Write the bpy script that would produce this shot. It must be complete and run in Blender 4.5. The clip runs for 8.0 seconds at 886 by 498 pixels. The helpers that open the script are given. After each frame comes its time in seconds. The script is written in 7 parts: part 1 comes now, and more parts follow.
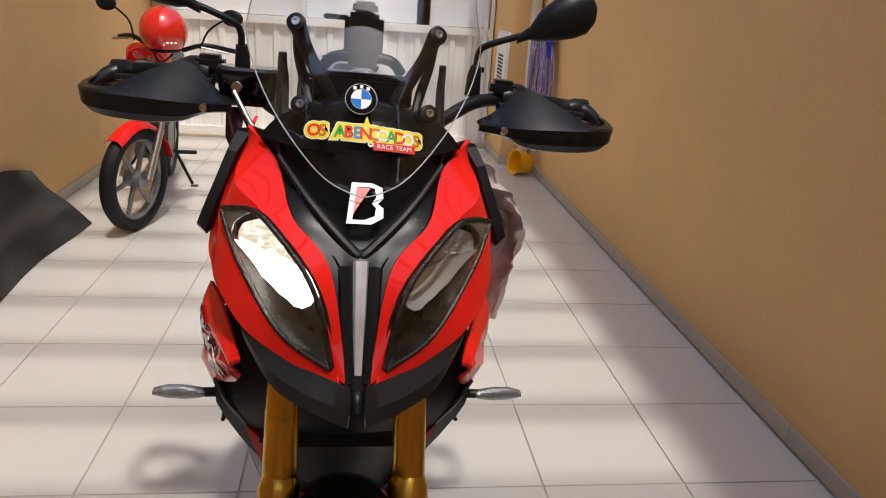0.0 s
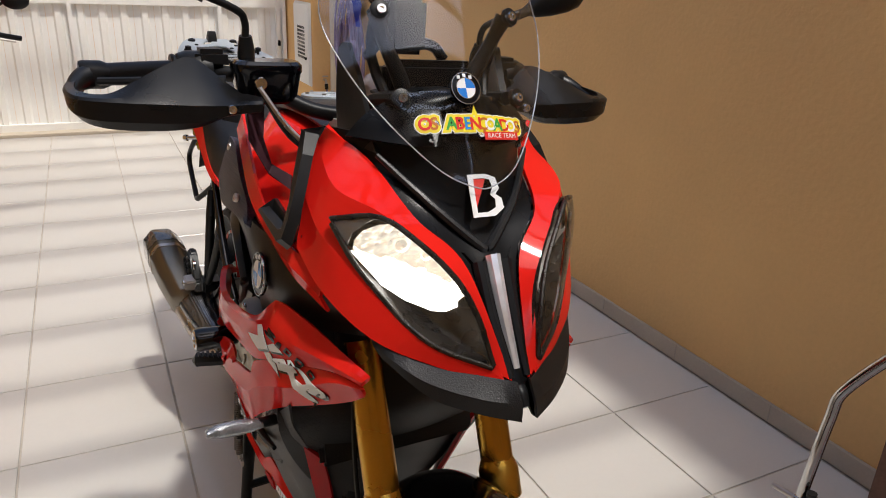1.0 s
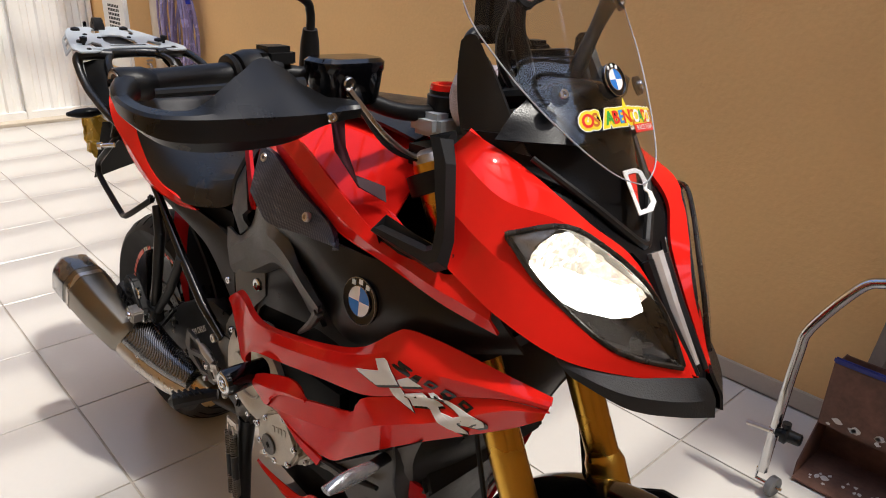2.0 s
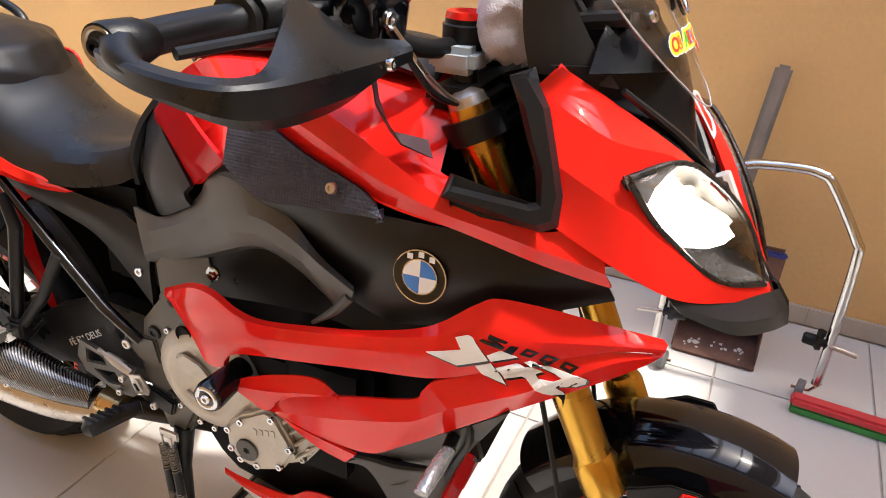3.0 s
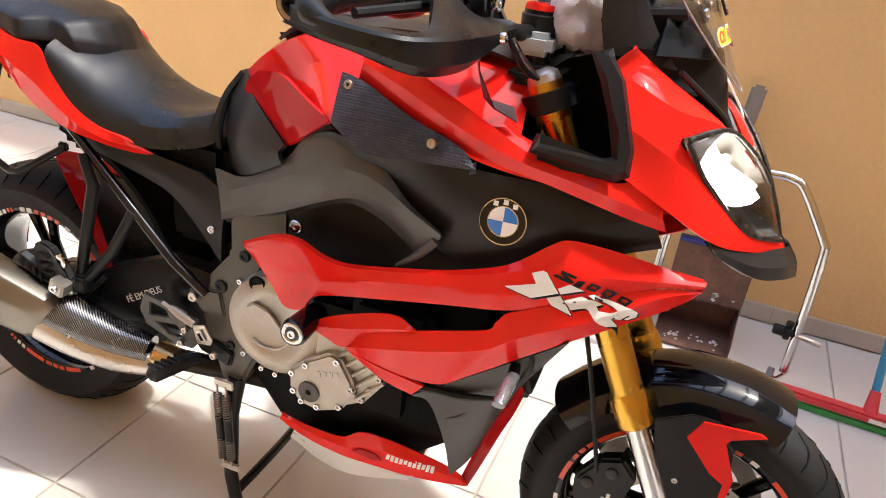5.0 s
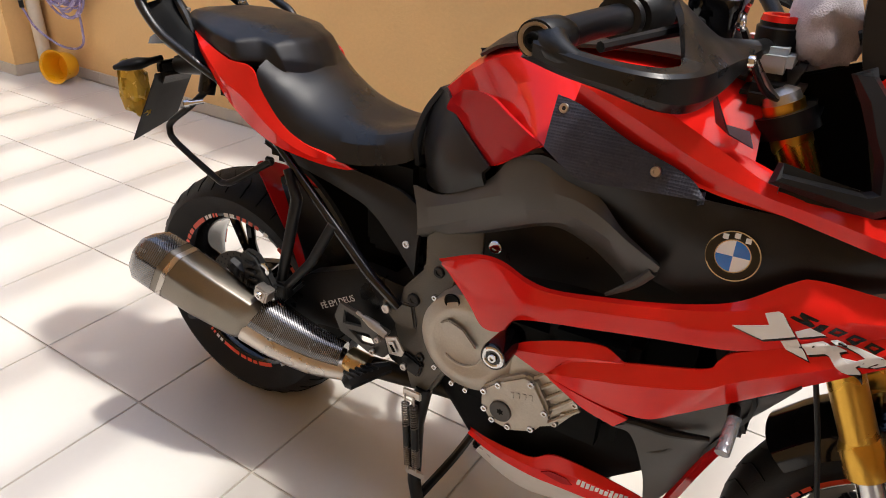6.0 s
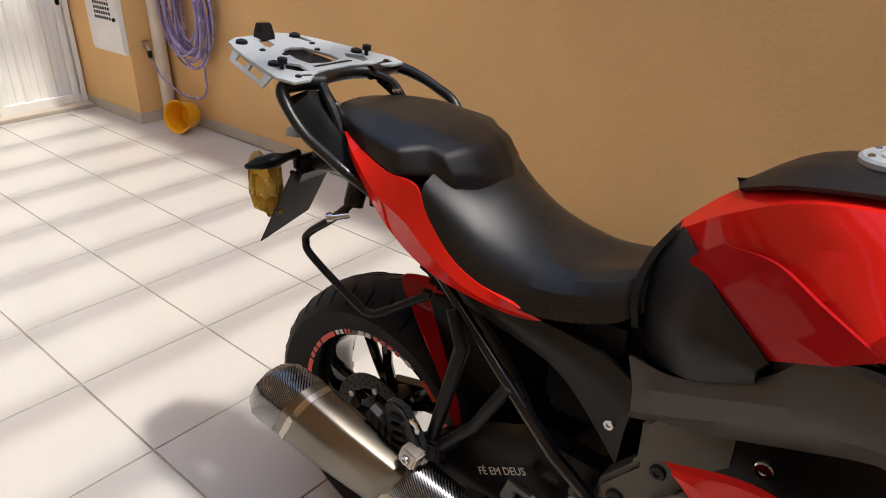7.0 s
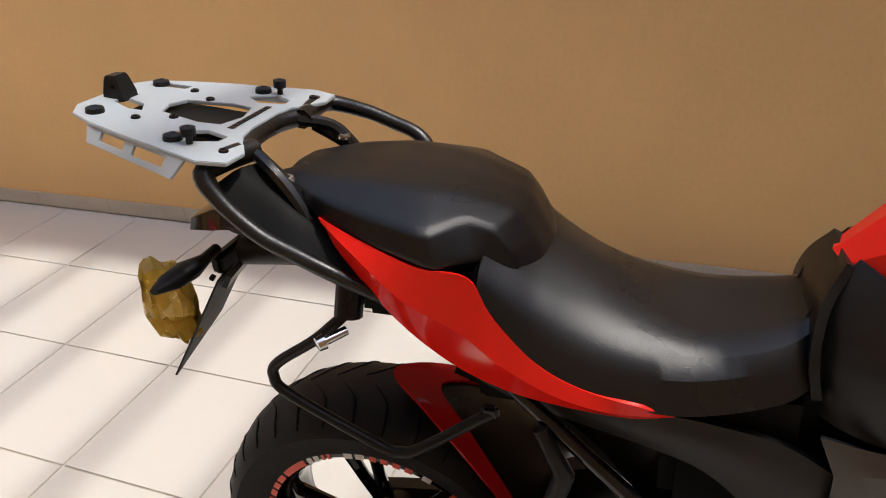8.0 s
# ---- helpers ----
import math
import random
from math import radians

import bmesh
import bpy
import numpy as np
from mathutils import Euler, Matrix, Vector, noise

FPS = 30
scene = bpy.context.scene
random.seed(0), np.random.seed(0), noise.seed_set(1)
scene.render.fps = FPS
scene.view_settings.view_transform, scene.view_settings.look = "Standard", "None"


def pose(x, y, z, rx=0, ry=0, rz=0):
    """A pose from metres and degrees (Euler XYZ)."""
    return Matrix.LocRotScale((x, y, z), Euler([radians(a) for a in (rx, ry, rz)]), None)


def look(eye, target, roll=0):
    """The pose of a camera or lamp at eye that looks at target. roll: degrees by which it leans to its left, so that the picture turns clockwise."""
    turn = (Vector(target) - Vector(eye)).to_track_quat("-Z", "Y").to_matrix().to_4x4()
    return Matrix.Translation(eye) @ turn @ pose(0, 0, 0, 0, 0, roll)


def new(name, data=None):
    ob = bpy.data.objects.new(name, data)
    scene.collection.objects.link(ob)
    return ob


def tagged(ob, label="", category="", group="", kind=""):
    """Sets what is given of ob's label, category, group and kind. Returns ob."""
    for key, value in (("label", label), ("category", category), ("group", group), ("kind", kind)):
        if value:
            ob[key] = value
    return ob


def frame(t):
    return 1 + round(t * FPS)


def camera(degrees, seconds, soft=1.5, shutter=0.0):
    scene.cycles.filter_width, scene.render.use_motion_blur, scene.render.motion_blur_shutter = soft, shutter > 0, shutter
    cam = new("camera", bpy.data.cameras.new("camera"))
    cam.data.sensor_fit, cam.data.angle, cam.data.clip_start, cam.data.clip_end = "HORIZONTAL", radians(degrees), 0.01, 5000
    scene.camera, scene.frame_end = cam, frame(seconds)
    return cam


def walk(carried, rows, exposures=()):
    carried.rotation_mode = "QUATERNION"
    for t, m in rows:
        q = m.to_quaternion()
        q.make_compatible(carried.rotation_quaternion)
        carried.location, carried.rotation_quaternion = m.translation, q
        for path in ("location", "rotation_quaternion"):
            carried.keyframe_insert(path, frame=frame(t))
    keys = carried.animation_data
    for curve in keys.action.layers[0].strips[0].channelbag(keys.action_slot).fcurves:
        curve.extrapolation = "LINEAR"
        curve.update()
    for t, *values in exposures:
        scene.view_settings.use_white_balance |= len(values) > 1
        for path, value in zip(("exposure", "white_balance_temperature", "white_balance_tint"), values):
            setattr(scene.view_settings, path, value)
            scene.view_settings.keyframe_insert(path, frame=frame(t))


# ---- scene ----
from mathutils.bvhtree import BVHTree
cam = camera(64.2, 8.0, 1.0)
PATH = [
    (0, (-0.133, 0.078, 1.356), (0.116, 1.944, 0.68), 3.9),
    (0.5, (-0.402, 0.121, 1.363), (0.229, 1.877, 0.644), 3.2),
    (1, (-0.576, 0.227, 1.353), (0.271, 1.888, 0.63), 2.6),
    (1.5, (-0.699, 0.432, 1.345), (0.382, 1.902, 0.524), 2.6),
    (2, (-0.894, 0.556, 1.352), (0.381, 1.889, 0.579), 2.3),
    (2.2, (-0.934, 0.617, 1.332), (0.434, 1.867, 0.579), 3.0),
    (3.3, (-1.061, 0.991, 1.348), (0.568, 1.534, 0.322), 2.0),
    (3.5, (-1.093, 0.988, 1.352), (0.552, 1.45, 0.312), 1.4),
    (4, (-1.161, 0.965, 1.331), (0.463, 1.316, 0.217), 2.2),
    (4.5, (-1.233, 0.989, 1.315), (0.49, 1.38, 0.376), 0.7),
    (4.7, (-1.253, 1.004, 1.301), (0.477, 1.479, 0.418), 4.4),
    (5.8, (-1.274, 1.121, 1.346), (0.251, 1.981, 0.379), 2.6),
    (6, (-1.266, 1.153, 1.345), (0.216, 2.089, 0.381), 2.2),
    (6.5, (-1.162, 1.301, 1.356), (0.242, 2.354, 0.398), 1.8),
    (7, (-1.055, 1.517, 1.376), (0.3, 2.685, 0.483), 0.6),
    (7.5, (-1.024, 1.76, 1.348), (0.503, 2.703, 0.467), 0.5),
    (8, (-0.912, 1.994, 1.374), (0.702, 2.659, 0.398), -4.7),
]
walk(cam, [(t, look(eye, target, roll)) for t, eye, target, roll in PATH],
     exposures=((0.0, 0.38), (1.0, 0.40), (1.6, 0.58), (2.2, 0.92), (3.3, 1.93), (4.7, 1.99), (5.8, 1.25), (6.5, 0.80), (7.5, 0.64), (8.0, 0.72)))
# ---- world, sun ----
SUN_FROM = Vector((0.13, -0.42, 1.0)).normalized()
world = bpy.data.worlds.new("sky")
scene.world = world
world.use_nodes = True
wn = world.node_tree
sky = wn.nodes.new("ShaderNodeTexSky")
sky.sky_type = "NISHITA"
sky.sun_disc = False
sky.dust_density = 2.0
sky.ozone_density = 0.9
sky.sun_elevation = math.asin(SUN_FROM.z)
sky.sun_rotation = math.atan2(SUN_FROM.x, SUN_FROM.y)
wn.links.new(sky.outputs[0], wn.nodes["Background"].inputs[0])
wn.nodes["Background"].inputs[1].default_value = 0.182
sun = new("sun", bpy.data.lights.new("sun", "SUN"))
sun.data.energy = 2.1
sun.data.angle = radians(3.0)
sun.data.color = (1.0, 0.96, 0.89)
sun.matrix_world = look(SUN_FROM * 10, (0, 0, 0))


# ---- materials ----
def mat(name, base, rough=0.5, metal=0.0, vary=0.12, scale=6.0, bump=0.0, bscale=60.0, coat=0.0, rvary=0.1, **extra):
    """A principled material whose colour, gloss and relief vary at two scales."""
    m = bpy.data.materials.new(name)
    m.use_nodes = True
    nt = m.node_tree
    b = nt.nodes["Principled BSDF"]
    co = nt.nodes.new("ShaderNodeTexCoord")
    big = nt.nodes.new("ShaderNodeTexNoise")
    big.inputs["Scale"].default_value = scale
    big.inputs["Detail"].default_value = 4
    small = nt.nodes.new("ShaderNodeTexNoise")
    small.inputs["Scale"].default_value = bscale
    small.inputs["Detail"].default_value = 3
    nt.links.new(co.outputs["Object"], big.inputs["Vector"])
    nt.links.new(co.outputs["Object"], small.inputs["Vector"])
    add = nt.nodes.new("ShaderNodeMath")
    add.operation = "MULTIPLY_ADD"
    add.inputs[1].default_value = 0.35
    nt.links.new(small.outputs[0], add.inputs[0])
    nt.links.new(big.outputs[0], add.inputs[2])
    ramp = nt.nodes.new("ShaderNodeMapRange")
    ramp.inputs[1].default_value, ramp.inputs[2].default_value = 0.35, 1.0
    ramp.inputs[3].default_value, ramp.inputs[4].default_value = 1 - vary, 1 + vary
    nt.links.new(add.outputs[0], ramp.inputs[0])
    mul = nt.nodes.new("ShaderNodeVectorMath")
    mul.operation = "SCALE"
    mul.inputs[0].default_value = base
    nt.links.new(ramp.outputs[0], mul.inputs["Scale"])
    nt.links.new(mul.outputs[0], b.inputs["Base Color"])
    rr = nt.nodes.new("ShaderNodeMapRange")
    rr.inputs[1].default_value, rr.inputs[2].default_value = 0.3, 0.75
    rr.inputs[3].default_value, rr.inputs[4].default_value = max(0.02, rough - rvary), min(1, rough + rvary)
    nt.links.new(big.outputs[0], rr.inputs[0])
    nt.links.new(rr.outputs[0], b.inputs["Roughness"])
    b.inputs["Metallic"].default_value = metal
    b.inputs["Coat Weight"].default_value = coat
    b.inputs["Coat Roughness"].default_value = 0.06
    for key, value in extra.items():
        b.inputs[key.replace("_", " ")].default_value = value
    if bump:
        bp = nt.nodes.new("ShaderNodeBump")
        bp.inputs["Strength"].default_value = bump
        bp.inputs["Distance"].default_value = 0.002
        nt.links.new(small.outputs[0], bp.inputs["Height"])
        nt.links.new(bp.outputs[0], b.inputs["Normal"])
    return m


def patterned(m, kind, scale, strength, distance=0.0015, rotate=(0, 0, 0)):
    """Adds a fine woven or dotted relief to a material."""
    nt = m.node_tree
    b = nt.nodes["Principled BSDF"]
    co = nt.nodes.new("ShaderNodeTexCoord")
    mp = nt.nodes.new("ShaderNodeMapping")
    mp.inputs["Rotation"].default_value = rotate
    nt.links.new(co.outputs["Object"], mp.inputs[0])
    if kind == "dots":
        tx = nt.nodes.new("ShaderNodeTexVoronoi")
        tx.inputs["Randomness"].default_value = 0.0
    elif kind == "cells":
        tx = nt.nodes.new("ShaderNodeTexVoronoi")
    elif kind == "check":
        tx = nt.nodes.new("ShaderNodeTexChecker")
    else:
        tx = nt.nodes.new("ShaderNodeTexWave")
    tx.inputs["Scale"].default_value = scale
    nt.links.new(mp.outputs[0], tx.inputs["Vector"])
    bp = nt.nodes.new("ShaderNodeBump")
    bp.inputs["Strength"].default_value = strength
    bp.inputs["Distance"].default_value = distance
    nt.links.new(tx.outputs["Fac"] if kind not in ("dots", "cells") else tx.outputs["Distance"], bp.inputs["Height"])
    nt.links.new(bp.outputs[0], b.inputs["Normal"])
    return m


RED = mat("red_paint", (0.72, 0.015, 0.010), 0.30, 0.0, 0.05, 3, coat=0.62, rvary=0.04, Specular_IOR_Level=0.0)
# darker red of inlay and edge, also painted shade on chin strip and slot
RED_DARK = mat("dark_red_and_shade", (0.40, 0.010, 0.012), 0.3, 0.0, 0.08, 5, coat=0.28, rvary=0.04, Specular_IOR_Level=0.0)
BLACK = mat("matt_black_plastic", (0.0085, 0.0085, 0.009), 0.36, 0, 0.25, 9, 0.12, 500, Specular_IOR_Level=0.22)
BLACK_SOFT = mat("grained_black_plastic", (0.011, 0.011, 0.0115), 0.40, 0, 0.25, 12, 0.15, 700, Specular_IOR_Level=0.35)
NOSE = mat("satin_black_nose", (0.005, 0.005, 0.0055), 0.30, 0, 0.25, 9, 0.1, 400, Specular_IOR_Level=0.16)
COVER = mat("satin_charcoal_cover", (0.013, 0.012, 0.012), 0.38, 0.1, 0.2, 8, 0.15, 500, Specular_IOR_Level=0.3)
RAIL = mat("cast_rail_black", (0.006, 0.006, 0.0065), 0.32, 0, 0.25, 9, 0.2, 500, Specular_IOR_Level=0.45)
BEAK = mat("charcoal_beak_plastic", (0.010, 0.010, 0.0105), 0.36, 0, 0.2, 9, 0.3, 500, Specular_IOR_Level=0.4)
GUARD = mat("satin_black_moulding", (0.006, 0.006, 0.0065), 0.32, 0, 0.25, 9, 0.08, 400, Specular_IOR_Level=0.32)
GLOSS = mat("gloss_black_paint", (0.004, 0.004, 0.0055), 0.10, 0, 0.15, 5, coat=0.35, rvary=0.05, Specular_IOR_Level=0.28)
GREY = mat("charcoal_panel", (0.052, 0.049, 0.045), 0.42, 0.1, 0.15, 7, 0.2, 600, Specular_IOR_Level=0.6)
PLASTIC_GREY = mat("charcoal_shroud_plastic", (0.038, 0.036, 0.034), 0.45, 0, 0.15, 7, 0.25, 600, Specular_IOR_Level=0.5)
FRAME = mat("cast_frame_grey", (0.085, 0.078, 0.066), 0.42, 0.3, 0.2, 10, 0.3, 350)
# near black for dark parts, also painted shade in holes, grooves and gaps
DARK = mat("near_black_and_shade", (0.004, 0.004, 0.004), 0.6, 0, 0.3, 10, Specular_IOR_Level=0.08)
LAMP_DARK = mat("lamp_inner_bronze", (0.020, 0.016, 0.012), 0.30, 0.3, 0.5, 40, 0.5, 420, Specular_IOR_Level=0.5)
# dark brown steel for header pipes, collector and rear disc
DARK_STEEL = mat("dark_brown_steel", (0.030, 0.024, 0.018), 0.45, 0.8, 0.3, 12)
RUBBER = mat("tyre_rubber", (0.010, 0.010, 0.0105), 0.60, 0, 0.3, 14, 0.3, 300, Specular_IOR_Level=0.22)
SEAT = mat("black_seat_vinyl", (0.0068, 0.0068, 0.0075), 0.31, 0, 0.2, 8, 0.2, 900, rvary=0.05, Specular_IOR_Level=0.36)
GOLD = mat("gold_anodised", (0.62, 0.36, 0.06), 0.27, 1.0, 0.1, 8, 0.05, 300)
CHROME = mat("chrome", (0.62, 0.62, 0.62), 0.14, 1.0, 0.08, 8)
DISC = mat("brushed_disc_steel", (0.34, 0.31, 0.27), 0.42, 0.85, 0.22, 16, 0.1, 420)
STEEL = mat("brushed_steel", (0.50, 0.46, 0.42), 0.33, 1.0, 0.18, 10, 0.08, 400)
TITAN = mat("titanium_sleeve", (0.32, 0.29, 0.25), 0.33, 1.0, 0.15, 6, 0.06, 350)
# a darker titanium tone for the silencer body
TITAN_DARK = mat("dark_titanium", (0.20, 0.18, 0.15), 0.36, 1.0, 0.2, 6, 0.08, 350)
ALLOY = mat("cast_engine_alloy", (0.44, 0.41, 0.36), 0.44, 0.5, 0.15, 14, 0.35, 220)
RACK = mat("silver_powder_coat", (0.42, 0.46, 0.48), 0.45, 0.2, 0.08, 10, 0.15, 500)

def striped(m, scale, low, high, rotate):
    """Fine alternating threads in a material's colour."""
    nt = m.node_tree
    co = nt.nodes.new("ShaderNodeTexCoord")
    mp = nt.nodes.new("ShaderNodeMapping")
    mp.inputs["Rotation"].default_value = rotate
    nt.links.new(co.outputs["Object"], mp.inputs[0])
    wv = nt.nodes.new("ShaderNodeTexWave")
    wv.inputs["Scale"].default_value = scale
    nt.links.new(mp.outputs[0], wv.inputs["Vector"])
    rp = nt.nodes.new("ShaderNodeValToRGB")
    rp.color_ramp.elements[0].position, rp.color_ramp.elements[0].color = 0.35, (*low, 1)
    rp.color_ramp.elements[1].position, rp.color_ramp.elements[1].color = 0.65, (*high, 1)
    nt.links.new(wv.outputs["Fac"], rp.inputs[0])
    nt.links.new(rp.outputs[0], nt.nodes["Principled BSDF"].inputs["Base Color"])
    return m


CARBON = striped(mat("carbon_weave", (0.03, 0.03, 0.032), 0.25, 0.6, 0.3, 20, coat=0.8), 80, (0.006, 0.006, 0.007), (0.16, 0.16, 0.17), (0.2, 0.5, 0.9))
PAD = patterned(mat("dimpled_rubber_pad", (0.028, 0.032, 0.052), 0.42, 0, 0.2, 10, Specular_IOR_Level=0.45), "dots", 240, 0.9, 0.0016)
MESH = patterned(mat("radiator_fins", (0.02, 0.02, 0.02), 0.5, 0.4, 0.2, 10), "check", 260, 1.0)
WHITE = mat("white_vinyl", (0.80, 0.80, 0.80), 0.35, 0, 0.04, 10)
BLUE = mat("blue_enamel", (0.02, 0.19, 0.62), 0.2, 0, 0.04, 10, coat=1.0)
ORANGE = mat("orange_red_rim_tape", (0.75, 0.075, 0.03), 0.35, 0, 0.1, 20)
YELLOW_FILM = mat("yellow_film", (0.68, 0.46, 0.06), 0.25, 0, 0.2, 40, 0.6, 90, Transmission_Weight=0.25)
INDICATOR = mat("clear_lens", (0.26, 0.27, 0.29), 0.10, 0.7, 0.4, 60, 0.7, 250)
FACETS = mat("faceted_chrome", (0.55, 0.55, 0.55), 0.12, 0.6, 0.2, 60, 1.0, 110)
patterned(FACETS, "cells", 70, 0.8, 0.004)
BOWL = mat("smooth_bowl_chrome", (0.62, 0.61, 0.58), 0.2, 0.5, 0.1, 12)
PLASTIC_Y = mat("yellow_plastic", (0.85, 0.42, 0.01), 0.35, 0, 0.06, 10)


def glass(name, tint=(1, 1, 1), rough=0.01):
    m = bpy.data.materials.new(name)
    m.use_nodes = True
    nt = m.node_tree
    nt.nodes.remove(nt.nodes["Principled BSDF"])
    out = nt.nodes["Material Output"]
    tr = nt.nodes.new("ShaderNodeBsdfTransparent")
    tr.inputs[0].default_value = (*tint, 1)
    gl = nt.nodes.new("ShaderNodeBsdfGlossy")
    gl.inputs["Roughness"].default_value = rough
    mix = nt.nodes.new("ShaderNodeMixShader")
    lw = nt.nodes.new("ShaderNodeLayerWeight")
    lw.inputs[0].default_value = 0.5
    pw = nt.nodes.new("ShaderNodeMath")
    pw.operation = "POWER"
    pw.inputs[1].default_value = 3.5
    nt.links.new(lw.outputs["Facing"], pw.inputs[0])
    fr = nt.nodes.new("ShaderNodeMath")
    fr.operation = "MULTIPLY_ADD"
    fr.inputs[1].default_value, fr.inputs[2].default_value = 0.55, 0.045
    nt.links.new(pw.outputs[0], fr.inputs[0])
    nt.links.new(fr.outputs[0], mix.inputs[0])
    nt.links.new(tr.outputs[0], mix.inputs[1])
    nt.links.new(gl.outputs[0], mix.inputs[2])
    nt.links.new(mix.outputs[0], out.inputs[0])
    return m


SCREEN = glass("clear_screen", (0.93, 0.94, 0.95))
LENS = glass("headlamp_lens", (0.97, 0.97, 0.97))


def lamp_glow(name, colour, strength):
    m = bpy.data.materials.new(name)
    m.use_nodes = True
    b = m.node_tree.nodes["Principled BSDF"]
    b.inputs["Base Color"].default_value = (0.8, 0.8, 0.8, 1)
    b.inputs["Emission Color"].default_value = (*colour, 1)
    b.inputs["Emission Strength"].default_value = strength
    return m


GLOW = lamp_glow("lit_lamp", (1.0, 0.96, 0.89), 5.0)
GLOW_SOFT = mat("lit_reflector", (0.8, 0.76, 0.68), 0.10, 1.0, 0.5, 70, 1.0, 110, Emission_Color=(1.0, 0.88, 0.70, 1), Emission_Strength=0.6)
patterned(GLOW_SOFT, "cells", 70, 0.8, 0.004)


# ---- mesh helpers ----
def catmull(pts, n):
    """n points along a smooth curve through pts."""
    p = [np.array(q, float) for q in pts]
    if len(p) == 2:
        return [p[0] + (p[1] - p[0]) * k / (n - 1) for k in range(n)]
    p = [2 * p[0] - p[1]] + p + [2 * p[-1] - p[-2]]
    out, spans = [], len(p) - 3
    for k in range(n):
        u = k / (n - 1) * spans
        i = min(int(u), spans - 1)
        u -= i
        a, b, c, d = p[i:i + 4]
        out.append(0.5 * (2 * b + (c - a) * u + (2 * a - 5 * b + 4 * c - d) * u * u + (3 * b - a - 3 * c + d) * u ** 3))
    return out


def smooth(bm, angle=40):
    bm.normal_update()
    for f in bm.faces:
        f.smooth = True
    for e in bm.edges:
        if len(e.link_faces) == 2 and e.calc_face_angle(0) > radians(angle):
            e.smooth = False
    return bm


def sheet(grid, thick=0.003, out=(-1, 0, 0)):
    """A shell of some thickness from a grid of points, facing out."""
    g = np.array(grid, float)
    nv, nu = g.shape[:2]
    du = np.gradient(g, axis=1)
    dv = np.gradient(g, axis=0)
    nrm = np.cross(du, dv)
    nrm /= np.maximum(np.linalg.norm(nrm, axis=2, keepdims=True), 1e-9)
    if (nrm.reshape(-1, 3) @ np.array(out, float)).sum() < 0:
        nrm = -nrm
    bm = bmesh.new()
    top = [[bm.verts.new(g[j, i]) for i in range(nu)] for j in range(nv)]
    low = [[bm.verts.new(g[j, i] - nrm[j, i] * thick) for i in range(nu)] for j in range(nv)]
    for j in range(nv - 1):
        for i in range(nu - 1):
            bm.faces.new((top[j][i], top[j][i + 1], top[j + 1][i + 1], top[j + 1][i]))
            bm.faces.new((low[j][i], low[j + 1][i], low[j + 1][i + 1], low[j][i + 1]))
    ring = [(0, i) for i in range(nu)] + [(j, nu - 1) for j in range(1, nv)] + [(nv - 1, i) for i in range(nu - 2, -1, -1)] + [(j, 0) for j in range(nv - 2, 0, -1)]
    for (a, b), (c, d) in zip(ring, ring[1:] + ring[:1]):
        bm.faces.new((top[a][b], low[a][b], low[c][d], top[c][d]))
    bmesh.ops.remove_doubles(bm, verts=bm.verts, dist=1e-5)
    bmesh.ops.recalc_face_normals(bm, faces=bm.faces)
    return smooth(bm)


def facet(rows, thick=0.004, out=(-1, 0, 0), angle=18):
    """A panel of flat facets through rows of points."""
    return smooth(sheet(rows, thick, out), angle)


def loft(rows, thick=0.004, out=(-1, 0, 0), nu=22, nv=None, sharp=False):
    """A curved panel through rows of points."""
    rows = [catmull(r, nu) for r in rows]
    nv = nv or (len(rows) if sharp else len(rows) * 4)
    cols = [catmull([r[i] for r in rows], nv) for i in range(nu)]
    return sheet([[cols[i][j] for i in range(nu)] for j in range(nv)], thick, out)


def folded(row, n, rounds=2):
    """n points along straight runs whose corners are cut a little round."""
    p = [np.array(q, float) for q in row]
    for k in range(rounds):
        q = [p[0]]
        for a, b in zip(p, p[1:]):
            q += [a * 0.87 + b * 0.13, a * 0.13 + b * 0.87]
        p = q + [p[-1]]
    u = np.linspace(0, len(p) - 1, n)
    return [p[min(int(x), len(p) - 2)] * (1 - (x - min(int(x), len(p) - 2))) + p[min(int(x), len(p) - 2) + 1] * (x - min(int(x), len(p) - 2)) for x in u]


def folded_skin(rows, thick, out, nu=60, nv=36, angle=30):
    """A panel of flat folds with softened edges, both ways."""
    rows = [folded(r, nu) for r in rows]
    cols = [folded([r[i] for r in rows], nv) for i in range(nu)]
    return smooth(sheet([[cols[i][j] for i in range(nu)] for j in range(nv)], thick, out), angle)


def between(a, b, f, rise=0.0, out=0.0):
    """A row part of the way from one row to another, raised and pushed outward on the right flank."""
    return [(p[0] + (q[0] - p[0]) * f - out, p[1] + (q[1] - p[1]) * f, p[2] + (q[2] - p[2]) * f + rise) for p, q in zip(a, b)]


def rings(sections, close=True):
    """A solid skinned over closed sections of equal count."""
    bm = bmesh.new()
    vs = [[bm.verts.new(p) for p in s] for s in sections]
    n = len(vs[0])
    for a, b in zip(vs, vs[1:]):
        for i in range(n):
            bm.faces.new((a[i], a[(i + 1) % n], b[(i + 1) % n], b[i]))
    if close:
        bm.faces.new(vs[0][::-1])
        bm.faces.new(vs[-1])
    bmesh.ops.recalc_face_normals(bm, faces=bm.faces)
    return smooth(bm)


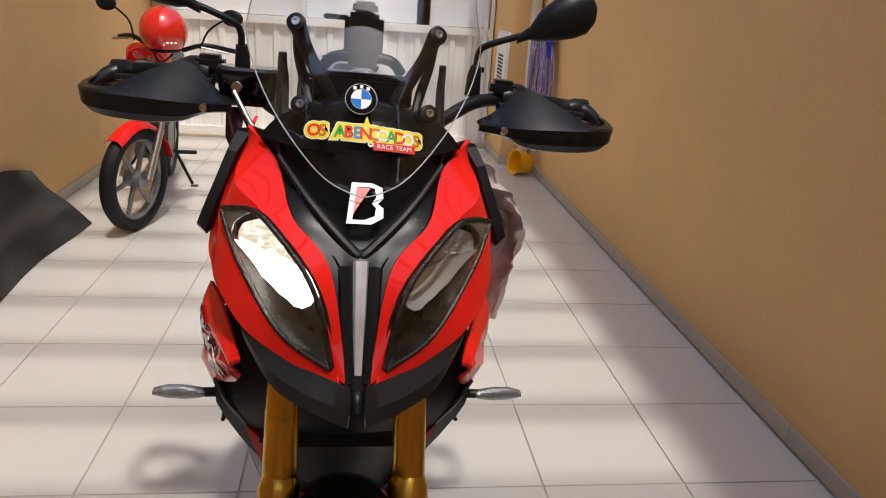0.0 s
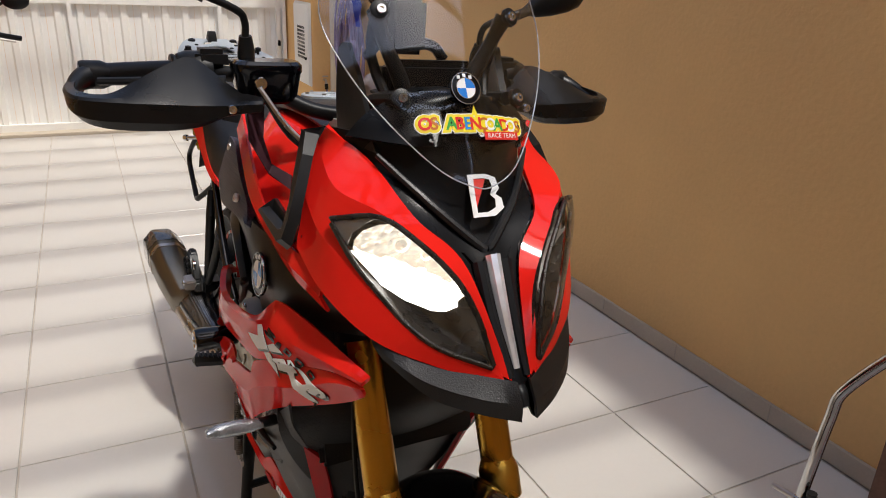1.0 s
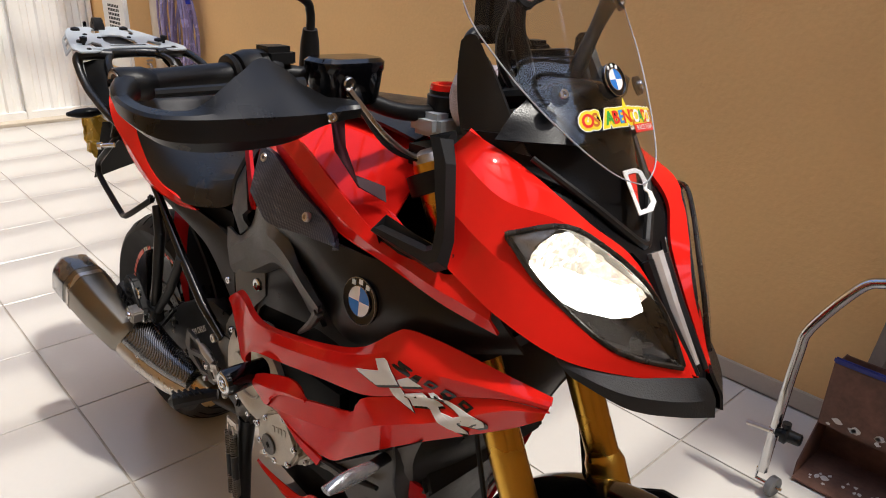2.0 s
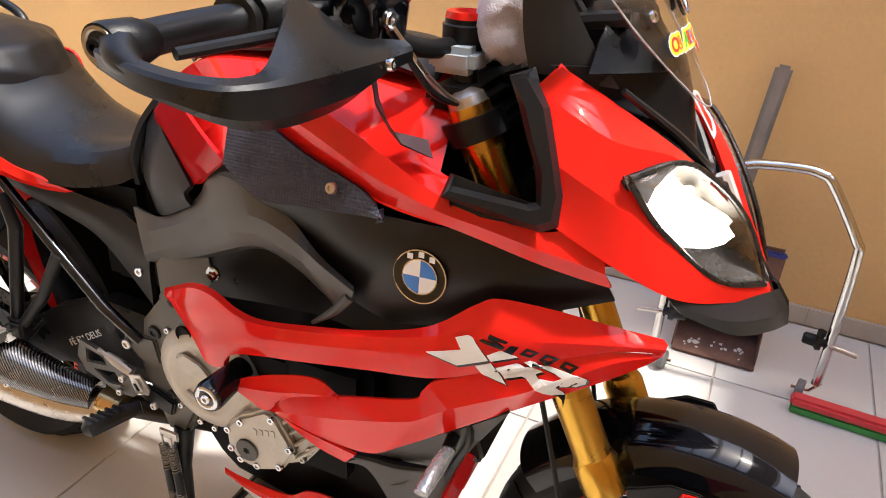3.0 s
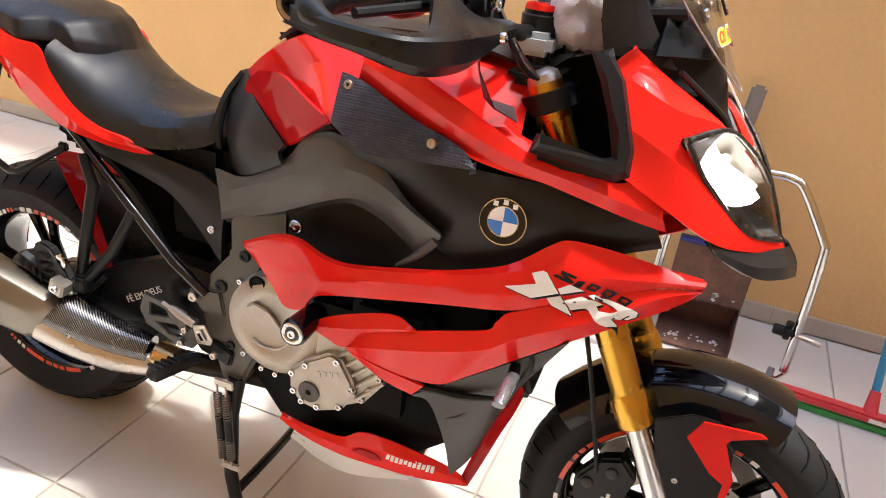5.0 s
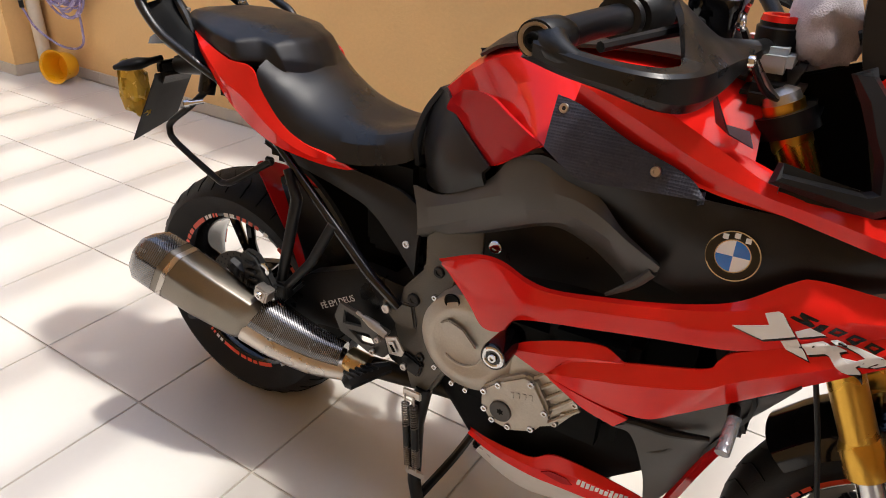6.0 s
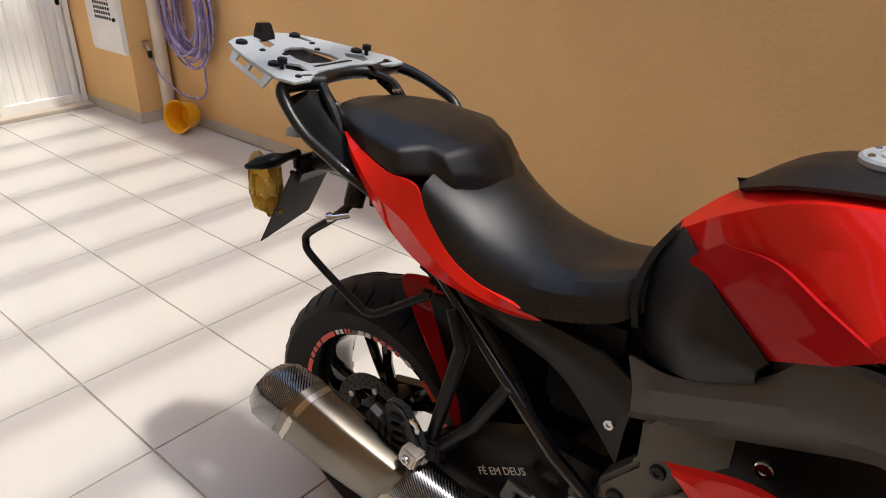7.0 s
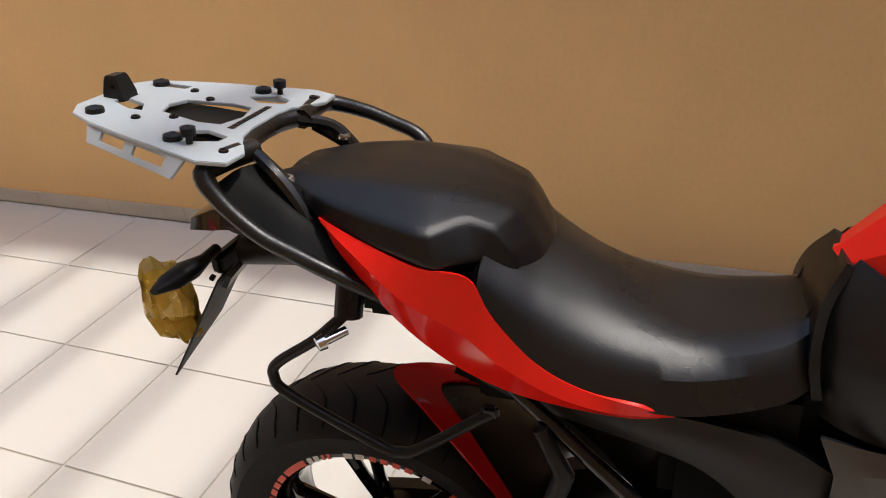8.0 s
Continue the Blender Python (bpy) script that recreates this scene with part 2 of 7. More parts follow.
def tube(pts, r, seg=10, soft=0, ends=True):
    """A round bar along pts; r is one radius or one for each point."""
    if soft:
        rr = [r] * len(pts) if not hasattr(r, "__len__") else r
        full = catmull([(*p, q) for p, q in zip(pts, rr)], soft)
        pts, r = [q[:3] for q in full], [q[3] for q in full]
    pts = [Vector(p) for p in pts]
    rr = [r] * len(pts) if not hasattr(r, "__len__") else r
    secs, side = [], None
    for i, p in enumerate(pts):
        d = (pts[min(i + 1, len(pts) - 1)] - pts[max(i - 1, 0)]).normalized()
        if side is None:
            side = d.orthogonal().normalized()
        side = (side - d * side.dot(d)).normalized()
        up = d.cross(side)
        secs.append([p + (side * math.cos(a) + up * math.sin(a)) * rr[i] for a in [2 * math.pi * k / seg for k in range(seg)]])
    return rings(secs, ends)


def lathe(profile, centre=(0, 0, 0), axis=(1, 0, 0), seg=48, closed=False):
    """A turned solid: profile of (distance along the axis, radius)."""
    ax = Vector(axis).normalized()
    s = Vector((0, 1, 0)) if abs(ax.x) > 0.9 else ax.orthogonal().normalized()
    u = ax.cross(s)
    c = Vector(centre)
    bm = bmesh.new()
    vs = [[bm.verts.new(c + ax * a + (s * math.cos(t) + u * math.sin(t)) * max(r, 1e-5)) for t in [2 * math.pi * k / seg for k in range(seg)]] for a, r in profile]
    pairs = list(zip(vs, vs[1:])) + ([(vs[-1], vs[0])] if closed else [])
    for a, b in pairs:
        for i in range(seg):
            bm.faces.new((a[i], a[(i + 1) % seg], b[(i + 1) % seg], b[i]))
    bmesh.ops.remove_doubles(bm, verts=bm.verts, dist=2e-5)
    bmesh.ops.recalc_face_normals(bm, faces=bm.faces)
    return smooth(bm, 35)


def plate(outline, depth, m=None, bevel=0.0, holes=()):
    """An extruded flat outline in the plane of x and y of m, from z = 0 down to -depth."""
    bm = bmesh.new()
    loops = [outline, *holes]
    edges = []
    for loop in loops:
        vs = [bm.verts.new((x, y, 0)) for x, y in loop]
        edges += [bm.edges.new((a, b)) for a, b in zip(vs, vs[1:] + vs[:1])]
    bmesh.ops.triangle_fill(bm, use_beauty=True, use_dissolve=False, edges=edges, normal=(0, 0, 1))
    faces = list(bm.faces)
    ext = bmesh.ops.extrude_face_region(bm, geom=faces)
    bmesh.ops.translate(bm, verts=[v for v in ext["geom"] if isinstance(v, bmesh.types.BMVert)], vec=(0, 0, -depth))
    bmesh.ops.recalc_face_normals(bm, faces=bm.faces)
    bm.normal_update()
    if bevel:
        sharp = [e for e in bm.edges if len(e.link_faces) == 2 and e.calc_face_angle(0) > 0.6]
        bmesh.ops.bevel(bm, geom=sharp, offset=bevel, segments=2, affect="EDGES", clamp_overlap=True)
    if m is not None:
        bm.transform(m)
        bmesh.ops.recalc_face_normals(bm, faces=bm.faces)
    return smooth(bm, 30)


# looking at the right flank: local x runs to the rear, local y up, local z out to the right
def flank(x):
    return Matrix(((0, 0, -1, x), (1, 0, 0, 0), (0, 1, 0, 0), (0, 0, 0, 1)))


def side_plate(outline, x, depth, bevel=0.002, holes=()):
    return plate(outline, depth, flank(x), bevel, holes)


def box(centre, size, bevel=0.003, m=None, seg=2):
    bm = bmesh.new()
    bmesh.ops.create_cube(bm, size=1)
    bmesh.ops.scale(bm, vec=size, verts=bm.verts)
    if bevel:
        bmesh.ops.bevel(bm, geom=list(bm.edges), offset=min(bevel, min(size) * 0.45), segments=seg, affect="EDGES")
    if m is not None:
        bm.transform(m)
    bmesh.ops.translate(bm, verts=bm.verts, vec=centre)
    return smooth(bm, 30)


def ball(centre, size, seg=20):
    bm = bmesh.new()
    bmesh.ops.create_uvsphere(bm, u_segments=seg, v_segments=seg // 2, radius=1)
    bmesh.ops.scale(bm, vec=size, verts=bm.verts)
    bmesh.ops.translate(bm, verts=bm.verts, vec=centre)
    return smooth(bm, 80)


def join(*bms):
    out = bmesh.new()
    for b in bms:
        me = bpy.data.meshes.new("tmp")
        b.to_mesh(me)
        b.free()
        out.from_mesh(me)
        bpy.data.meshes.remove(me)
    return out


def flipped(bm, turn=None):
    """A mirror image across the centre plane, then turned."""
    b = bm.copy()
    bmesh.ops.scale(b, vec=(-1, 1, 1), verts=b.verts)
    bmesh.ops.reverse_faces(b, faces=b.faces)
    if turn is not None:
        b.transform(turn)
    return b


def part(name, bm, material, parent, label=""):
    me = bpy.data.meshes.new(name)
    bm.to_mesh(me)
    bm.free()
    me.materials.append(material)
    ob = new(name, me)
    ob.parent = parent
    if label:
        tagged(ob, label)
    return ob


def pair(name, bm, material, parent, label="", turn=None):
    other = flipped(bm, turn)
    return part(name, bm, material, parent, label), part(name, other, material, parent, label)


def thing(name, label, category, m=None, group="", kind=""):
    ob = new(name)
    ob.empty_display_size = 0.1
    if m is not None:
        ob.matrix_world = m
    return tagged(ob, label, category, group, kind)


def solid(name, bm, material, label, category="", kind="", group="", m=None):
    """A thing, or a piece of the setting, that is one mesh."""
    me = bpy.data.meshes.new(name)
    bm.to_mesh(me)
    bm.free()
    me.materials.append(material)
    ob = new(name, me)
    if m is not None:
        ob.matrix_world = m
    return tagged(ob, label, category, group, kind)


def facing(p, n, up=(0, 0, 1)):
    """A pose at p whose z runs along n and whose y is as upright as it can be."""
    n = Vector(n).normalized()
    x = Vector(up).cross(n).normalized()
    y = n.cross(x)
    return Matrix(((x.x, y.x, n.x, p[0]), (x.y, y.y, n.y, p[1]), (x.z, y.z, n.z, p[2]), (0, 0, 0, 1)))


def lettering(body, size, depth, m, slant=0.0, stretch=1.0, grow=0.0):
    cu = bpy.data.curves.new("lettering", "FONT")
    cu.body, cu.size, cu.extrude, cu.align_x, cu.align_y, cu.shear = body, size, depth, "CENTER", "CENTER", slant
    cu.resolution_u = 3
    cu.offset = grow
    ob = bpy.data.objects.new("lettering", cu)
    scene.collection.objects.link(ob)
    dg = bpy.context.evaluated_depsgraph_get()
    me = bpy.data.meshes.new_from_object(ob.evaluated_get(dg))
    bpy.data.objects.remove(ob)
    bpy.data.curves.remove(cu)
    bm = bmesh.new()
    bm.from_mesh(me)
    bpy.data.meshes.remove(me)
    bm.transform(m @ Matrix.Diagonal((stretch, 1, 1, 1)))
    return bm


def arc(cx, cy, r, a0, a1, n=10):
    return [(cx + r * math.cos(radians(a0 + (a1 - a0) * k / n)), cy + r * math.sin(radians(a0 + (a1 - a0) * k / n))) for k in range(n + 1)]


def bolt(name, p, n, r, parent, material=None):
    return part(name, lathe([(-0.004, 0), (-0.004, r), (0.001, r), (0.003, r * 0.85), (0.003, r * 0.45), (0.0005, r * 0.4), (0.0005, 0)], p, n, 16), material or CHROME, parent)
# ---- the yard: floor, walls, gate, roof slats ----
T = 0.442
GROUT = mat("grey_grout", (0.43, 0.385, 0.32), 0.85, 0, 0.25, 12, 0.4, 120)
TILE = mat("glazed_floor_tile", (0.575, 0.550, 0.508), 0.21, 0, 0.03, 1.2, 0.05, 60, rvary=0.04, Specular_IOR_Level=0.65)
STUCCO = mat("ochre_wall_paint", (0.76, 0.475, 0.195), 0.80, 0, 0.09, 1.6, 1.0, 55)
SKIRT = mat("beige_skirting", (0.50, 0.435, 0.345), 0.55, 0, 0.12, 6, 0.2, 90)
GATE = mat("cream_gate_paint", (0.82, 0.81, 0.77), 0.5, 0, 0.1, 3, 0.15, 120)
GLASSY = mat("frosted_gate_panel", (0.82, 0.83, 0.84), 0.35, 0, 0.05, 3)
PIPE = mat("white_pvc", (0.74, 0.66, 0.52), 0.5, 0, 0.1, 8)
XL, XR, YB, YF, WH = -1.95, 1.345, 6.86, -2.2, 3.0

floor = solid("floor", box(((XL + XR) / 2, (YB + YF) / 2, -0.055), (XR - XL + 0.4, YB - YF + 0.6, 0.10), 0), GROUT, "grey grout bed under the pale glazed tiles", kind="structure")
solid("wall_east", box((XR + 0.075, (YB + YF) / 2, WH / 2 - 0.1), (0.15, YB - YF + 0.6, WH + 0.2), 0), STUCCO, "ochre painted rendered side wall", kind="structure")
solid("wall_west", box((XL - 0.075, (YB + YF) / 2, WH / 2 - 0.1), (0.15, YB - YF + 0.6, WH + 0.2), 0), STUCCO, "ochre painted rendered side wall", kind="structure")
solid("wall_south", box(((XL + XR) / 2, YF - 0.075, WH / 2 - 0.1), (XR - XL, 0.15, WH + 0.2), 0), STUCCO, "ochre painted rendered end wall", kind="structure")
solid("baseboard", box((XR - 0.006, (6.03 + YF) / 2, 0.034), (0.012, 6.03 - YF, 0.070), 0.003), SKIRT, "low beige skirting tiles along the wall", kind="structure")
solid("baseboard", box((XL + 0.006, (YB + YF) / 2, 0.034), (0.012, YB - YF, 0.070), 0.003), SKIRT, "low beige skirting tiles along the wall", kind="structure")

for k in range(19):
    solid("trim", box((XR - 0.0125, YF + 0.44 * k + 0.20, 0.034), (0.0025, 0.004, 0.068), 0), GROUT, "dark joint between skirting tiles", kind="structure")

# pillar beside the gate
solid("pillar", box((1.225, 6.445, WH / 2), (0.24, 0.83, WH), 0.006), STUCCO, "ochre rendered pillar beside the gate", kind="structure")
solid("baseboard", join(box((1.10, 6.445, 0.034), (0.014, 0.84, 0.070), 0.002), box((1.22, 6.024, 0.034), (0.25, 0.014, 0.070), 0.002)), SKIRT, "beige skirting round the pillar foot", kind="structure")
meter = thing("meter_cabinet", "white sheet-metal meter cabinet with vent holes set in the pillar", "cabinet")
part("body", box((1.100, 6.27, 0.77), (0.02, 0.46, 0.66), 0.006), GATE, meter)
part("door", box((1.086, 6.27, 0.77), (0.012, 0.43, 0.62), 0.004), GATE, meter)
for i in range(7):
    for j in range(9):
        part("vent_hole", box((1.0795, 6.17 + i * 0.032, 0.66 + j * 0.030), (0.002, 0.020, 0.019), 0), DARK, meter)
part("lock", lathe([(0, 0), (0, 0.012), (0.012, 0.010), (0.012, 0)], (1.078, 6.11, 0.66), (-1, 0, 0), 14), DARK, meter)

# gate across the back
gate = thing("gate", "cream painted ribbed metal gate with frosted upper panels", "gate", kind="structure")
for k in range(19):
    x = XL + 0.03 + k * 0.16
    prof = [(0, 0), (0.06, 0), (0.072, 0.02), (0.10, 0.02), (0.112, 0), (0.16, 0), (0.16, 0.02), (0.0, 0.02)]
    part("ribbed_panel", plate([(a, b) for a, b in ((0, 0), (0.05, 0), (0.065, -0.018), (0.105, -0.018), (0.12, 0), (0.158, 0), (0.158, 0.006), (0, 0.006))], 0.94, Matrix.Translation((x, YB - 0.02, 1.02))), GATE, gate)
part("rail", box(((XL + 1.09) / 2, YB - 0.035, 0.045), (1.09 - XL, 0.05, 0.07), 0.004), GATE, gate)
part("rail", box(((XL + 1.09) / 2, YB - 0.035, 1.05), (1.09 - XL, 0.06, 0.07), 0.004), GATE, gate)
for x in (-1.2, -0.05, 0.80):
    part("frosted_panel", box((x, YB - 0.01, 1.72), (0.84 if x > 0.5 else 1.12, 0.02, 1.26), 0.004), GLASSY, gate)
for x in (-1.77, -0.63, 0.52, 1.02, 1.075):
    part("stile", box((x, YB - 0.05, 1.2), (0.035, 0.05, 2.4), 0.005), GATE, gate)
part("latch", box((1.02, YB - 0.085, 0.72), (0.02, 0.03, 0.05), 0.004), DARK, gate)
solid("wall_north", box(((XL + XR) / 2, YB + 0.10, WH / 2), (XR - XL, 0.12, WH), 0), STUCCO, "ochre wall above and behind the gate", kind="structure")
solid("sill", box((-0.43, YB - 0.10, 0.012), (3.04, 0.16, 0.024), 0.004), SKIRT, "worn stone threshold under the gate", kind="structure")

# slatted cover overhead
SLAT = mat("painted_timber", (0.42, 0.36, 0.28), 0.7, 0, 0.15, 3, 0.3, 60)
k = 0
y = YF
while y < YB:
    solid("ceiling", box(((XL + XR) / 2, y, WH + 0.05), (XR - XL, 0.060, 0.05), 0.006), SLAT, "painted timber slat of the open cover", kind="structure")
    y += T
# unseen strip, added only to keep the sun off the near floor
solid("ceiling", box(((XL + XR) / 2, -0.86, WH + 0.11), (XR - XL, 0.84, 0.06), 0.006), SLAT, "unseen boards added overhead to shade the near floor", kind="structure")
# unseen eave, added to cut the sky light along the west wall
solid("ceiling", box((XL + 0.24, (YB + YF) / 2, WH + 0.10), (0.48, YB - YF, 0.05), 0.006), SLAT, "unseen boards added over the side wall to darken that side", kind="structure")
# ---- the red motorcycle ----
bike = thing("motorcycle", "red and black sport touring motorcycle with one lit headlamp", "motorcycle", pose(-0.155, 0.904, -0.004, -0.3, 1.9, 2.15))
BAR_TURN = Matrix.Translation((0, 0.40, 0)) @ Matrix.Rotation(radians(-5), 4, "Z") @ Matrix.Translation((0, -0.40, 0))


def ring_strip(x, r0, r1, a0, a1, c, depth=0.001):
    pts = arc(0, 0, r1, a0, a1, 14) + arc(0, 0, r0, a1, a0, 14)
    return plate(pts, depth, flank(x) @ Matrix.Translation((c[1], c[2], 0)))


def build_wheel(name, y, r, w, spokes, disc_r, discs):
    c = (0, y, r)
    prof = [(-w * 0.72, 0.218), (-w * 0.93, r - 0.062), (-w, r - 0.045), (-w * 0.94, r - 0.032), (-w * 0.72, r - 0.016), (-w * 0.4, r - 0.005), (0, r)]
    prof = prof + [(-a, b) for a, b in prof[-2::-1]]
    rim = lathe([(-w * 0.74, 0.226), (-w * 0.74, 0.216), (-w * 0.62, 0.205), (-w * 0.25, 0.196), (w * 0.25, 0.196), (w * 0.62, 0.205), (w * 0.74, 0.216), (w * 0.74, 0.226), (w * 0.66, 0.226), (w * 0.3, 0.205), (-w * 0.3, 0.205), (-w * 0.66, 0.226)], c, (1, 0, 0), 72, True)
    hub = lathe([(-0.05, 0.016), (-0.05, 0.034), (-0.03, 0.042), (0.03, 0.042), (0.05, 0.034), (0.05, 0.016)], c, (1, 0, 0), 32)
    wheel = part(name, rim, GLOSS, bike, "black cast wheel with orange rim tape")
    part("hub", hub, BLACK, wheel)
    for k in range(spokes):
        a = 2 * math.pi * k / spokes
        for da in (-0.16, 0.16):
            p0 = Vector((0.0, c[1] + 0.036 * math.cos(a), c[2] + 0.036 * math.sin(a)))
            p1 = Vector((0.0, c[1] + 0.20 * math.cos(a + da), c[2] + 0.20 * math.sin(a + da)))
            part("spoke", tube([p0, p0.lerp(p1, 0.5) + Vector((-0.006, 0, 0)), p1], [0.016, 0.011, 0.013], 8), GLOSS, wheel)
    part("tyre", lathe(prof, c, (1, 0, 0), 96), RUBBER, wheel, "worn black sport tyre")
    # rim tape: long bands, stripes and characters as bars, three times round
    tape = [(0, 13, 0), (15, 4, 0), (20.5, 4, 0), (26, 5, 0), (33, 15, 0), (50, 2.6, 1), (54, 2.6, 1), (58.5, 1.6, 0), (61.5, 1.6, 0),
            (70, 4, 1), (75.5, 4, 1), (82, 3, 0), (87, 3.4, 0), (92.5, 3.4, 0), (98, 3.4, 0), (106, 4, 1)]
    for s in (-1, 1):
        for turn in (0, 120, 240):
            for a, span, pale in tape:
                short = span < 6
                bm = ring_strip(-w * 0.745 - 0.001, 0.2140 if short else 0.2128, 0.2248 if short else 0.2258, turn + a + 8, turn + a + 8 + span, c)
                part("rim_tape", bm if s < 0 else flipped(bm), WHITE if pale else ORANGE, wheel, "white rim tape" if pale else "")
    # maker's characters on the sloping inner rim, as pale bars
    for k in range(11):
        a, wide = 176 + k * 3.0 + (2.5 if k > 7 else 0), 2.2
        rows = [[(-w * (0.725 - 0.105 * v) - 0.0015, c[1] + (0.2135 - 0.0098 * v - 0.001) * math.cos(radians(a + wide * u)), c[2] + (0.2135 - 0.0098 * v - 0.001) * math.sin(radians(a + wide * u))) for u in (0, 0.5, 1)] for v in ((0, 1) if k > 7 else (0.25, 1))]
        part("rim_mark", sheet(rows, 0.0006, (-1, 0, 0)), WHITE, wheel, "pale maker's characters as bars")
    # tread grooves
    for k in range(36):
        for s in (-1, 1):
            a = 2 * math.pi * (k + (0.5 if s > 0 else 0)) / 36
            pts = []
            for u, da, sink in ((0.12, 0.0, 0.0005), (0.42, 0.09, 0.0057), (0.72, 0.12, 0.0160), (0.93, 0.125, 0.0308)):
                rad = r - sink - 0.0004
                pts.append((s * w * u, c[1] + rad * math.cos(a + da), c[2] + rad * math.sin(a + da)))
            part("tread_groove", tube(pts, [0.0012, 0.0024, 0.0022, 0.0014], 5, 12), DARK, wheel)
    for s in discs:
        d = part("brake_disc", lathe([(-0.0025, disc_r), (0.0025, disc_r), (0.0025, disc_r - 0.036), (-0.0025, disc_r - 0.036)], (s * 0.068, y, r), (1, 0, 0), 64, True), DISC if y < 1 else DARK_STEEL, wheel, "drilled steel brake disc")
        holes = []
        for k in range(84):
            a = 2 * math.pi * k / 84
            q = disc_r - 0.007 - 0.0095 * (k % 3)
            if not holes:
                holes.append(part("drill_hole", lathe([(0, 0), (0, 0.0030), (0.0004, 0.0030), (0.0004, 0)], (0, 0, 0), (s, 0, 0), 8), DARK, wheel))
            else:
                holes.append(new("drill_hole", holes[0].data))
                holes[-1].parent = wheel
            holes[-1].location = (s * 0.0706, y + q * math.cos(a), r + q * math.sin(a))
        arms = [lathe([(-0.004, 0.03), (0.004, 0.03), (0.004, 0.055), (-0.004, 0.055)], (s * 0.064, y, r), (1, 0, 0), 32, True)]
        for k in range(6):
            a = 2 * math.pi * k / 6 + 0.3
            part("carrier_arm", tube([(s * 0.064, y + 0.05 * math.cos(a), r + 0.05 * math.sin(a)), (s * 0.066, y + (disc_r - 0.034) * math.cos(a + 0.25), r + (disc_r - 0.034) * math.sin(a + 0.25))], [0.009, 0.006], 6), BLACK, wheel)
        part("disc_carrier", arms[0], BLACK, wheel)
        for k in range(6):
            a = 2 * math.pi * k / 6 + 0.55
            bolt("rivet", (s * 0.072, y + (disc_r - 0.034) * math.cos(a), r + (disc_r - 0.034) * math.sin(a)), (s, 0, 0), 0.008, wheel, STEEL)
    return wheel


build_wheel("front_wheel", 0.0, 0.30, 0.060, 5, 0.16, (-1, 1))
rear_wheel = build_wheel("rear_wheel", 1.548, 0.321, 0.095, 5, 0.118, (-1,))
rear_wheel.location = (0.065, -0.010, 0.010)


# fork legs, raked
def on_fork(z, dy=0.0, x=-0.105):
    return (x, -0.006 + 0.477 * (z - 0.30) + dy, z)


for s in (-1, 1):
    X = 0.105 * s
    leg = part("fork_leg", tube([on_fork(0.595, 0, X), on_fork(1.08, 0, X)], 0.0275, 24), GOLD, bike, "gold anodised fork tube")
    part("fork_clamp", tube([on_fork(0.550, 0, X), on_fork(0.553, 0, X), on_fork(0.595, 0, X), on_fork(0.61, 0, X)], [0.030, 0.0335, 0.0335, 0.0275], 24), GOLD, leg)
    part("stanchion", tube([on_fork(0.37, 0, X), on_fork(0.56, 0, X)], 0.0215, 24), CHROME, leg, "polished steel fork slider")
    part("axle_foot", join(tube([on_fork(0.40, 0, X), on_fork(0.36, 0, X), (X * 0.98, 0.02, 0.315), (X * 0.98, 0.004, 0.285)], [0.024, 0.029, 0.027, 0.024], 14, 12),
                           lathe([(-0.022, 0.0), (-0.022, 0.026), (0.02, 0.028), (0.02, 0)], (X, 0.0, 0.298), (1, 0, 0), 24),
                           tube([(X * 0.95, 0.03, 0.33), (X * 0.95, 0.12, 0.33), (X * 0.95, 0.15, 0.36)], [0.02, 0.016, 0.014], 8)), BLACK, leg)
    part("axle_cap", lathe([(-0.003, 0.008), (0, 0.014), (0.012 * 1, 0.014), (0.012, 0)], (X + 0.012 * s, 0, 0.298), (s, 0, 0), 6), STEEL, leg)
    part("fork_top", lathe([(0, 0), (0, 0.026), (0.012, 0.024), (0.02, 0.012), (0.02, 0)], on_fork(1.08, 0, X), (0, 0.43, 0.90), 24), STEEL, leg)
    cal = [plate([(0.085, 0.435), (0.115, 0.47), (0.155, 0.455), (0.19, 0.40), (0.185, 0.35), (0.15, 0.31), (0.115, 0.30), (0.105, 0.36)], 0.03, flank(-0.112), 0.006)]
    caliper = cal[0] if s < 0 else flipped(cal[0])
    cp = part("brake_caliper", caliper, BLACK, bike, "black radial brake caliper")
    for y, z in ((0.128, 0.435), (0.166, 0.400)):
        part("piston_cap", lathe([(0, 0.012), (0.004, 0.011), (0.005, 0.008), (0.005, 0)], (s * 0.111, y, z), (s, 0, 0), 18), BLACK_SOFT, cp)
    if s < 0:
        for k in range(6):
            part("maker_mark", box((-0.1125, 0.167 - k * 0.0085, 0.332 + k * 0.0105), (0.002, 0.0065, 0.0125 if k in (0, 3) else 0.0095), 0), WHITE, cp, "pale maker's mark as plain bars")
    part("brake_hose", tube([(X * 1.08, 0.155, 0.43), (X * 1.15, 0.165, 0.48), (X * 1.2, 0.20, 0.62), (X * 1.1, 0.25, 0.78)], 0.0042, 8, 20), BLACK, bike)
for z, w in ((0.84, 0.04), (1.055, 0.03)):
    y = on_fork(z)[1]
    part("triple_clamp", join(box((0, y, z), (0.20, 0.07, w), 0.01), lathe([(-w / 2, 0.028), (-w / 2, 0.040), (w / 2, 0.040), (w / 2, 0.028)], (-0.105, y, z), (0, 0.43, 0.9), 24), lathe([(-w / 2, 0.028), (-w / 2, 0.040), (w / 2, 0.040), (w / 2, 0.028)], (0.105, y, z), (0, 0.43, 0.9), 24)), BLACK, bike)

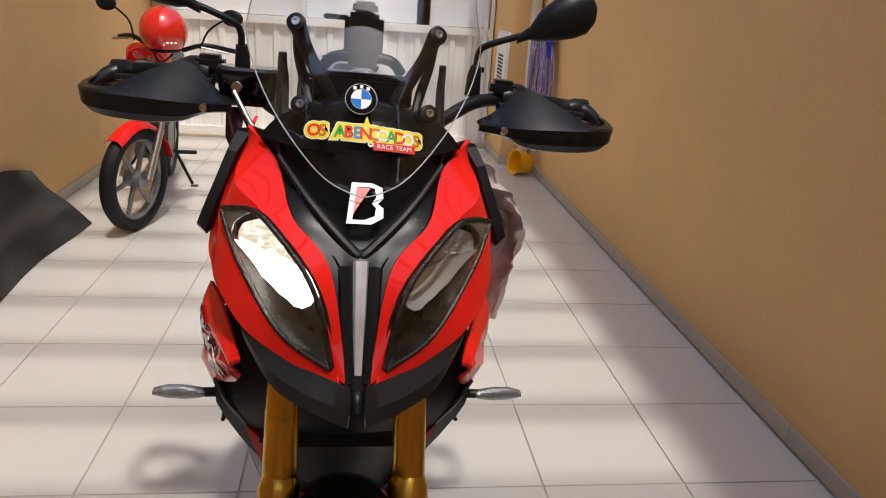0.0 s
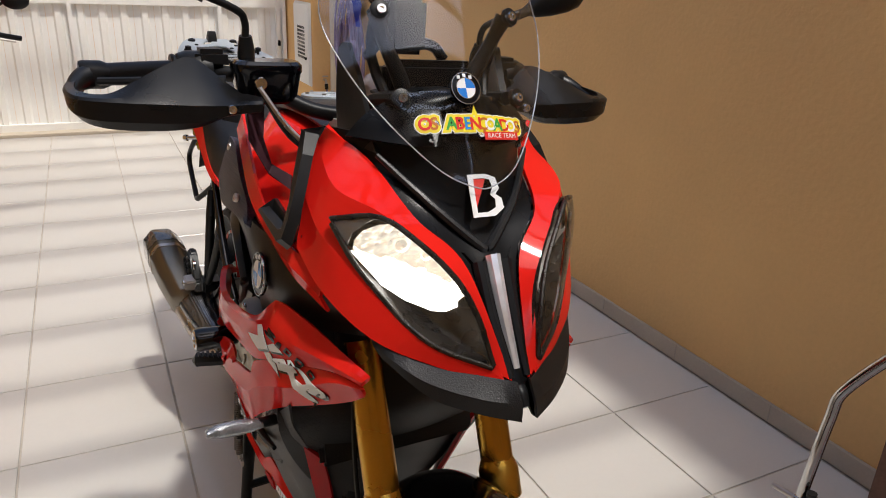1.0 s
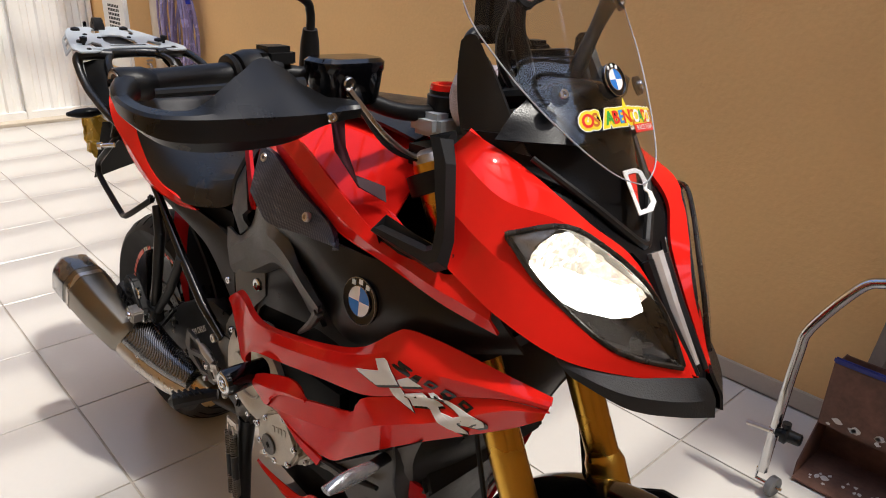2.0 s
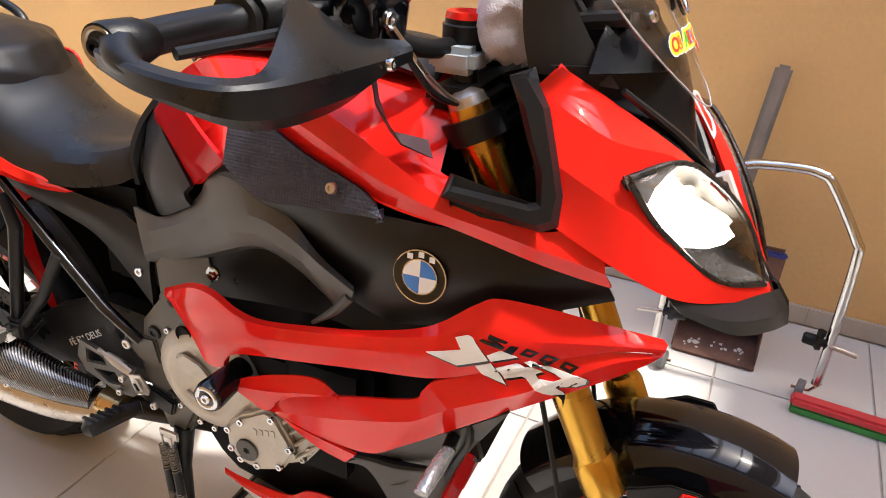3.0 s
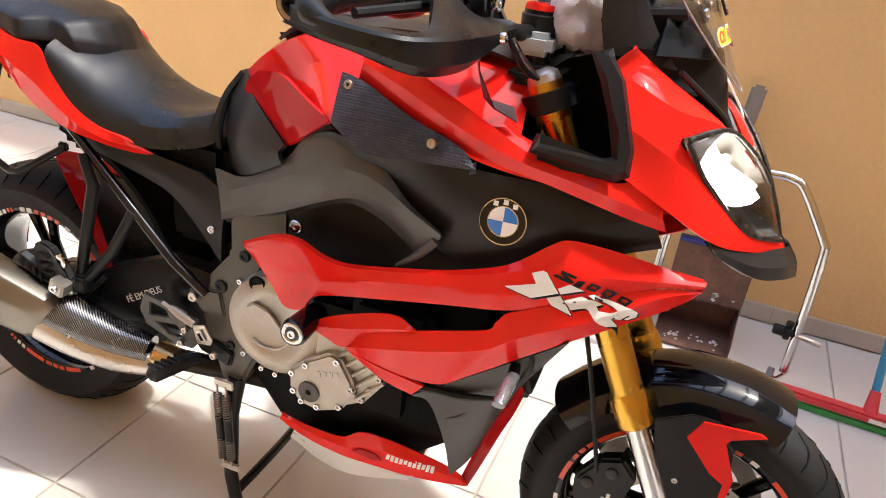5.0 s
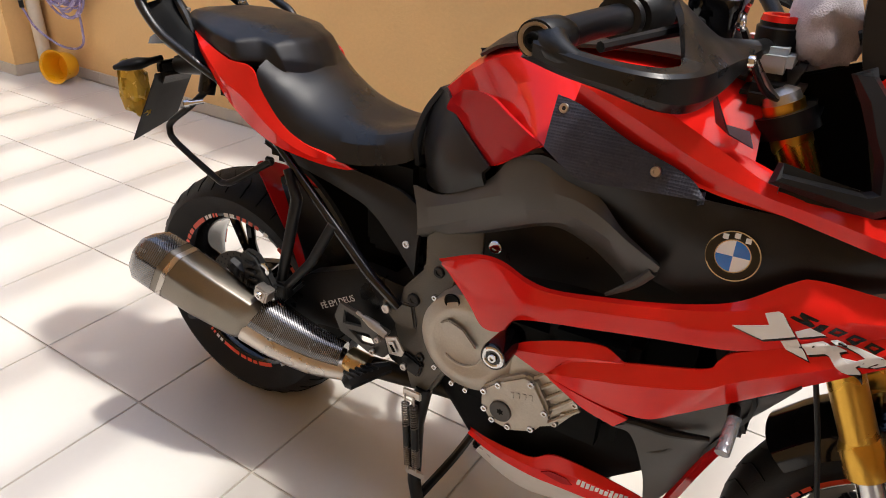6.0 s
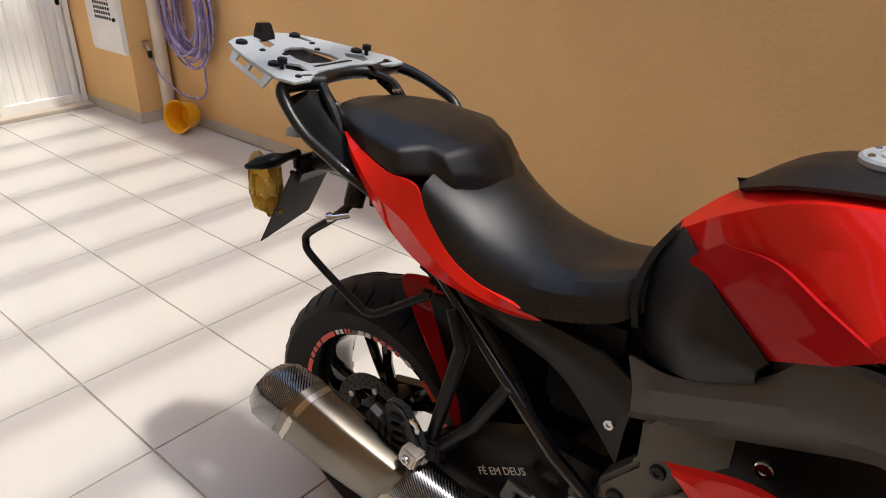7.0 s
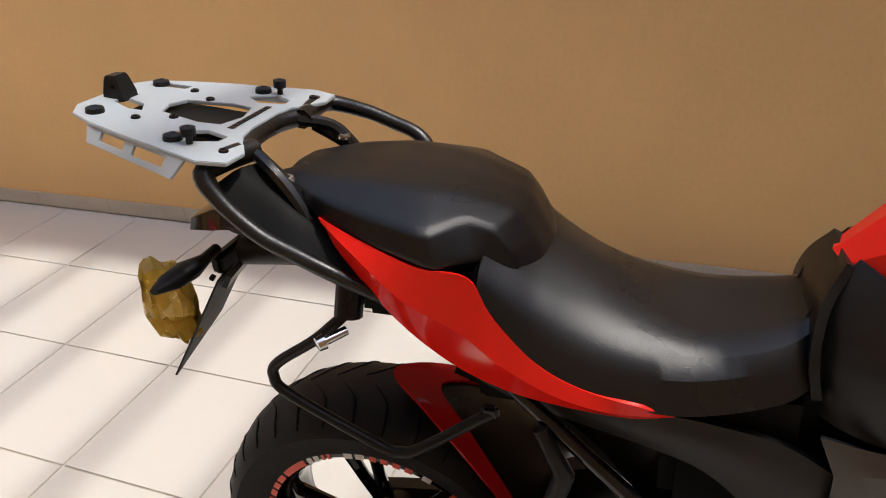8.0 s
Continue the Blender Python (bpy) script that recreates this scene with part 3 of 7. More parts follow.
# front mudguard
rows = []
for x, dr in ((-0.078, -0.040), (-0.068, -0.008), (-0.042, 0.012), (0, 0.019), (0.042, 0.012), (0.068, -0.008), (0.078, -0.040)):
    rows.append([(x, 0.33 * 0 + (0.308 + dr) * math.cos(radians(a)), 0.314 + (0.308 + dr) * math.sin(radians(a))) for a in (36, 52, 68, 84, 98, 107, 114)])
mud = part("front_mudguard", loft(rows, 0.004, (0, 0, 1), 26, 26), GLOSS, bike, "gloss black front mudguard with red flashes")
guard = side_plate([(0.085, 0.57), (0.03, 0.60), (-0.012, 0.60), (-0.045, 0.55), (-0.052, 0.50), (-0.045, 0.35), (-0.03, 0.325), (0.02, 0.36), (0.06, 0.44)], -0.112, 0.006, 0.002)
pair("fork_guard", guard, BLACK, mud)
flash = side_plate([(0.03, 0.556), (0.012, 0.595), (-0.075, 0.603), (-0.085, 0.597), (-0.035, 0.575), (-0.03, 0.565), (-0.058, 0.50), (-0.048, 0.34), (-0.043, 0.345), (-0.045, 0.485), (-0.02, 0.50)], -0.1145, 0.003, 0.0008)
pair("red_flash", flash, RED, mud, "red painted flash", Matrix.Translation((-0.012, 0.02, -0.035)))
for p in ((-0.1125, 0.028, 0.464), (-0.1125, -0.005, 0.392)):
    bolt("screw", p, (-1, 0, 0), 0.006, mud)

# nose: red flanks, black centre
cowl_rows = [
    [(-0.168, 0.240, 1.156), (-0.122, 0.193, 1.118), (-0.094, 0.104, 1.062), (-0.041, 0.055, 1.006), (-0.013, -0.033, 0.880)],
    [(-0.170, 0.268, 1.130), (-0.178, 0.175, 1.090), (-0.136, 0.106, 1.068), (-0.066, 0.042, 1.005), (-0.024, -0.027, 0.886)],
    [(-0.198, 0.250, 1.070), (-0.200, 0.165, 1.030), (-0.166, 0.107, 0.990), (-0.108, 0.046, 0.945), (-0.024, -0.031, 0.882)],
    [(-0.216, 0.217, 0.995), (-0.203, 0.145, 0.955), (-0.160, 0.078, 0.912), (-0.098, 0.022, 0.890), (-0.020, -0.036, 0.876)],
]
LAMP_UP = [(-0.190, 0.151, 1.055), (-0.144, 0.106, 1.067), (-0.108, 0.072, 1.044), (-0.068, 0.036, 1.002), (-0.046, 0.008, 0.955), (-0.032, -0.016, 0.898)]
LAMP_LOW = [(-0.190, 0.149, 1.050), (-0.171, 0.121, 1.006), (-0.150, 0.094, 0.974), (-0.118, 0.057, 0.933), (-0.086, 0.025, 0.910), (-0.034, -0.017, 0.895)]
LAMP_OUT = Vector((-0.62, -0.70, 0.35)).normalized()


def opened(bm, outline, normal):
    """Cuts away what lies inside an outline, seen along normal."""
    inv = facing(Vector(np.mean(outline, axis=0)), normal).inverted()
    poly = [(inv @ Vector(p))[:2] for p in outline]

    def inside(x, y):
        hit = False
        for (ax, ay), (bx, by) in zip(poly, poly[1:] + poly[:1]):
            if (ay > y) != (by > y) and x < (bx - ax) * (y - ay) / (by - ay) + ax:
                hit = not hit
        return hit
    gone = [f for f in bm.faces if inside(*(inv @ f.calc_center_median())[:2])]
    bmesh.ops.delete(bm, geom=gone, context="FACES")
    return bm


lines = [catmull(r, 90) for r in cowl_rows]
steps = [(k, f / 14) for k in range(3) for f in range(14)] + [(2, 1.0)]
flank_grid = [[lines[k][i] + (lines[k + 1][i] - lines[k][i]) * f for i in range(90)] for k, f in steps]
rim = [tuple(p) for p in catmull(LAMP_UP, 24) + catmull(LAMP_LOW, 24)[::-1]]
pair("nose_flank", smooth(opened(sheet(flank_grid, 0.006, (-0.7, -0.7, 0.3)), rim, LAMP_OUT), 14), RED, bike, "red painted nose panel")
nose_rows = [[(s * x, y, z) for x, y, z in r] for s, r in ((-1, [(0.170, 0.250, 1.156), (0.120, 0.197, 1.114), (0.092, 0.110, 1.058), (0.040, 0.061, 1.002), (0.014, -0.030, 0.876)]), )]
nose_rows.append([(-0.085, 0.170, 1.150), (-0.060, 0.140, 1.110), (-0.045, 0.105, 1.052), (-0.020, 0.060, 1.000), (-0.006, -0.034, 0.874)])
nose_rows.append([(0, 0.130, 1.152), (0, 0.112, 1.105), (0, 0.092, 1.040), (0, 0.052, 0.995), (0, -0.036, 0.872)])
nose_rows += [[(-x, y, z) for x, y, z in r] for r in nose_rows[1::-1]]
nose = part("nose_centre", loft(nose_rows, 0.005, (0, -1, 0.5), 24, 22), NOSE, bike, "satin black nose centre panel")
# raised chevron and side scoops on the nose
pair("nose_scoop", loft([[(-0.105, 0.160, 1.092), (-0.070, 0.108, 1.052), (-0.030, 0.068, 1.006)], [(-0.085, 0.148, 1.096), (-0.052, 0.100, 1.040), (-0.026, 0.060, 0.998)]], 0.006, (0, -1, 0.5), 12, 4), DARK, nose)
chev = [(-0.118, 0.180, 1.128), (-0.066, 0.118, 1.074), (-0.012, 0.080, 1.026), (0, 0.076, 1.021)]
pair("nose_ridge", tube(chev, [0.004, 0.006, 0.007, 0.007], 8, 16), BLACK_SOFT, nose)
part("running_light", tube([(0, 0.060, 1.016), (0, 0.024, 0.955), (0, -0.020, 0.888)], [0.011, 0.009, 0.006], 8), mat("position_strip", (0.82, 0.83, 0.85), 0.14, 0.5, 0.15, 40), nose, "clear vertical position lamp strip")
pair("light_surround", tube([(-0.020, 0.060, 1.008), (-0.018, 0.025, 0.950), (-0.012, -0.028, 0.880)], [0.010, 0.009, 0.006], 8), BLACK, nose)
beak_rows = [
    [(-0.160, 0.090, 0.920), (-0.108, 0.038, 0.896), (-0.056, -0.008, 0.886), (-0.010, -0.040, 0.882)],
    [(-0.158, 0.078, 0.902), (-0.116, 0.016, 0.876), (-0.062, -0.030, 0.864), (-0.010, -0.058, 0.858)],
    [(-0.150, 0.066, 0.888), (-0.110, 0.006, 0.856), (-0.060, -0.036, 0.844), (-0.012, -0.062, 0.836)],
    [(-0.128, 0.070, 0.882), (-0.094, 0.020, 0.850), (-0.050, -0.018, 0.838), (-0.014, -0.046, 0.832)],
    [(-0.110, 0.090, 0.894), (-0.080, 0.045, 0.870), (-0.044, 0.010, 0.858), (-0.014, -0.020, 0.850)],
]
pair("beak", smooth(loft(beak_rows, 0.004, (-0.3, -0.7, -0.3), 24, sharp=True), 26), BEAK, bike, "grained charcoal plastic beak")


def drape(bm, fine, normal, lift, cuts=2):
    """Lays a thin shape on a curved surface given by many points, along normal."""
    n = np.array(normal, float)
    n /= np.linalg.norm(n)
    if cuts:
        bmesh.ops.subdivide_edges(bm, edges=bm.edges, cuts=cuts, use_grid_fill=True)
    flat = fine - np.outer(fine @ n, n)
    high = fine @ n
    co = np.array([v.co[:] for v in bm.verts])
    base = (co @ n).min()
    for v, p in zip(bm.verts, co):
        d = ((flat - (p - (p @ n) * n)) ** 2).sum(1)
        k = np.argsort(d)[:4]
        w = 1 / (d[k] + 1e-7)
        v.co += Vector(n * ((high[k] * w).sum() / w.sum() + lift - base))
    return smooth(bm, 40)


def dense(rows, nu=120, nv=60):
    """Many points on the curved sheet through rows."""
    rows = [catmull(r, nu) for r in rows]
    return np.array([catmull([r[i] for r in rows], nv) for i in range(nu)]).reshape(-1, 3)


def spread(pts, normal, thick):
    """A thin plate through points that lie about in one plane."""
    m = facing(Vector(np.mean(pts, axis=0)), normal)
    inv = m.inverted()
    return plate([tuple((inv @ Vector(p))[:2]) for p in pts], thick, m)


part("beak_tip", tube([(0, -0.010, 0.868), (0, -0.034, 0.862), (0, -0.050, 0.848)], [0.012, 0.011, 0.006], 10, 10), BLACK, bike)


# headlamps
def headlamp(side):
    out = LAMP_OUT
    up, lo = LAMP_UP, LAMP_LOW
    mid = [tuple(Vector(a).lerp(Vector(b), 0.5) + out * d) for a, b, d in zip(up, lo, (0, 0.004, 0.006, 0.006, 0.003, 0))]
    rows = [up, mid, lo]
    fine = dense(rows)

    ease = (0.30, 0.85, 1.0, 1.0, 0.9, 0.35)

    def lift(rows, d):
        return [[tuple(Vector(p) + out * d * e) for p, e in zip(r, ease)] for r in rows]
    fl = (lambda b: b) if side < 0 else flipped
    edge = catmull(up, 24) + catmull(lo, 24)[::-1]
    back = [Vector(p).lerp(Vector((-0.105, 0.070, 0.990)), 0.12) - out * 0.055 for p in edge]
    house = part("headlamp", fl(join(loft(lift(rows, -0.060), 0.004, out, 22, 12), sheet([[tuple(Vector(p) - out * 0.004) for p in edge + edge[:1]], [tuple(p) for p in back + back[:1]]], 0.003, out))), LAMP_DARK, bike, "lit halogen headlamp" if side < 0 else "unlit headlamp with dark surround")

    def dish(bm):
        """Sinks a reflector into a bowl."""
        c0 = Vector((-0.112, 0.070, 1.010))
        for v in bm.verts:
            d = v.co - c0
            d -= out * d.dot(out)
            v.co -= out * (0.006 + 0.044 * max(0.0, 1 - (d.length / 0.080) ** 2))
        return smooth(bm, 60)
    facets = [(-0.171, 0.129, 1.017), (-0.166, 0.131, 1.030), (-0.156, 0.127, 1.043), (-0.140, 0.118, 1.053), (-0.121, 0.105, 1.057), (-0.097, 0.078, 1.045), (-0.073, 0.051, 1.031), (-0.068, 0.036, 1.010), (-0.065, 0.020, 0.984), (-0.080, 0.024, 0.972), (-0.110, 0.050, 0.972), (-0.140, 0.085, 0.984), (-0.160, 0.110, 1.000)]
    crescent = [(-0.171, 0.129, 1.017), (-0.164, 0.114, 1.002), (-0.152, 0.092, 0.980), (-0.131, 0.067, 0.966), (-0.103, 0.039, 0.959), (-0.088, 0.026, 0.962), (-0.076, 0.018, 0.970), (-0.074, 0.026, 0.988), (-0.076, 0.034, 0.999), (-0.082, 0.039, 0.995), (-0.102, 0.061, 1.003), (-0.130, 0.090, 1.010), (-0.154, 0.113, 1.013)]
    part("reflector", fl(dish(drape(spread(facets, out, 0.002), fine, out, -0.004, 4))), GLOW_SOFT if side < 0 else FACETS, house, "faceted bright reflector")
    part("lit_bowl" if side < 0 else "bowl", fl(dish(drape(spread(crescent, out, 0.002), fine, out, 0.002, 4))), GLOW if side < 0 else BOWL, house, "glowing warm white lower bowl" if side < 0 else "smooth mirror bowl")
    corner = [(-0.188, 0.160, 1.054), (-0.160, 0.139, 1.059), (-0.136, 0.118, 1.060), (-0.150, 0.126, 1.051), (-0.163, 0.134, 1.038), (-0.172, 0.133, 1.024)]
    part("position_lamp", fl(drape(spread(corner, out, 0.002), fine, out, 0.001)), INDICATOR, house, "clear corner lamp")
    for q, w in (((-0.128, 0.092, 1.034), 0.010), ((-0.103, 0.068, 1.026), 0.008)):
        part("bulb_shield", fl(lathe([(-0.012, w * 0.8), (0, w), (w * 0.4, w * 0.92), (w * 0.8, w * 0.6), (w, 0)], Vector(q) - out * 0.034, out, 18)), GLOW_SOFT if side < 0 else CHROME, house)
    glass_ob = part("lens", fl(loft(lift([up, [tuple(Vector(p) + out * 0.006) for p in mid], lo], 0.006), 0.002, out, 22, 12)), LENS, house, "clear lamp lens")
    glass_ob.visible_shadow = False
    part("bezel", fl(tube([tuple(Vector(p) + out * 0.004) for p in catmull(up, 20) + catmull(lo, 20)[::-1]], 0.0036, 8)), LAMP_DARK, house)


headlamp(-1)
headlamp(1)

# windscreen
zs = [(1.10, 0.012, 0.092), (1.115, 0.050, 0.100), (1.145, 0.086, 0.117), (1.19, 0.125, 0.140), (1.24, 0.155, 0.163), (1.29, 0.172, 0.190), (1.34, 0.166, 0.218), (1.40, 0.158, 0.252), (1.46, 0.135, 0.288)]
scr = [[(u * hw, yc + 0.062 * (u * hw / 0.17) ** 2, z) for u in (-1, -0.6, -0.2, 0.2, 0.6, 1)] for z, hw, yc in zs]
screen = part("windscreen", loft(scr, 0.003, (0, -1, 0.3), 26, 40), SCREEN, bike, "clear acrylic windscreen with stickers")
screen.visible_shadow = False
edge = [(-hw, yc + 0.062 * (hw / 0.17) ** 2, z) for z, hw, yc in zs[::-1]] + [(hw, yc + 0.062 * (hw / 0.17) ** 2, z) for z, hw, yc in zs]
part("screen_edge", tube(edge, 0.0010, 6, 80), mat("polished_screen_edge", (0.62, 0.65, 0.68), 0.12, 0, 0.1, 20, Transmission_Weight=0.5), screen)
for s in (-1, 1):
    for x, y, z in ((0.090, 0.176, 1.203), (0.101, 0.231, 1.309)):
        part("screen_grommet", lathe([(-0.002, 0), (-0.002, 0.014), (0.004, 0.013), (0.005, 0.009), (0.005, 0)], (s * x, y - 0.004, z), (s * 0.25, -0.85, 0.45), 20), BLACK, screen)
        bolt("screen_bolt", (s * x, y - 0.010, z + 0.002), (s * 0.25, -0.85, 0.45), 0.007, screen)
    arm = part("screen_arm", tube([(s * 0.101, 0.240, 1.309), (s * 0.085, 0.247, 1.270), (s * 0.055, 0.25, 1.215), (s * 0.040, 0.26, 1.175)], [0.013, 0.010, 0.012, 0.010], 10, 16), BLACK_SOFT, bike, "black adjustable screen arm")
    part("arm_fork", tube([(s * 0.099, 0.246, 1.300), (s * 0.098, 0.262, 1.262), (s * 0.088, 0.262, 1.225), (s * 0.078, 0.24, 1.190)], [0.008, 0.007, 0.008, 0.007], 8, 14), BLACK_SOFT, arm)
    part("screen_stay", tube([(s * 0.085, 0.19, 1.20), (s * 0.09, 0.25, 1.19), (s * 0.095, 0.30, 1.17)], 0.010, 8, 10), BLACK, bike)
# dark panel behind the screen
dash_rows = [[(-0.150, 0.215, 1.148), (-0.08, 0.152, 1.146), (0, 0.133, 1.145), (0.08, 0.152, 1.146), (0.150, 0.215, 1.148)],
             [(-0.124, 0.214, 1.176), (-0.06, 0.176, 1.182), (0, 0.166, 1.186), (0.06, 0.176, 1.182), (0.124, 0.214, 1.176)],
             [(-0.088, 0.222, 1.196), (-0.04, 0.198, 1.208), (0, 0.190, 1.212), (0.04, 0.198, 1.208), (0.088, 0.222, 1.196)],
             [(-0.080, 0.300, 1.196), (-0.04, 0.300, 1.202), (0, 0.300, 1.205), (0.04, 0.300, 1.202), (0.080, 0.300, 1.196)]]
part("dash_cowl", loft(dash_rows, 0.004, (0, -0.6, 1), 20, 16), NOSE, bike, "satin black panel under the screen")
wing = loft([[(-0.118, 0.185, 1.130), (-0.118, 0.218, 1.170), (-0.119, 0.248, 1.215), (-0.122, 0.272, 1.252)], [(-0.126, 0.210, 1.132), (-0.125, 0.240, 1.172), (-0.124, 0.264, 1.220), (-0.125, 0.280, 1.262)], [(-0.132, 0.248, 1.136), (-0.130, 0.268, 1.175), (-0.128, 0.283, 1.220), (-0.128, 0.291, 1.262)], [(-0.134, 0.285, 1.138), (-0.133, 0.296, 1.176), (-0.131, 0.302, 1.220), (-0.130, 0.300, 1.254)]], 0.010, (-1, -0.4, 0), 20, 14)
pair("deflector", wing, BLACK_SOFT, bike, "upright black wind deflector")

# handlebar and controls
bar_pts = [(-0.424, 0.577, 1.179), (-0.315, 0.540, 1.190), (-0.215, 0.49, 1.188), (-0.13, 0.43, 1.148), (-0.06, 0.405, 1.140), (0, 0.402, 1.140)]
pair("handlebar", tube(bar_pts, 0.0125, 14, 30), BLACK, bike, "matt black tapered handlebar", BAR_TURN)
pair("grip", join(tube([(-0.408, 0.573, 1.180), (-0.36, 0.557, 1.186), (-0.310, 0.538, 1.190)], [0.0175, 0.0165, 0.0175], 16, 8), lathe([(-0.004, 0.014), (-0.004, 0.027), (0.0, 0.029), (0.004, 0.027), (0.004, 0.014)], (-0.314, 0.540, 1.190), (-0.93, 0.33, -0.05), 24, True)), BLACK_SOFT, bike, "ribbed rubber grip", BAR_TURN)
pair("bar_end", lathe([(-0.020, 0.0), (-0.020, 0.018), (-0.008, 0.023), (0.018, 0.0235), (0.024, 0.022), (0.024, 0.0)], (-0.424, 0.577, 1.179), (-0.93, 0.33, -0.05), 28), BLACK, bike, "", BAR_TURN)
pair("bar_end_ring", lathe([(0.022, 0.0195), (0.0255, 0.0195), (0.0255, 0.0165), (0.024, 0.015), (0.0235, 0.013), (0.0235, 0.0)], (-0.424, 0.577, 1.179), (-0.93, 0.33, -0.05), 28), TITAN, bike, "bronze bar end ring", BAR_TURN)
pair("bar_end_bolt", lathe([(0.0235, 0.0095), (0.030, 0.009), (0.031, 0.0075), (0.031, 0.004), (0.027, 0.004), (0.027, 0)], (-0.424, 0.577, 1.179), (-0.93, 0.33, -0.05), 16), DARK, bike, "dark socket bolt", BAR_TURN)
pair("switch_pod", join(lathe([(-0.025, 0), (-0.025, 0.028), (-0.012, 0.034), (0.012, 0.034), (0.025, 0.029), (0.025, 0)], (-0.285, 0.526, 1.192), (-0.93, 0.33, -0.05), 24), box((-0.262, 0.518, 1.214), (0.05, 0.045, 0.03), 0.008)), BLACK, bike, "", BAR_TURN)
pair("lever", tube([(-0.25, 0.465, 1.184), (-0.33, 0.486, 1.182), (-0.425, 0.522, 1.176)], [0.010, 0.007, 0.006], 8, 14), BLACK, bike, "", BAR_TURN)
gx = (-0.456, -0.470, -0.474, -0.466, -0.446, -0.410, -0.350, -0.298, -0.256, -0.212)
gy = (0.584, 0.534, 0.486, 0.450, 0.430, 0.416, 0.410, 0.408, 0.401, 0.393)
crease_z = (1.176, 1.170, 1.166, 1.163, 1.162, 1.161, 1.159, 1.157, 1.158, 1.161)
ridge_z = (1.162, 1.154, 1.149, 1.141, 1.136, 1.134, 1.132, 1.133, 1.144, 1.150)
lip_z = (1.159, 1.150, 1.143, 1.133, 1.125, 1.121, 1.120, 1.125, 1.142, 1.148)
fin = [(-0.440, 0.586, 1.182), (-0.454, 0.538, 1.176), (-0.459, 0.492, 1.172), (-0.452, 0.462, 1.170), (-0.434, 0.444, 1.169), (-0.408, 0.440, 1.174), (-0.345, 0.462, 1.204), (-0.295, 0.482, 1.217), (-0.240, 0.450, 1.176), (-0.212, 0.402, 1.170)]


def guard_row(z, dx=0.0, dy=0.0):
    return [(x + dx * max(0, -x - 0.30) / 0.19, y + dy, q) for x, y, q in zip(gx, gy, z)]


crease, ridge, lip = guard_row(crease_z), guard_row(ridge_z, 0.003), guard_row(lip_z, 0.010, 0.008)
brow = between(fin, crease, 0.75, 0.002)
hg = [fin, between(fin, brow, 0.5), brow, crease, ridge, lip, guard_row([q - 0.003 for q in lip_z], 0.022, 0.020)]
pair("handguard", smooth(loft(hg, 0.008, (-0.5, -1, 0), 60, sharp=True), 16), GUARD, bike, "black plastic hand guard", BAR_TURN)
pair("handguard_arm", tube([(-0.430, 0.578, 1.178), (-0.448, 0.560, 1.172), (-0.459, 0.532, 1.165), (-0.463, 0.494, 1.158)], [0.021, 0.016, 0.010, 0.007], 12, 20), GUARD, bike, "", BAR_TURN)
for s, turn in ((-1, Matrix()), (1, BAR_TURN)):
    p = turn @ Vector((s * 0.256, 0.396, 1.153))
    bolt("guard_bolt", p, (s * 0.1, -1, 0.1), 0.007, bike)
# mirrors
pair("mirror_stem", join(tube([(-0.206, 0.516, 1.195), (-0.206, 0.514, 1.232), (-0.208, 0.510, 1.25)], [0.015, 0.013, 0.010], 12), tube([(-0.208, 0.510, 1.245), (-0.209, 0.508, 1.272), (-0.225, 0.503, 1.290), (-0.300, 0.497, 1.318)], 0.006, 10, 16)), BLACK, bike, "", BAR_TURN)
head = rings([[(x, 0.495 + w * math.cos(a), z + h * math.sin(a)) for a in [2 * math.pi * k / 20 for k in range(20)]] for x, z, w, h in ((-0.275, 1.305, 0.008, 0.008), (-0.296, 1.318, 0.012, 0.012), (-0.312, 1.332, 0.020, 0.028), (-0.344, 1.348, 0.026, 0.040), (-0.378, 1.358, 0.024, 0.042), (-0.400, 1.360, 0.018, 0.034), (-0.412, 1.360, 0.008, 0.016))])
pair("mirror", head, BLACK, bike, "black folding mirror", BAR_TURN)
# reservoir, clamps, steering parts
def round_box(x, y, z, w, d):
    return [(x + w * math.copysign(abs(math.cos(a)) ** 0.45, math.cos(a)), y + d * math.copysign(abs(math.sin(a)) ** 0.45, math.sin(a)), z) for a in [2 * math.pi * (k + 0.5) / 32 for k in range(32)]]


part("fluid_reservoir", rings([round_box(-0.190, 0.456, z, w, d) for z, w, d in ((1.154, 0.036, 0.022), (1.160, 0.045, 0.027), (1.200, 0.051, 0.031), (1.204, 0.053, 0.033), (1.214, 0.053, 0.033), (1.219, 0.048, 0.028))]), GLOSS, bike, "black brake fluid reservoir")
bolt("reservoir_window", (-0.206, 0.4245, 1.187), (-0.1, -1, 0), 0.010, bike)
part("clutch_reservoir", join(lathe([(0, 0), (0, 0.030), (0.028, 0.031), (0.03, 0.028), (0.036, 0.028), (0.036, 0)], (-0.045, 0.398, 1.138), (0, 0, 1), 28)), BLACK, bike)
part("red_cap_ring", lathe([(0.036, 0), (0.036, 0.028), (0.044, 0.026), (0.044, 0.016), (0.040, 0.014), (0.040, 0)], (-0.045, 0.398, 1.138), (0, 0, 1), 28), RED, bike, "red anodised cap")
pair("bar_riser", box((-0.055, 0.398, 1.128), (0.085, 0.062, 0.034), 0.009), RACK, bike, "bare alloy bar clamp")
pair("riser_leg", tube([(-0.06, 0.39, 1.115), (-0.075, 0.375, 1.06)], [0.016, 0.014], 12), BLACK, bike)
part("yoke", box((0, 0.385, 1.085), (0.24, 0.075, 0.03), 0.012), BLACK, bike)
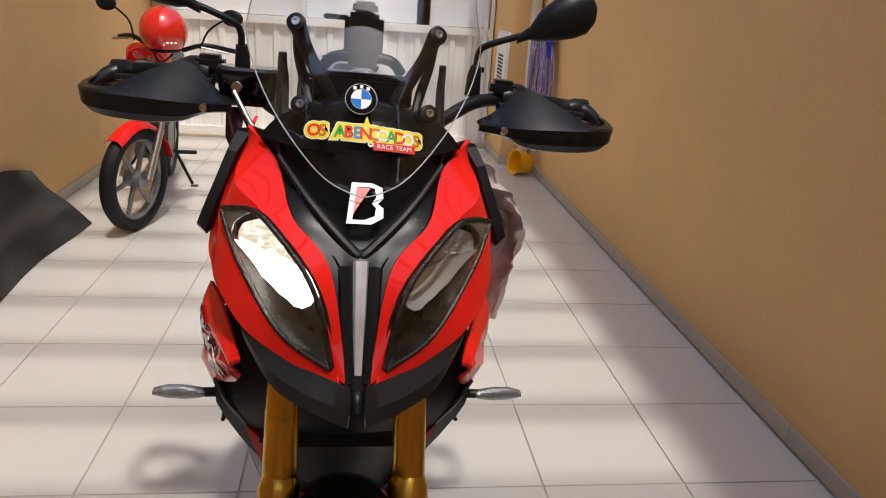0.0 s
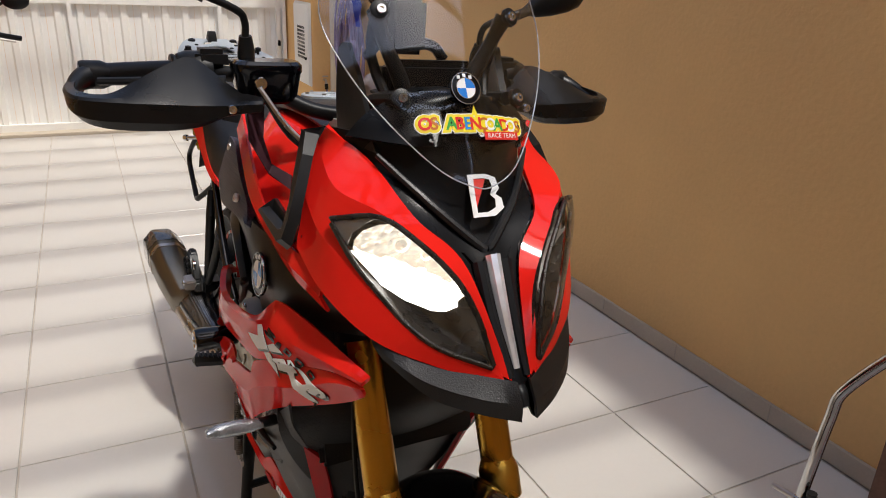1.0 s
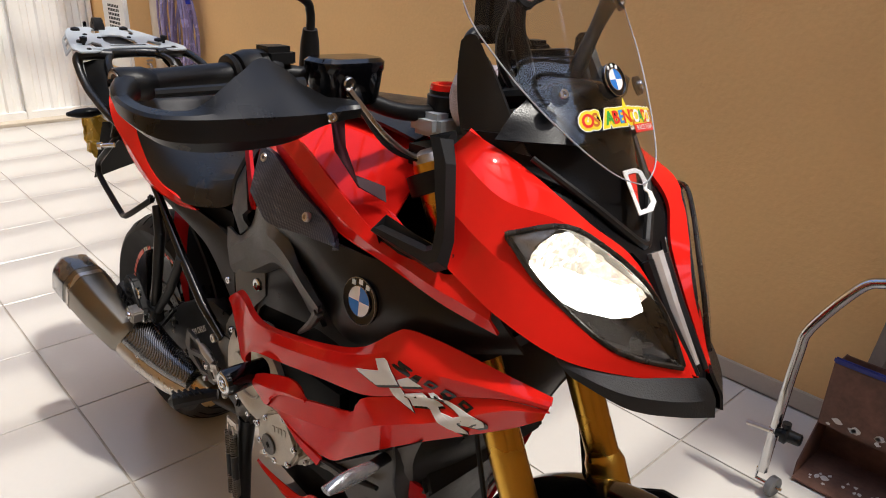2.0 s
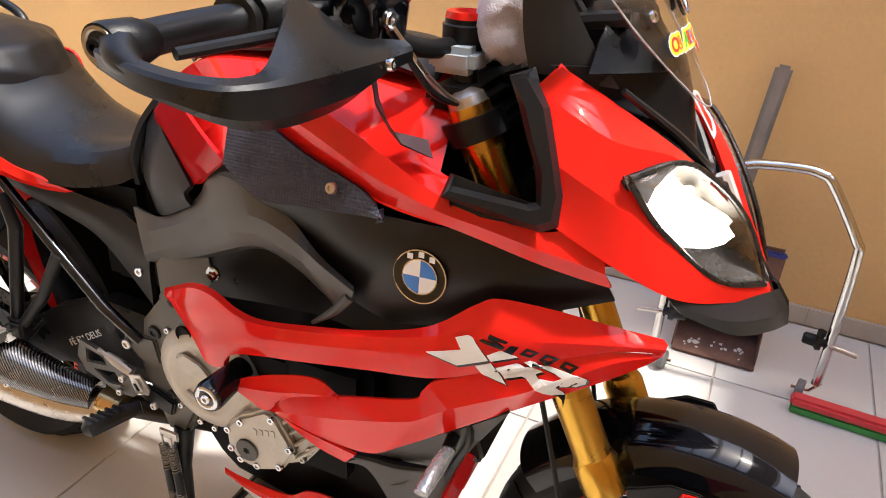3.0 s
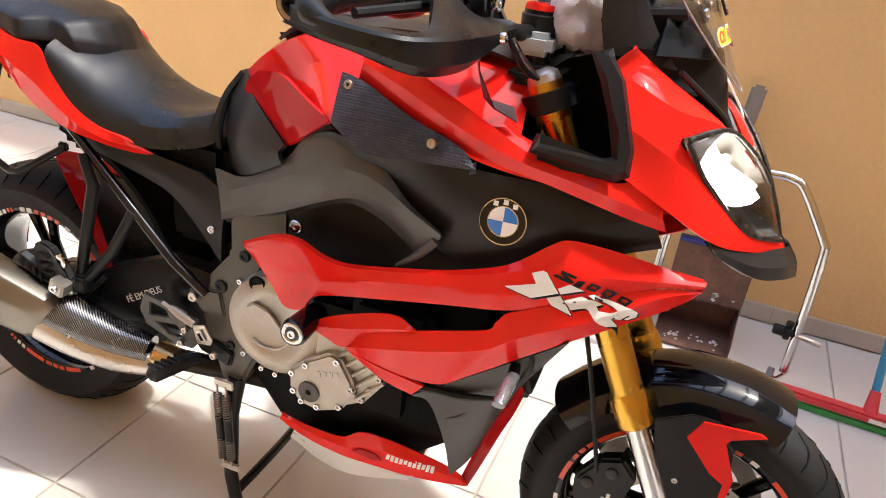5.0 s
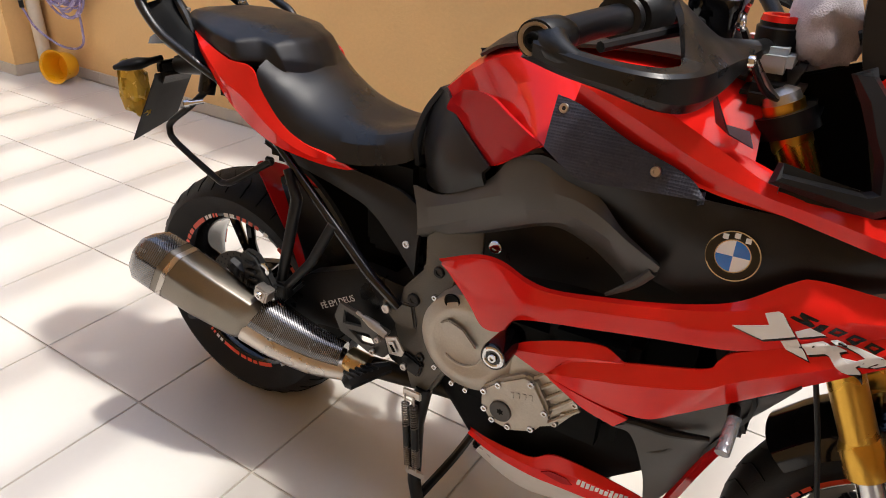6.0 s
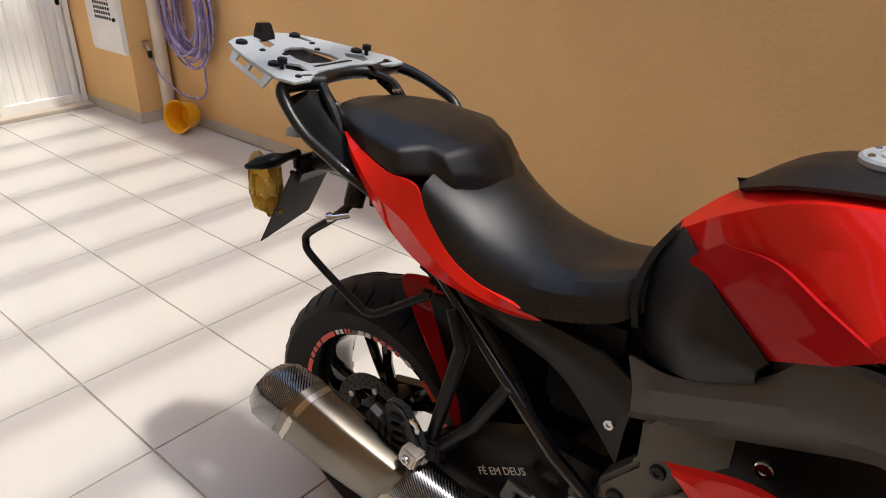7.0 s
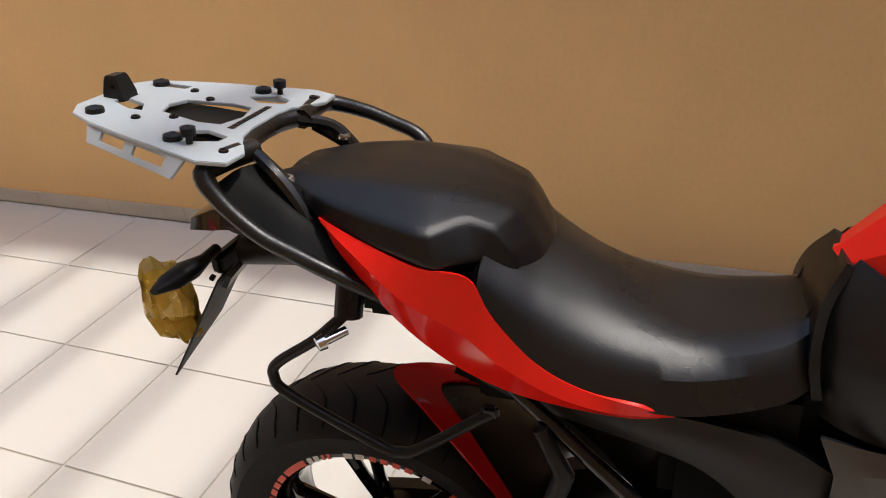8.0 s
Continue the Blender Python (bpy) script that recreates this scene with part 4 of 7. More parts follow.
part("device_mount", join(box((0.0, 0.36, 1.285), (0.062, 0.035, 0.085), 0.008), box((0, 0.355, 1.335), (0.04, 0.03, 0.02), 0.005), tube([(-0.066, 0.35, 1.236), (-0.040, 0.355, 1.258), (0.040, 0.355, 1.258), (0.066, 0.35, 1.236)], 0.009, 10, 20), box((-0.045, 0.35, 1.318), (0.04, 0.008, 0.008), 0.002)), BLACK, bike, "black device holder on a cross bar")
part("instrument", box((0, 0.275, 1.205), (0.15, 0.03, 0.075), 0.010), BLACK, bike)
# added sheet, its black colour stands for the unlit void behind the fork
part("void_fill", side_plate([(0.17, 0.86), (0.15, 1.00), (0.20, 1.10), (0.28, 1.13), (0.36, 1.10), (0.40, 0.98), (0.40, 0.86)], 0.0, 0.012, 0.003), DARK, bike, "near-black sheet added for the dark void behind the fork")
for s in (0, 1):
    part("cable", tube([(-0.21, 0.42, 1.18), (-0.17, 0.39, 1.12 - 0.01 * s), (-0.12, 0.37, 1.085), (-0.05, 0.36, 1.08 - 0.01 * s)], 0.0045, 8, 20), STEEL if s == 0 else BLACK, bike)
part("lanyard", sheet([[(-0.225, 0.44, 1.15), (-0.195, 0.45, 1.15)], [(-0.225, 0.43, 1.10), (-0.20, 0.44, 1.10)], [(-0.20, 0.41, 1.05), (-0.19, 0.43, 1.06)], [(-0.175, 0.38, 1.03), (-0.17, 0.39, 1.05)]], 0.002, (-1, -0.3, 0)), mat("dark_purple_strap", (0.05, 0.012, 0.02), 0.6), bike, "dark strap with printed marks")

# near-black masses that stand for the shade inside the frame, and window trim
part("inner_fill", join(box((0, 0.47, 0.86), (0.20, 0.34, 0.30), 0.03), box((0, 0.62, 0.66), (0.22, 0.52, 0.30), 0.03), box((0, 0.80, 0.78), (0.16, 0.30, 0.24), 0.03)), DARK, bike)
trim = smooth(facet([[(-0.168, 0.266, 1.140), (-0.184, 0.244, 1.115), (-0.199, 0.227, 1.073), (-0.214, 0.211, 1.032), (-0.226, 0.209, 1.000), (-0.226, 0.228, 0.989), (-0.226, 0.290, 0.996), (-0.224, 0.349, 1.005)], [(-0.186, 0.272, 1.143), (-0.198, 0.248, 1.118), (-0.214, 0.230, 1.075), (-0.229, 0.215, 1.036), (-0.238, 0.215, 1.011), (-0.241, 0.230, 1.003), (-0.239, 0.286, 1.009), (-0.237, 0.340, 1.014)], [(-0.186, 0.290, 1.143), (-0.199, 0.267, 1.117), (-0.212, 0.250, 1.081), (-0.221, 0.235, 1.056), (-0.234, 0.228, 1.021), (-0.236, 0.239, 1.016), (-0.236, 0.277, 1.017), (-0.235, 0.334, 1.019)], [(-0.172, 0.296, 1.140), (-0.186, 0.278, 1.113), (-0.198, 0.261, 1.080), (-0.208, 0.246, 1.055), (-0.220, 0.238, 1.021), (-0.222, 0.249, 1.017), (-0.221, 0.281, 1.018), (-0.221, 0.335, 1.020)]], 0.030, (-1, 0, 0.2)), 25)
pair("window_trim", trim, BLACK, bike, "satin black angular trim")

pair("tank_strip", smooth(loft([[(-0.192, 0.615, 1.109), (-0.206, 0.528, 1.081), (-0.216, 0.452, 1.051), (-0.220, 0.408, 1.031), (-0.220, 0.350, 1.004), (-0.219, 0.292, 0.995), (-0.214, 0.230, 0.985), (-0.207, 0.200, 0.989), (-0.196, 0.160, 0.967)], [(-0.202, 0.615, 1.080), (-0.216, 0.527, 1.050), (-0.226, 0.451, 1.020), (-0.230, 0.406, 1.006), (-0.230, 0.347, 0.989), (-0.229, 0.289, 0.980), (-0.224, 0.228, 0.967), (-0.215, 0.193, 0.958), (-0.205, 0.154, 0.946)], [(-0.192, 0.626, 1.049), (-0.206, 0.537, 1.017), (-0.217, 0.457, 0.992), (-0.222, 0.421, 0.982), (-0.222, 0.350, 0.971), (-0.221, 0.306, 0.963), (-0.217, 0.233, 0.947), (-0.206, 0.190, 0.935), (-0.196, 0.146, 0.926)]], 0.005, (-1, 0, 0.3), 48, sharp=True), 22), RED, bike, "red strip between tank and nose")

# tank cover
tank_rows = [
    [(0, 0.44, 1.105), (0, 0.56, 1.110), (0, 0.68, 1.110), (0, 0.79, 1.090), (0, 0.88, 1.046), (0, 0.945, 0.985)],
    [(-0.100, 0.385, 1.070), (-0.112, 0.52, 1.096), (-0.116, 0.65, 1.097), (-0.100, 0.77, 1.084), (-0.070, 0.86, 1.040), (-0.030, 0.938, 0.982)],
    [(-0.162, 0.375, 1.010), (-0.168, 0.47, 1.040), (-0.160, 0.60, 1.064), (-0.140, 0.70, 1.060), (-0.104, 0.81, 1.016), (-0.046, 0.928, 0.972)],
    [(-0.198, 0.250, 0.978), (-0.208, 0.40, 0.986), (-0.196, 0.54, 1.028), (-0.180, 0.672, 1.026), (-0.134, 0.785, 0.975), (-0.066, 0.905, 0.945)],
    [(-0.204, 0.240, 0.955), (-0.214, 0.40, 0.970), (-0.214, 0.54, 1.000), (-0.215, 0.660, 0.984), (-0.146, 0.780, 0.904), (-0.088, 0.885, 0.912)],
]
pair("tank_cover", smooth(loft(tank_rows, 0.005, (-0.5, 0, 1), 44, sharp=True), 11), RED, bike, "glossy red fuel tank cover")
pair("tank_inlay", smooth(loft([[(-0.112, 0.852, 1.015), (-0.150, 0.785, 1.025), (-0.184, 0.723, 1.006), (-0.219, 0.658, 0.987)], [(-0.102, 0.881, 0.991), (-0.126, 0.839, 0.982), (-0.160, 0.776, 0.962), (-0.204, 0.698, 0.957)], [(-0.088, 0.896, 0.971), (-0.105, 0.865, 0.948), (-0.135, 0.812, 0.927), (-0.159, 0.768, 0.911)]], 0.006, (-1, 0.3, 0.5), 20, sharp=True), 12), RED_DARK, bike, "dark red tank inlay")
cap_rows = [[(x, y, z) for x, y, z in r] for r in (
    [(-0.02, 0.872, 1.056), (-0.078, 0.80, 1.092), (-0.10, 0.70, 1.110), (-0.105, 0.60, 1.120), (-0.10, 0.50, 1.118), (-0.085, 0.42, 1.10)],
    [(0, 0.878, 1.058), (-0.035, 0.80, 1.106), (-0.05, 0.70, 1.121), (-0.052, 0.60, 1.128), (-0.05, 0.50, 1.129), (-0.04, 0.42, 1.112)],
    [(0, 0.878, 1.058), (0.0, 0.80, 1.108), (0.0, 0.70, 1.123), (0.0, 0.60, 1.130), (0, 0.50, 1.131), (0, 0.42, 1.115)])]
pair("tank_top", loft(cap_rows, 0.006, (0, 0, 1), 20, 10), BLACK_SOFT, bike, "black tank top panel")
cap = part("fuel_cap", lathe([(0, 0), (0, 0.054), (0.006, 0.054), (0.009, 0.050), (0.009, 0.034), (0.007, 0.033), (0.007, 0.031), (0.009, 0.030), (0.009, 0.014), (0.006, 0.013), (0.006, 0)], (0, 0.700, 1.121), (0, 0.07, 1), 40), RACK, bike, "silver fuel filler cap")
for k in range(6):
    a = k * math.pi / 3
    bolt("cap_screw", (0.044 * math.cos(a), 0.700 + 0.044 * math.sin(a), 1.130 - 0.0031 * math.sin(a)), (0, 0.07, 1), 0.004, cap, STEEL)
pad = smooth(loft([[(-0.208, 0.645, 1.062), (-0.208, 0.608, 1.053), (-0.219, 0.530, 1.020), (-0.228, 0.445, 0.993), (-0.236, 0.415, 0.969)], [(-0.219, 0.647, 1.028), (-0.225, 0.607, 1.011), (-0.232, 0.528, 0.991), (-0.236, 0.454, 0.979), (-0.240, 0.415, 0.969)], [(-0.230, 0.649, 0.989), (-0.236, 0.616, 0.970), (-0.240, 0.580, 0.956), (-0.239, 0.497, 0.962), (-0.238, 0.417, 0.967)]], 0.014, (-1, 0, 0.3), 30, sharp=True), 30)
pair("knee_pad", pad, PAD, bike, "dimpled navy-black rubber knee pad")
for s in (-1, 1):
    bolt("pad_screw", (s * 0.212, 0.632, 1.045), (s, 0, 0.3), 0.0075, bike, STEEL)
    bolt("pad_screw", (s * 0.237, 0.484, 0.992), (s, 0, 0.3), 0.0075, bike, STEEL)
knee = smooth(loft([[(-0.038, 0.926, 0.994), (-0.085, 0.888, 0.980), (-0.122, 0.846, 0.959), (-0.170, 0.763, 0.915)], [(-0.045, 0.957, 0.950), (-0.092, 0.915, 0.937), (-0.134, 0.865, 0.924), (-0.176, 0.772, 0.904)], [(-0.040, 0.976, 0.895), (-0.090, 0.934, 0.885), (-0.140, 0.874, 0.880), (-0.174, 0.772, 0.893)], [(-0.048, 0.958, 0.832), (-0.082, 0.930, 0.815), (-0.132, 0.862, 0.830), (-0.164, 0.772, 0.878)]], 0.008, (-1, 0.4, 0), 22, sharp=True), 40)
part("tank_rear_panel", loft([[(x, 0.955, 0.850), (x * 0.95, 0.964, 0.900), (x * 0.7, 0.958, 0.950), (x * 0.45, 0.938, 0.990)] for x in (-0.092, -0.05, 0.0, 0.05, 0.092)], 0.010, (0, 1, 0.4), 14, 14), BLACK, bike, "black panel behind the tank")
pair("tank_rear_trim", knee, BLACK_SOFT, bike, "black trim between tank and seat")

# flank covers
cover_rows = [
    [(-0.172, 0.185, 0.955), (-0.208, 0.34, 0.960), (-0.222, 0.46, 0.962), (-0.228, 0.585, 0.958), (-0.200, 0.665, 0.965), (-0.150, 0.76, 0.915)],
    [(-0.165, 0.165, 0.925), (-0.220, 0.31, 0.912), (-0.224, 0.44, 0.905), (-0.204, 0.575, 0.905), (-0.176, 0.665, 0.905), (-0.148, 0.76, 0.875)],
    [(-0.150, 0.150, 0.895), (-0.206, 0.275, 0.875), (-0.218, 0.40, 0.855), (-0.206, 0.500, 0.862), (-0.160, 0.640, 0.855), (-0.140, 0.76, 0.835)],
    [(-0.140, 0.145, 0.880), (-0.196, 0.265, 0.850), (-0.210, 0.38, 0.815), (-0.206, 0.455, 0.815), (-0.146, 0.640, 0.842), (-0.135, 0.76, 0.815)],
]
pair("side_cover", loft(cover_rows, 0.006, (-1, 0, 0), 34, 18), COVER, bike, "satin black side cover")
spar = [
    [(-0.114, 0.944, 0.820), (-0.130, 0.866, 0.826), (-0.159, 0.768, 0.888), (-0.172, 0.724, 0.940), (-0.186, 0.680, 0.972), (-0.202, 0.631, 0.951), (-0.213, 0.593, 0.941), (-0.217, 0.556, 0.926), (-0.222, 0.514, 0.889), (-0.228, 0.459, 0.859)],
    [(-0.126, 0.927, 0.782), (-0.146, 0.853, 0.815), (-0.175, 0.754, 0.865), (-0.192, 0.700, 0.892), (-0.205, 0.658, 0.911), (-0.220, 0.612, 0.918), (-0.226, 0.581, 0.916), (-0.230, 0.545, 0.903), (-0.235, 0.503, 0.881), (-0.240, 0.453, 0.859)],
    [(-0.124, 0.925, 0.740), (-0.144, 0.852, 0.778), (-0.169, 0.766, 0.826), (-0.189, 0.702, 0.859), (-0.204, 0.656, 0.879), (-0.218, 0.611, 0.891), (-0.225, 0.577, 0.889), (-0.229, 0.541, 0.878), (-0.233, 0.502, 0.863), (-0.238, 0.456, 0.850)],
    [(-0.112, 0.934, 0.719), (-0.128, 0.864, 0.748), (-0.151, 0.788, 0.783), (-0.176, 0.706, 0.826), (-0.195, 0.648, 0.856), (-0.209, 0.603, 0.869), (-0.215, 0.554, 0.858), (-0.219, 0.521, 0.842), (-0.222, 0.499, 0.829), (-0.225, 0.472, 0.829)],
    [(-0.086, 0.957, 0.696), (-0.094, 0.893, 0.721), (-0.117, 0.814, 0.756), (-0.145, 0.723, 0.803), (-0.163, 0.665, 0.833), (-0.177, 0.623, 0.845), (-0.187, 0.573, 0.835), (-0.191, 0.540, 0.818), (-0.193, 0.517, 0.803), (-0.195, 0.504, 0.791)],
]
pair("frame_spar", smooth(loft(spar, 0.008, (-1, 0, 0), 60, sharp=True), 20), GREY, bike, "creased charcoal frame spar cover")
pair("spar_tip", tube([(-0.232, 0.462, 0.846), (-0.229, 0.487, 0.815), (-0.225, 0.525, 0.783)], [0.008, 0.007, 0.003], 8, 12), GREY, bike)
recess = loft([[(-0.150, 0.36, 0.84), (-0.135, 0.55, 0.86), (-0.120, 0.80, 0.82)], [(-0.175, 0.36, 0.72), (-0.150, 0.55, 0.74), (-0.125, 0.80, 0.70)]], 0.01, (-1, 0, 0), 10, 6)
pair("air_duct", recess, BLACK, bike)
for s in (-1, 1):
    bolt("frame_bolt", (s * 0.172, 0.738, 0.776), (s, 0, 0), 0.012, bike)
    bolt("cowl_screw", (s * 0.216, 0.247, 0.967), (s, -0.3, 0), 0.006, bike)

# red side fairing
fair_rows = [
    [(-0.154, 0.858, 0.709), (-0.189, 0.764, 0.762), (-0.209, 0.706, 0.776), (-0.224, 0.653, 0.767), (-0.230, 0.605, 0.766), (-0.236, 0.529, 0.783), (-0.237, 0.433, 0.806), (-0.238, 0.349, 0.838), (-0.231, 0.292, 0.882), (-0.226, 0.266, 0.894), (-0.204, 0.209, 0.885), (-0.180, 0.142, 0.869), (-0.159, 0.080, 0.856)],
    [(-0.171, 0.842, 0.715), (-0.205, 0.753, 0.764), (-0.224, 0.697, 0.775), (-0.237, 0.646, 0.765), (-0.242, 0.598, 0.766), (-0.248, 0.523, 0.782), (-0.249, 0.428, 0.804), (-0.250, 0.346, 0.831), (-0.242, 0.287, 0.859), (-0.236, 0.259, 0.867), (-0.215, 0.206, 0.862), (-0.192, 0.140, 0.857), (-0.169, 0.074, 0.856)],
    [(-0.177, 0.831, 0.710), (-0.202, 0.767, 0.672), (-0.216, 0.730, 0.643), (-0.229, 0.687, 0.656), (-0.238, 0.654, 0.696), (-0.250, 0.529, 0.732), (-0.251, 0.431, 0.753), (-0.250, 0.335, 0.772), (-0.242, 0.273, 0.797), (-0.232, 0.244, 0.808), (-0.211, 0.189, 0.824), (-0.191, 0.131, 0.841), (-0.172, 0.076, 0.845)],
]
# a fine lip rolls over the top edge, and the flank swells a little between the creases
fair_skin = [fair_rows[0], fair_rows[1], between(fair_rows[1], fair_rows[2], 0.35, out=0.004), between(fair_rows[1], fair_rows[2], 0.7, out=0.003), fair_rows[2]]
fairing = pair("side_fairing", smooth(loft(fair_skin, 0.006, (-1, 0, 0), 72, sharp=True), 16), RED, bike, "red side fairing with white and black model emblem")
blade_rows = [
    [(-0.243, 0.595, 0.621), (-0.247, 0.557, 0.659), (-0.249, 0.472, 0.692), (-0.250, 0.366, 0.727), (-0.250, 0.348, 0.748), (-0.248, 0.332, 0.767), (-0.240, 0.273, 0.795), (-0.230, 0.244, 0.806), (-0.209, 0.190, 0.822), (-0.189, 0.131, 0.839), (-0.170, 0.076, 0.843)],
    [(-0.249, 0.591, 0.623), (-0.254, 0.529, 0.642), (-0.255, 0.454, 0.663), (-0.256, 0.365, 0.695), (-0.253, 0.327, 0.721), (-0.250, 0.299, 0.739), (-0.239, 0.253, 0.761), (-0.228, 0.224, 0.773), (-0.211, 0.180, 0.797), (-0.193, 0.126, 0.828), (-0.174, 0.078, 0.841)],
    [(-0.228, 0.603, 0.603), (-0.234, 0.543, 0.596), (-0.235, 0.487, 0.591), (-0.235, 0.428, 0.597), (-0.236, 0.383, 0.629), (-0.236, 0.347, 0.657), (-0.228, 0.288, 0.699), (-0.215, 0.241, 0.728), (-0.191, 0.180, 0.761), (-0.172, 0.124, 0.794), (-0.162, 0.089, 0.820)]]
blade = pair("lower_fairing_blade", smooth(loft(blade_rows, 0.006, (-1, 0, 0), 60, sharp=True), 14), RED, bike, "red lower fairing blade")
fin = loft([[(-0.230, 0.670, 0.633), (-0.236, 0.638, 0.659), (-0.243, 0.573, 0.690), (-0.246, 0.511, 0.707), (-0.247, 0.473, 0.693)], [(-0.240, 0.663, 0.638), (-0.244, 0.631, 0.646), (-0.251, 0.578, 0.663), (-0.254, 0.524, 0.682), (-0.255, 0.471, 0.696)], [(-0.238, 0.663, 0.631), (-0.242, 0.631, 0.623), (-0.247, 0.596, 0.620), (-0.251, 0.555, 0.662), (-0.253, 0.474, 0.693)]], 0.005, (-1, 0, 0), 24, sharp=True)
pair("fairing_fin", smooth(fin, 14), RED, bike)
pair("fairing_fin", loft([[(-0.230, 0.597, 0.604), (-0.236, 0.533, 0.594), (-0.237, 0.454, 0.584)], [(-0.223, 0.592, 0.592), (-0.228, 0.530, 0.566), (-0.229, 0.475, 0.555)]], 0.005, (-1, 0, 0), 10, 5), RED, bike)
# radiator and its black shrouds
pair("radiator_shroud", smooth(loft([[(-0.222, 0.477, 0.549), (-0.222, 0.397, 0.609), (-0.222, 0.342, 0.651), (-0.222, 0.289, 0.692), (-0.222, 0.239, 0.732)], [(-0.207, 0.448, 0.532), (-0.207, 0.400, 0.555), (-0.206, 0.357, 0.577), (-0.205, 0.315, 0.614), (-0.205, 0.271, 0.670)], [(-0.171, 0.422, 0.429), (-0.170, 0.396, 0.463), (-0.169, 0.368, 0.490), (-0.168, 0.340, 0.530), (-0.166, 0.307, 0.587)], [(-0.122, 0.416, 0.316), (-0.121, 0.403, 0.333), (-0.120, 0.388, 0.358), (-0.118, 0.372, 0.391), (-0.116, 0.345, 0.450)]], 0.005, (-1, -0.4, 0), 24, 20), 30), PLASTIC_GREY, bike, "charcoal radiator shroud")
pair("shroud_lip", tube([(-0.223, 0.479, 0.566), (-0.222, 0.436, 0.575), (-0.221, 0.390, 0.578), (-0.219, 0.333, 0.592)], [0.004, 0.007, 0.007, 0.004], 8, 18), BLACK, bike)
pair("shroud_crease", tube([(-0.190, 0.428, 0.496), (-0.189, 0.395, 0.515), (-0.189, 0.372, 0.553)], [0.002, 0.005, 0.002], 6, 12), PLASTIC_GREY, bike)
bolt("shroud_screw", (-0.206, 0.342, 0.678), (-1, -0.5, 0), 0.007, bike)
part("radiator", box((0, 0.335, 0.66), (0.30, 0.03, 0.22), 0.008, pose(0, 0, 0, -18)), MESH, bike, "dark finned radiator")
part("radiator_guard", loft([[(x * f, y0 - 0.02 * (1 - f * f), z) for f in (-1, -0.6, -0.2, 0.2, 0.6, 1)] for x, y0, z in ((0.150, 0.370, 0.905), (0.205, 0.350, 0.84), (0.222, 0.325, 0.78), (0.222, 0.300, 0.725), (0.226, 0.285, 0.67), (0.204, 0.310, 0.60), (0.168, 0.335, 0.525), (0.122, 0.360, 0.45), (0.075, 0.385, 0.37))], 0.006, (0, -1, 0), 22, 20), MESH, bike, "dark woven mesh in front of the radiator")
part("oil_cooler", box((0, 0.365, 0.44), (0.17, 0.03, 0.12), 0.008), MESH, bike)
for s in (-1, 1):
    st = part("front_indicator", rings([[(s * x, 0.308 + 0.010 * math.cos(a), z + h * math.sin(a)) for a in [2 * math.pi * k / 14 for k in range(14)]] for x, z, h in ((0.245, 0.664, 0.006), (0.255, 0.664, 0.010), (0.28, 0.665, 0.014), (0.31, 0.666, 0.013), (0.333, 0.666, 0.005))]), INDICATOR, bike, "clear lens turn indicator")
    part("indicator_stalk", tube([(s * 0.195, 0.315, 0.662), (s * 0.25, 0.309, 0.664)], 0.009, 10), BLACK, st)

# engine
# near-black bodies and sump fill the shaded interior of the engine bay
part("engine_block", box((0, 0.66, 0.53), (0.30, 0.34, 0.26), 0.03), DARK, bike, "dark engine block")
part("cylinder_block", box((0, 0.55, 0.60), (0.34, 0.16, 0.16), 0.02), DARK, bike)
part("oil_sump", rings([[(x * w, y, zc + z * h) for x, z in ((-1, 0.8), (-1, -0.2), (-0.7, -1), (0.7, -1), (1, -0.2), (1, 0.8))] for y, w, zc, h in ((0.44, 0.10, 0.42, 0.07), (0.52, 0.125, 0.39, 0.095), (0.66, 0.135, 0.375, 0.11), (0.80, 0.130, 0.385, 0.10), (0.88, 0.10, 0.42, 0.07))]), DARK, bike, "dark oil sump added to fill the gap under the engine")
side_case = part("crankcase_side", side_plate([(0.690, 0.590), (0.650, 0.585), (0.603, 0.588), (0.560, 0.545), (0.545, 0.515), (0.585, 0.458), (0.625, 0.435), (0.70, 0.44)], -0.172, 0.05, 0.006), ALLOY, bike, "warm grey cast crankcase with ribs and bolts")
for k in range(5):
    a, b = (0.600 - k * 0.013, 0.580 - k * 0.016), (0.640 - k * 0.010, 0.545 - k * 0.020)
    part("case_rib", tube([(-0.174, a[0], a[1]), (-0.176, b[0], b[1])], 0.004, 6), ALLOY, side_case)
for y, z in ((0.558, 0.522), (0.590, 0.465), (0.575, 0.490)):
    bolt("case_bolt", (-0.174, y, z), (-1, 0, 0), 0.007, side_case, STEEL)
eng = part("clutch_cover", join(lathe([(0, 0), (0, 0.058), (0.005, 0.066), (0.005, 0.082), (-0.006, 0.101), (-0.05, 0.105)], (-0.168, 0.782, 0.556), (-1, 0, 0), 48), lathe([(0, 0.066), (0.004, 0.069), (0.004, 0.074), (0, 0.077)], (-0.164, 0.782, 0.556), (-1, 0, 0), 48)), ALLOY, bike, "warm grey cast engine cover")
part("ignition_cover", side_plate([(0.735, 0.490), (0.733, 0.450), (0.712, 0.422), (0.672, 0.416), (0.624, 0.436), (0.596, 0.480), (0.604, 0.505), (0.632, 0.550), (0.652, 0.554), (0.705, 0.520)], -0.188, 0.06, 0.006), ALLOY, eng)
part("cover_step", side_plate([(0.838, 0.590), (0.818, 0.602), (0.786, 0.592), (0.756, 0.560), (0.782, 0.551), (0.824, 0.565)], -0.1755, 0.006, 0.0025), ALLOY, eng)
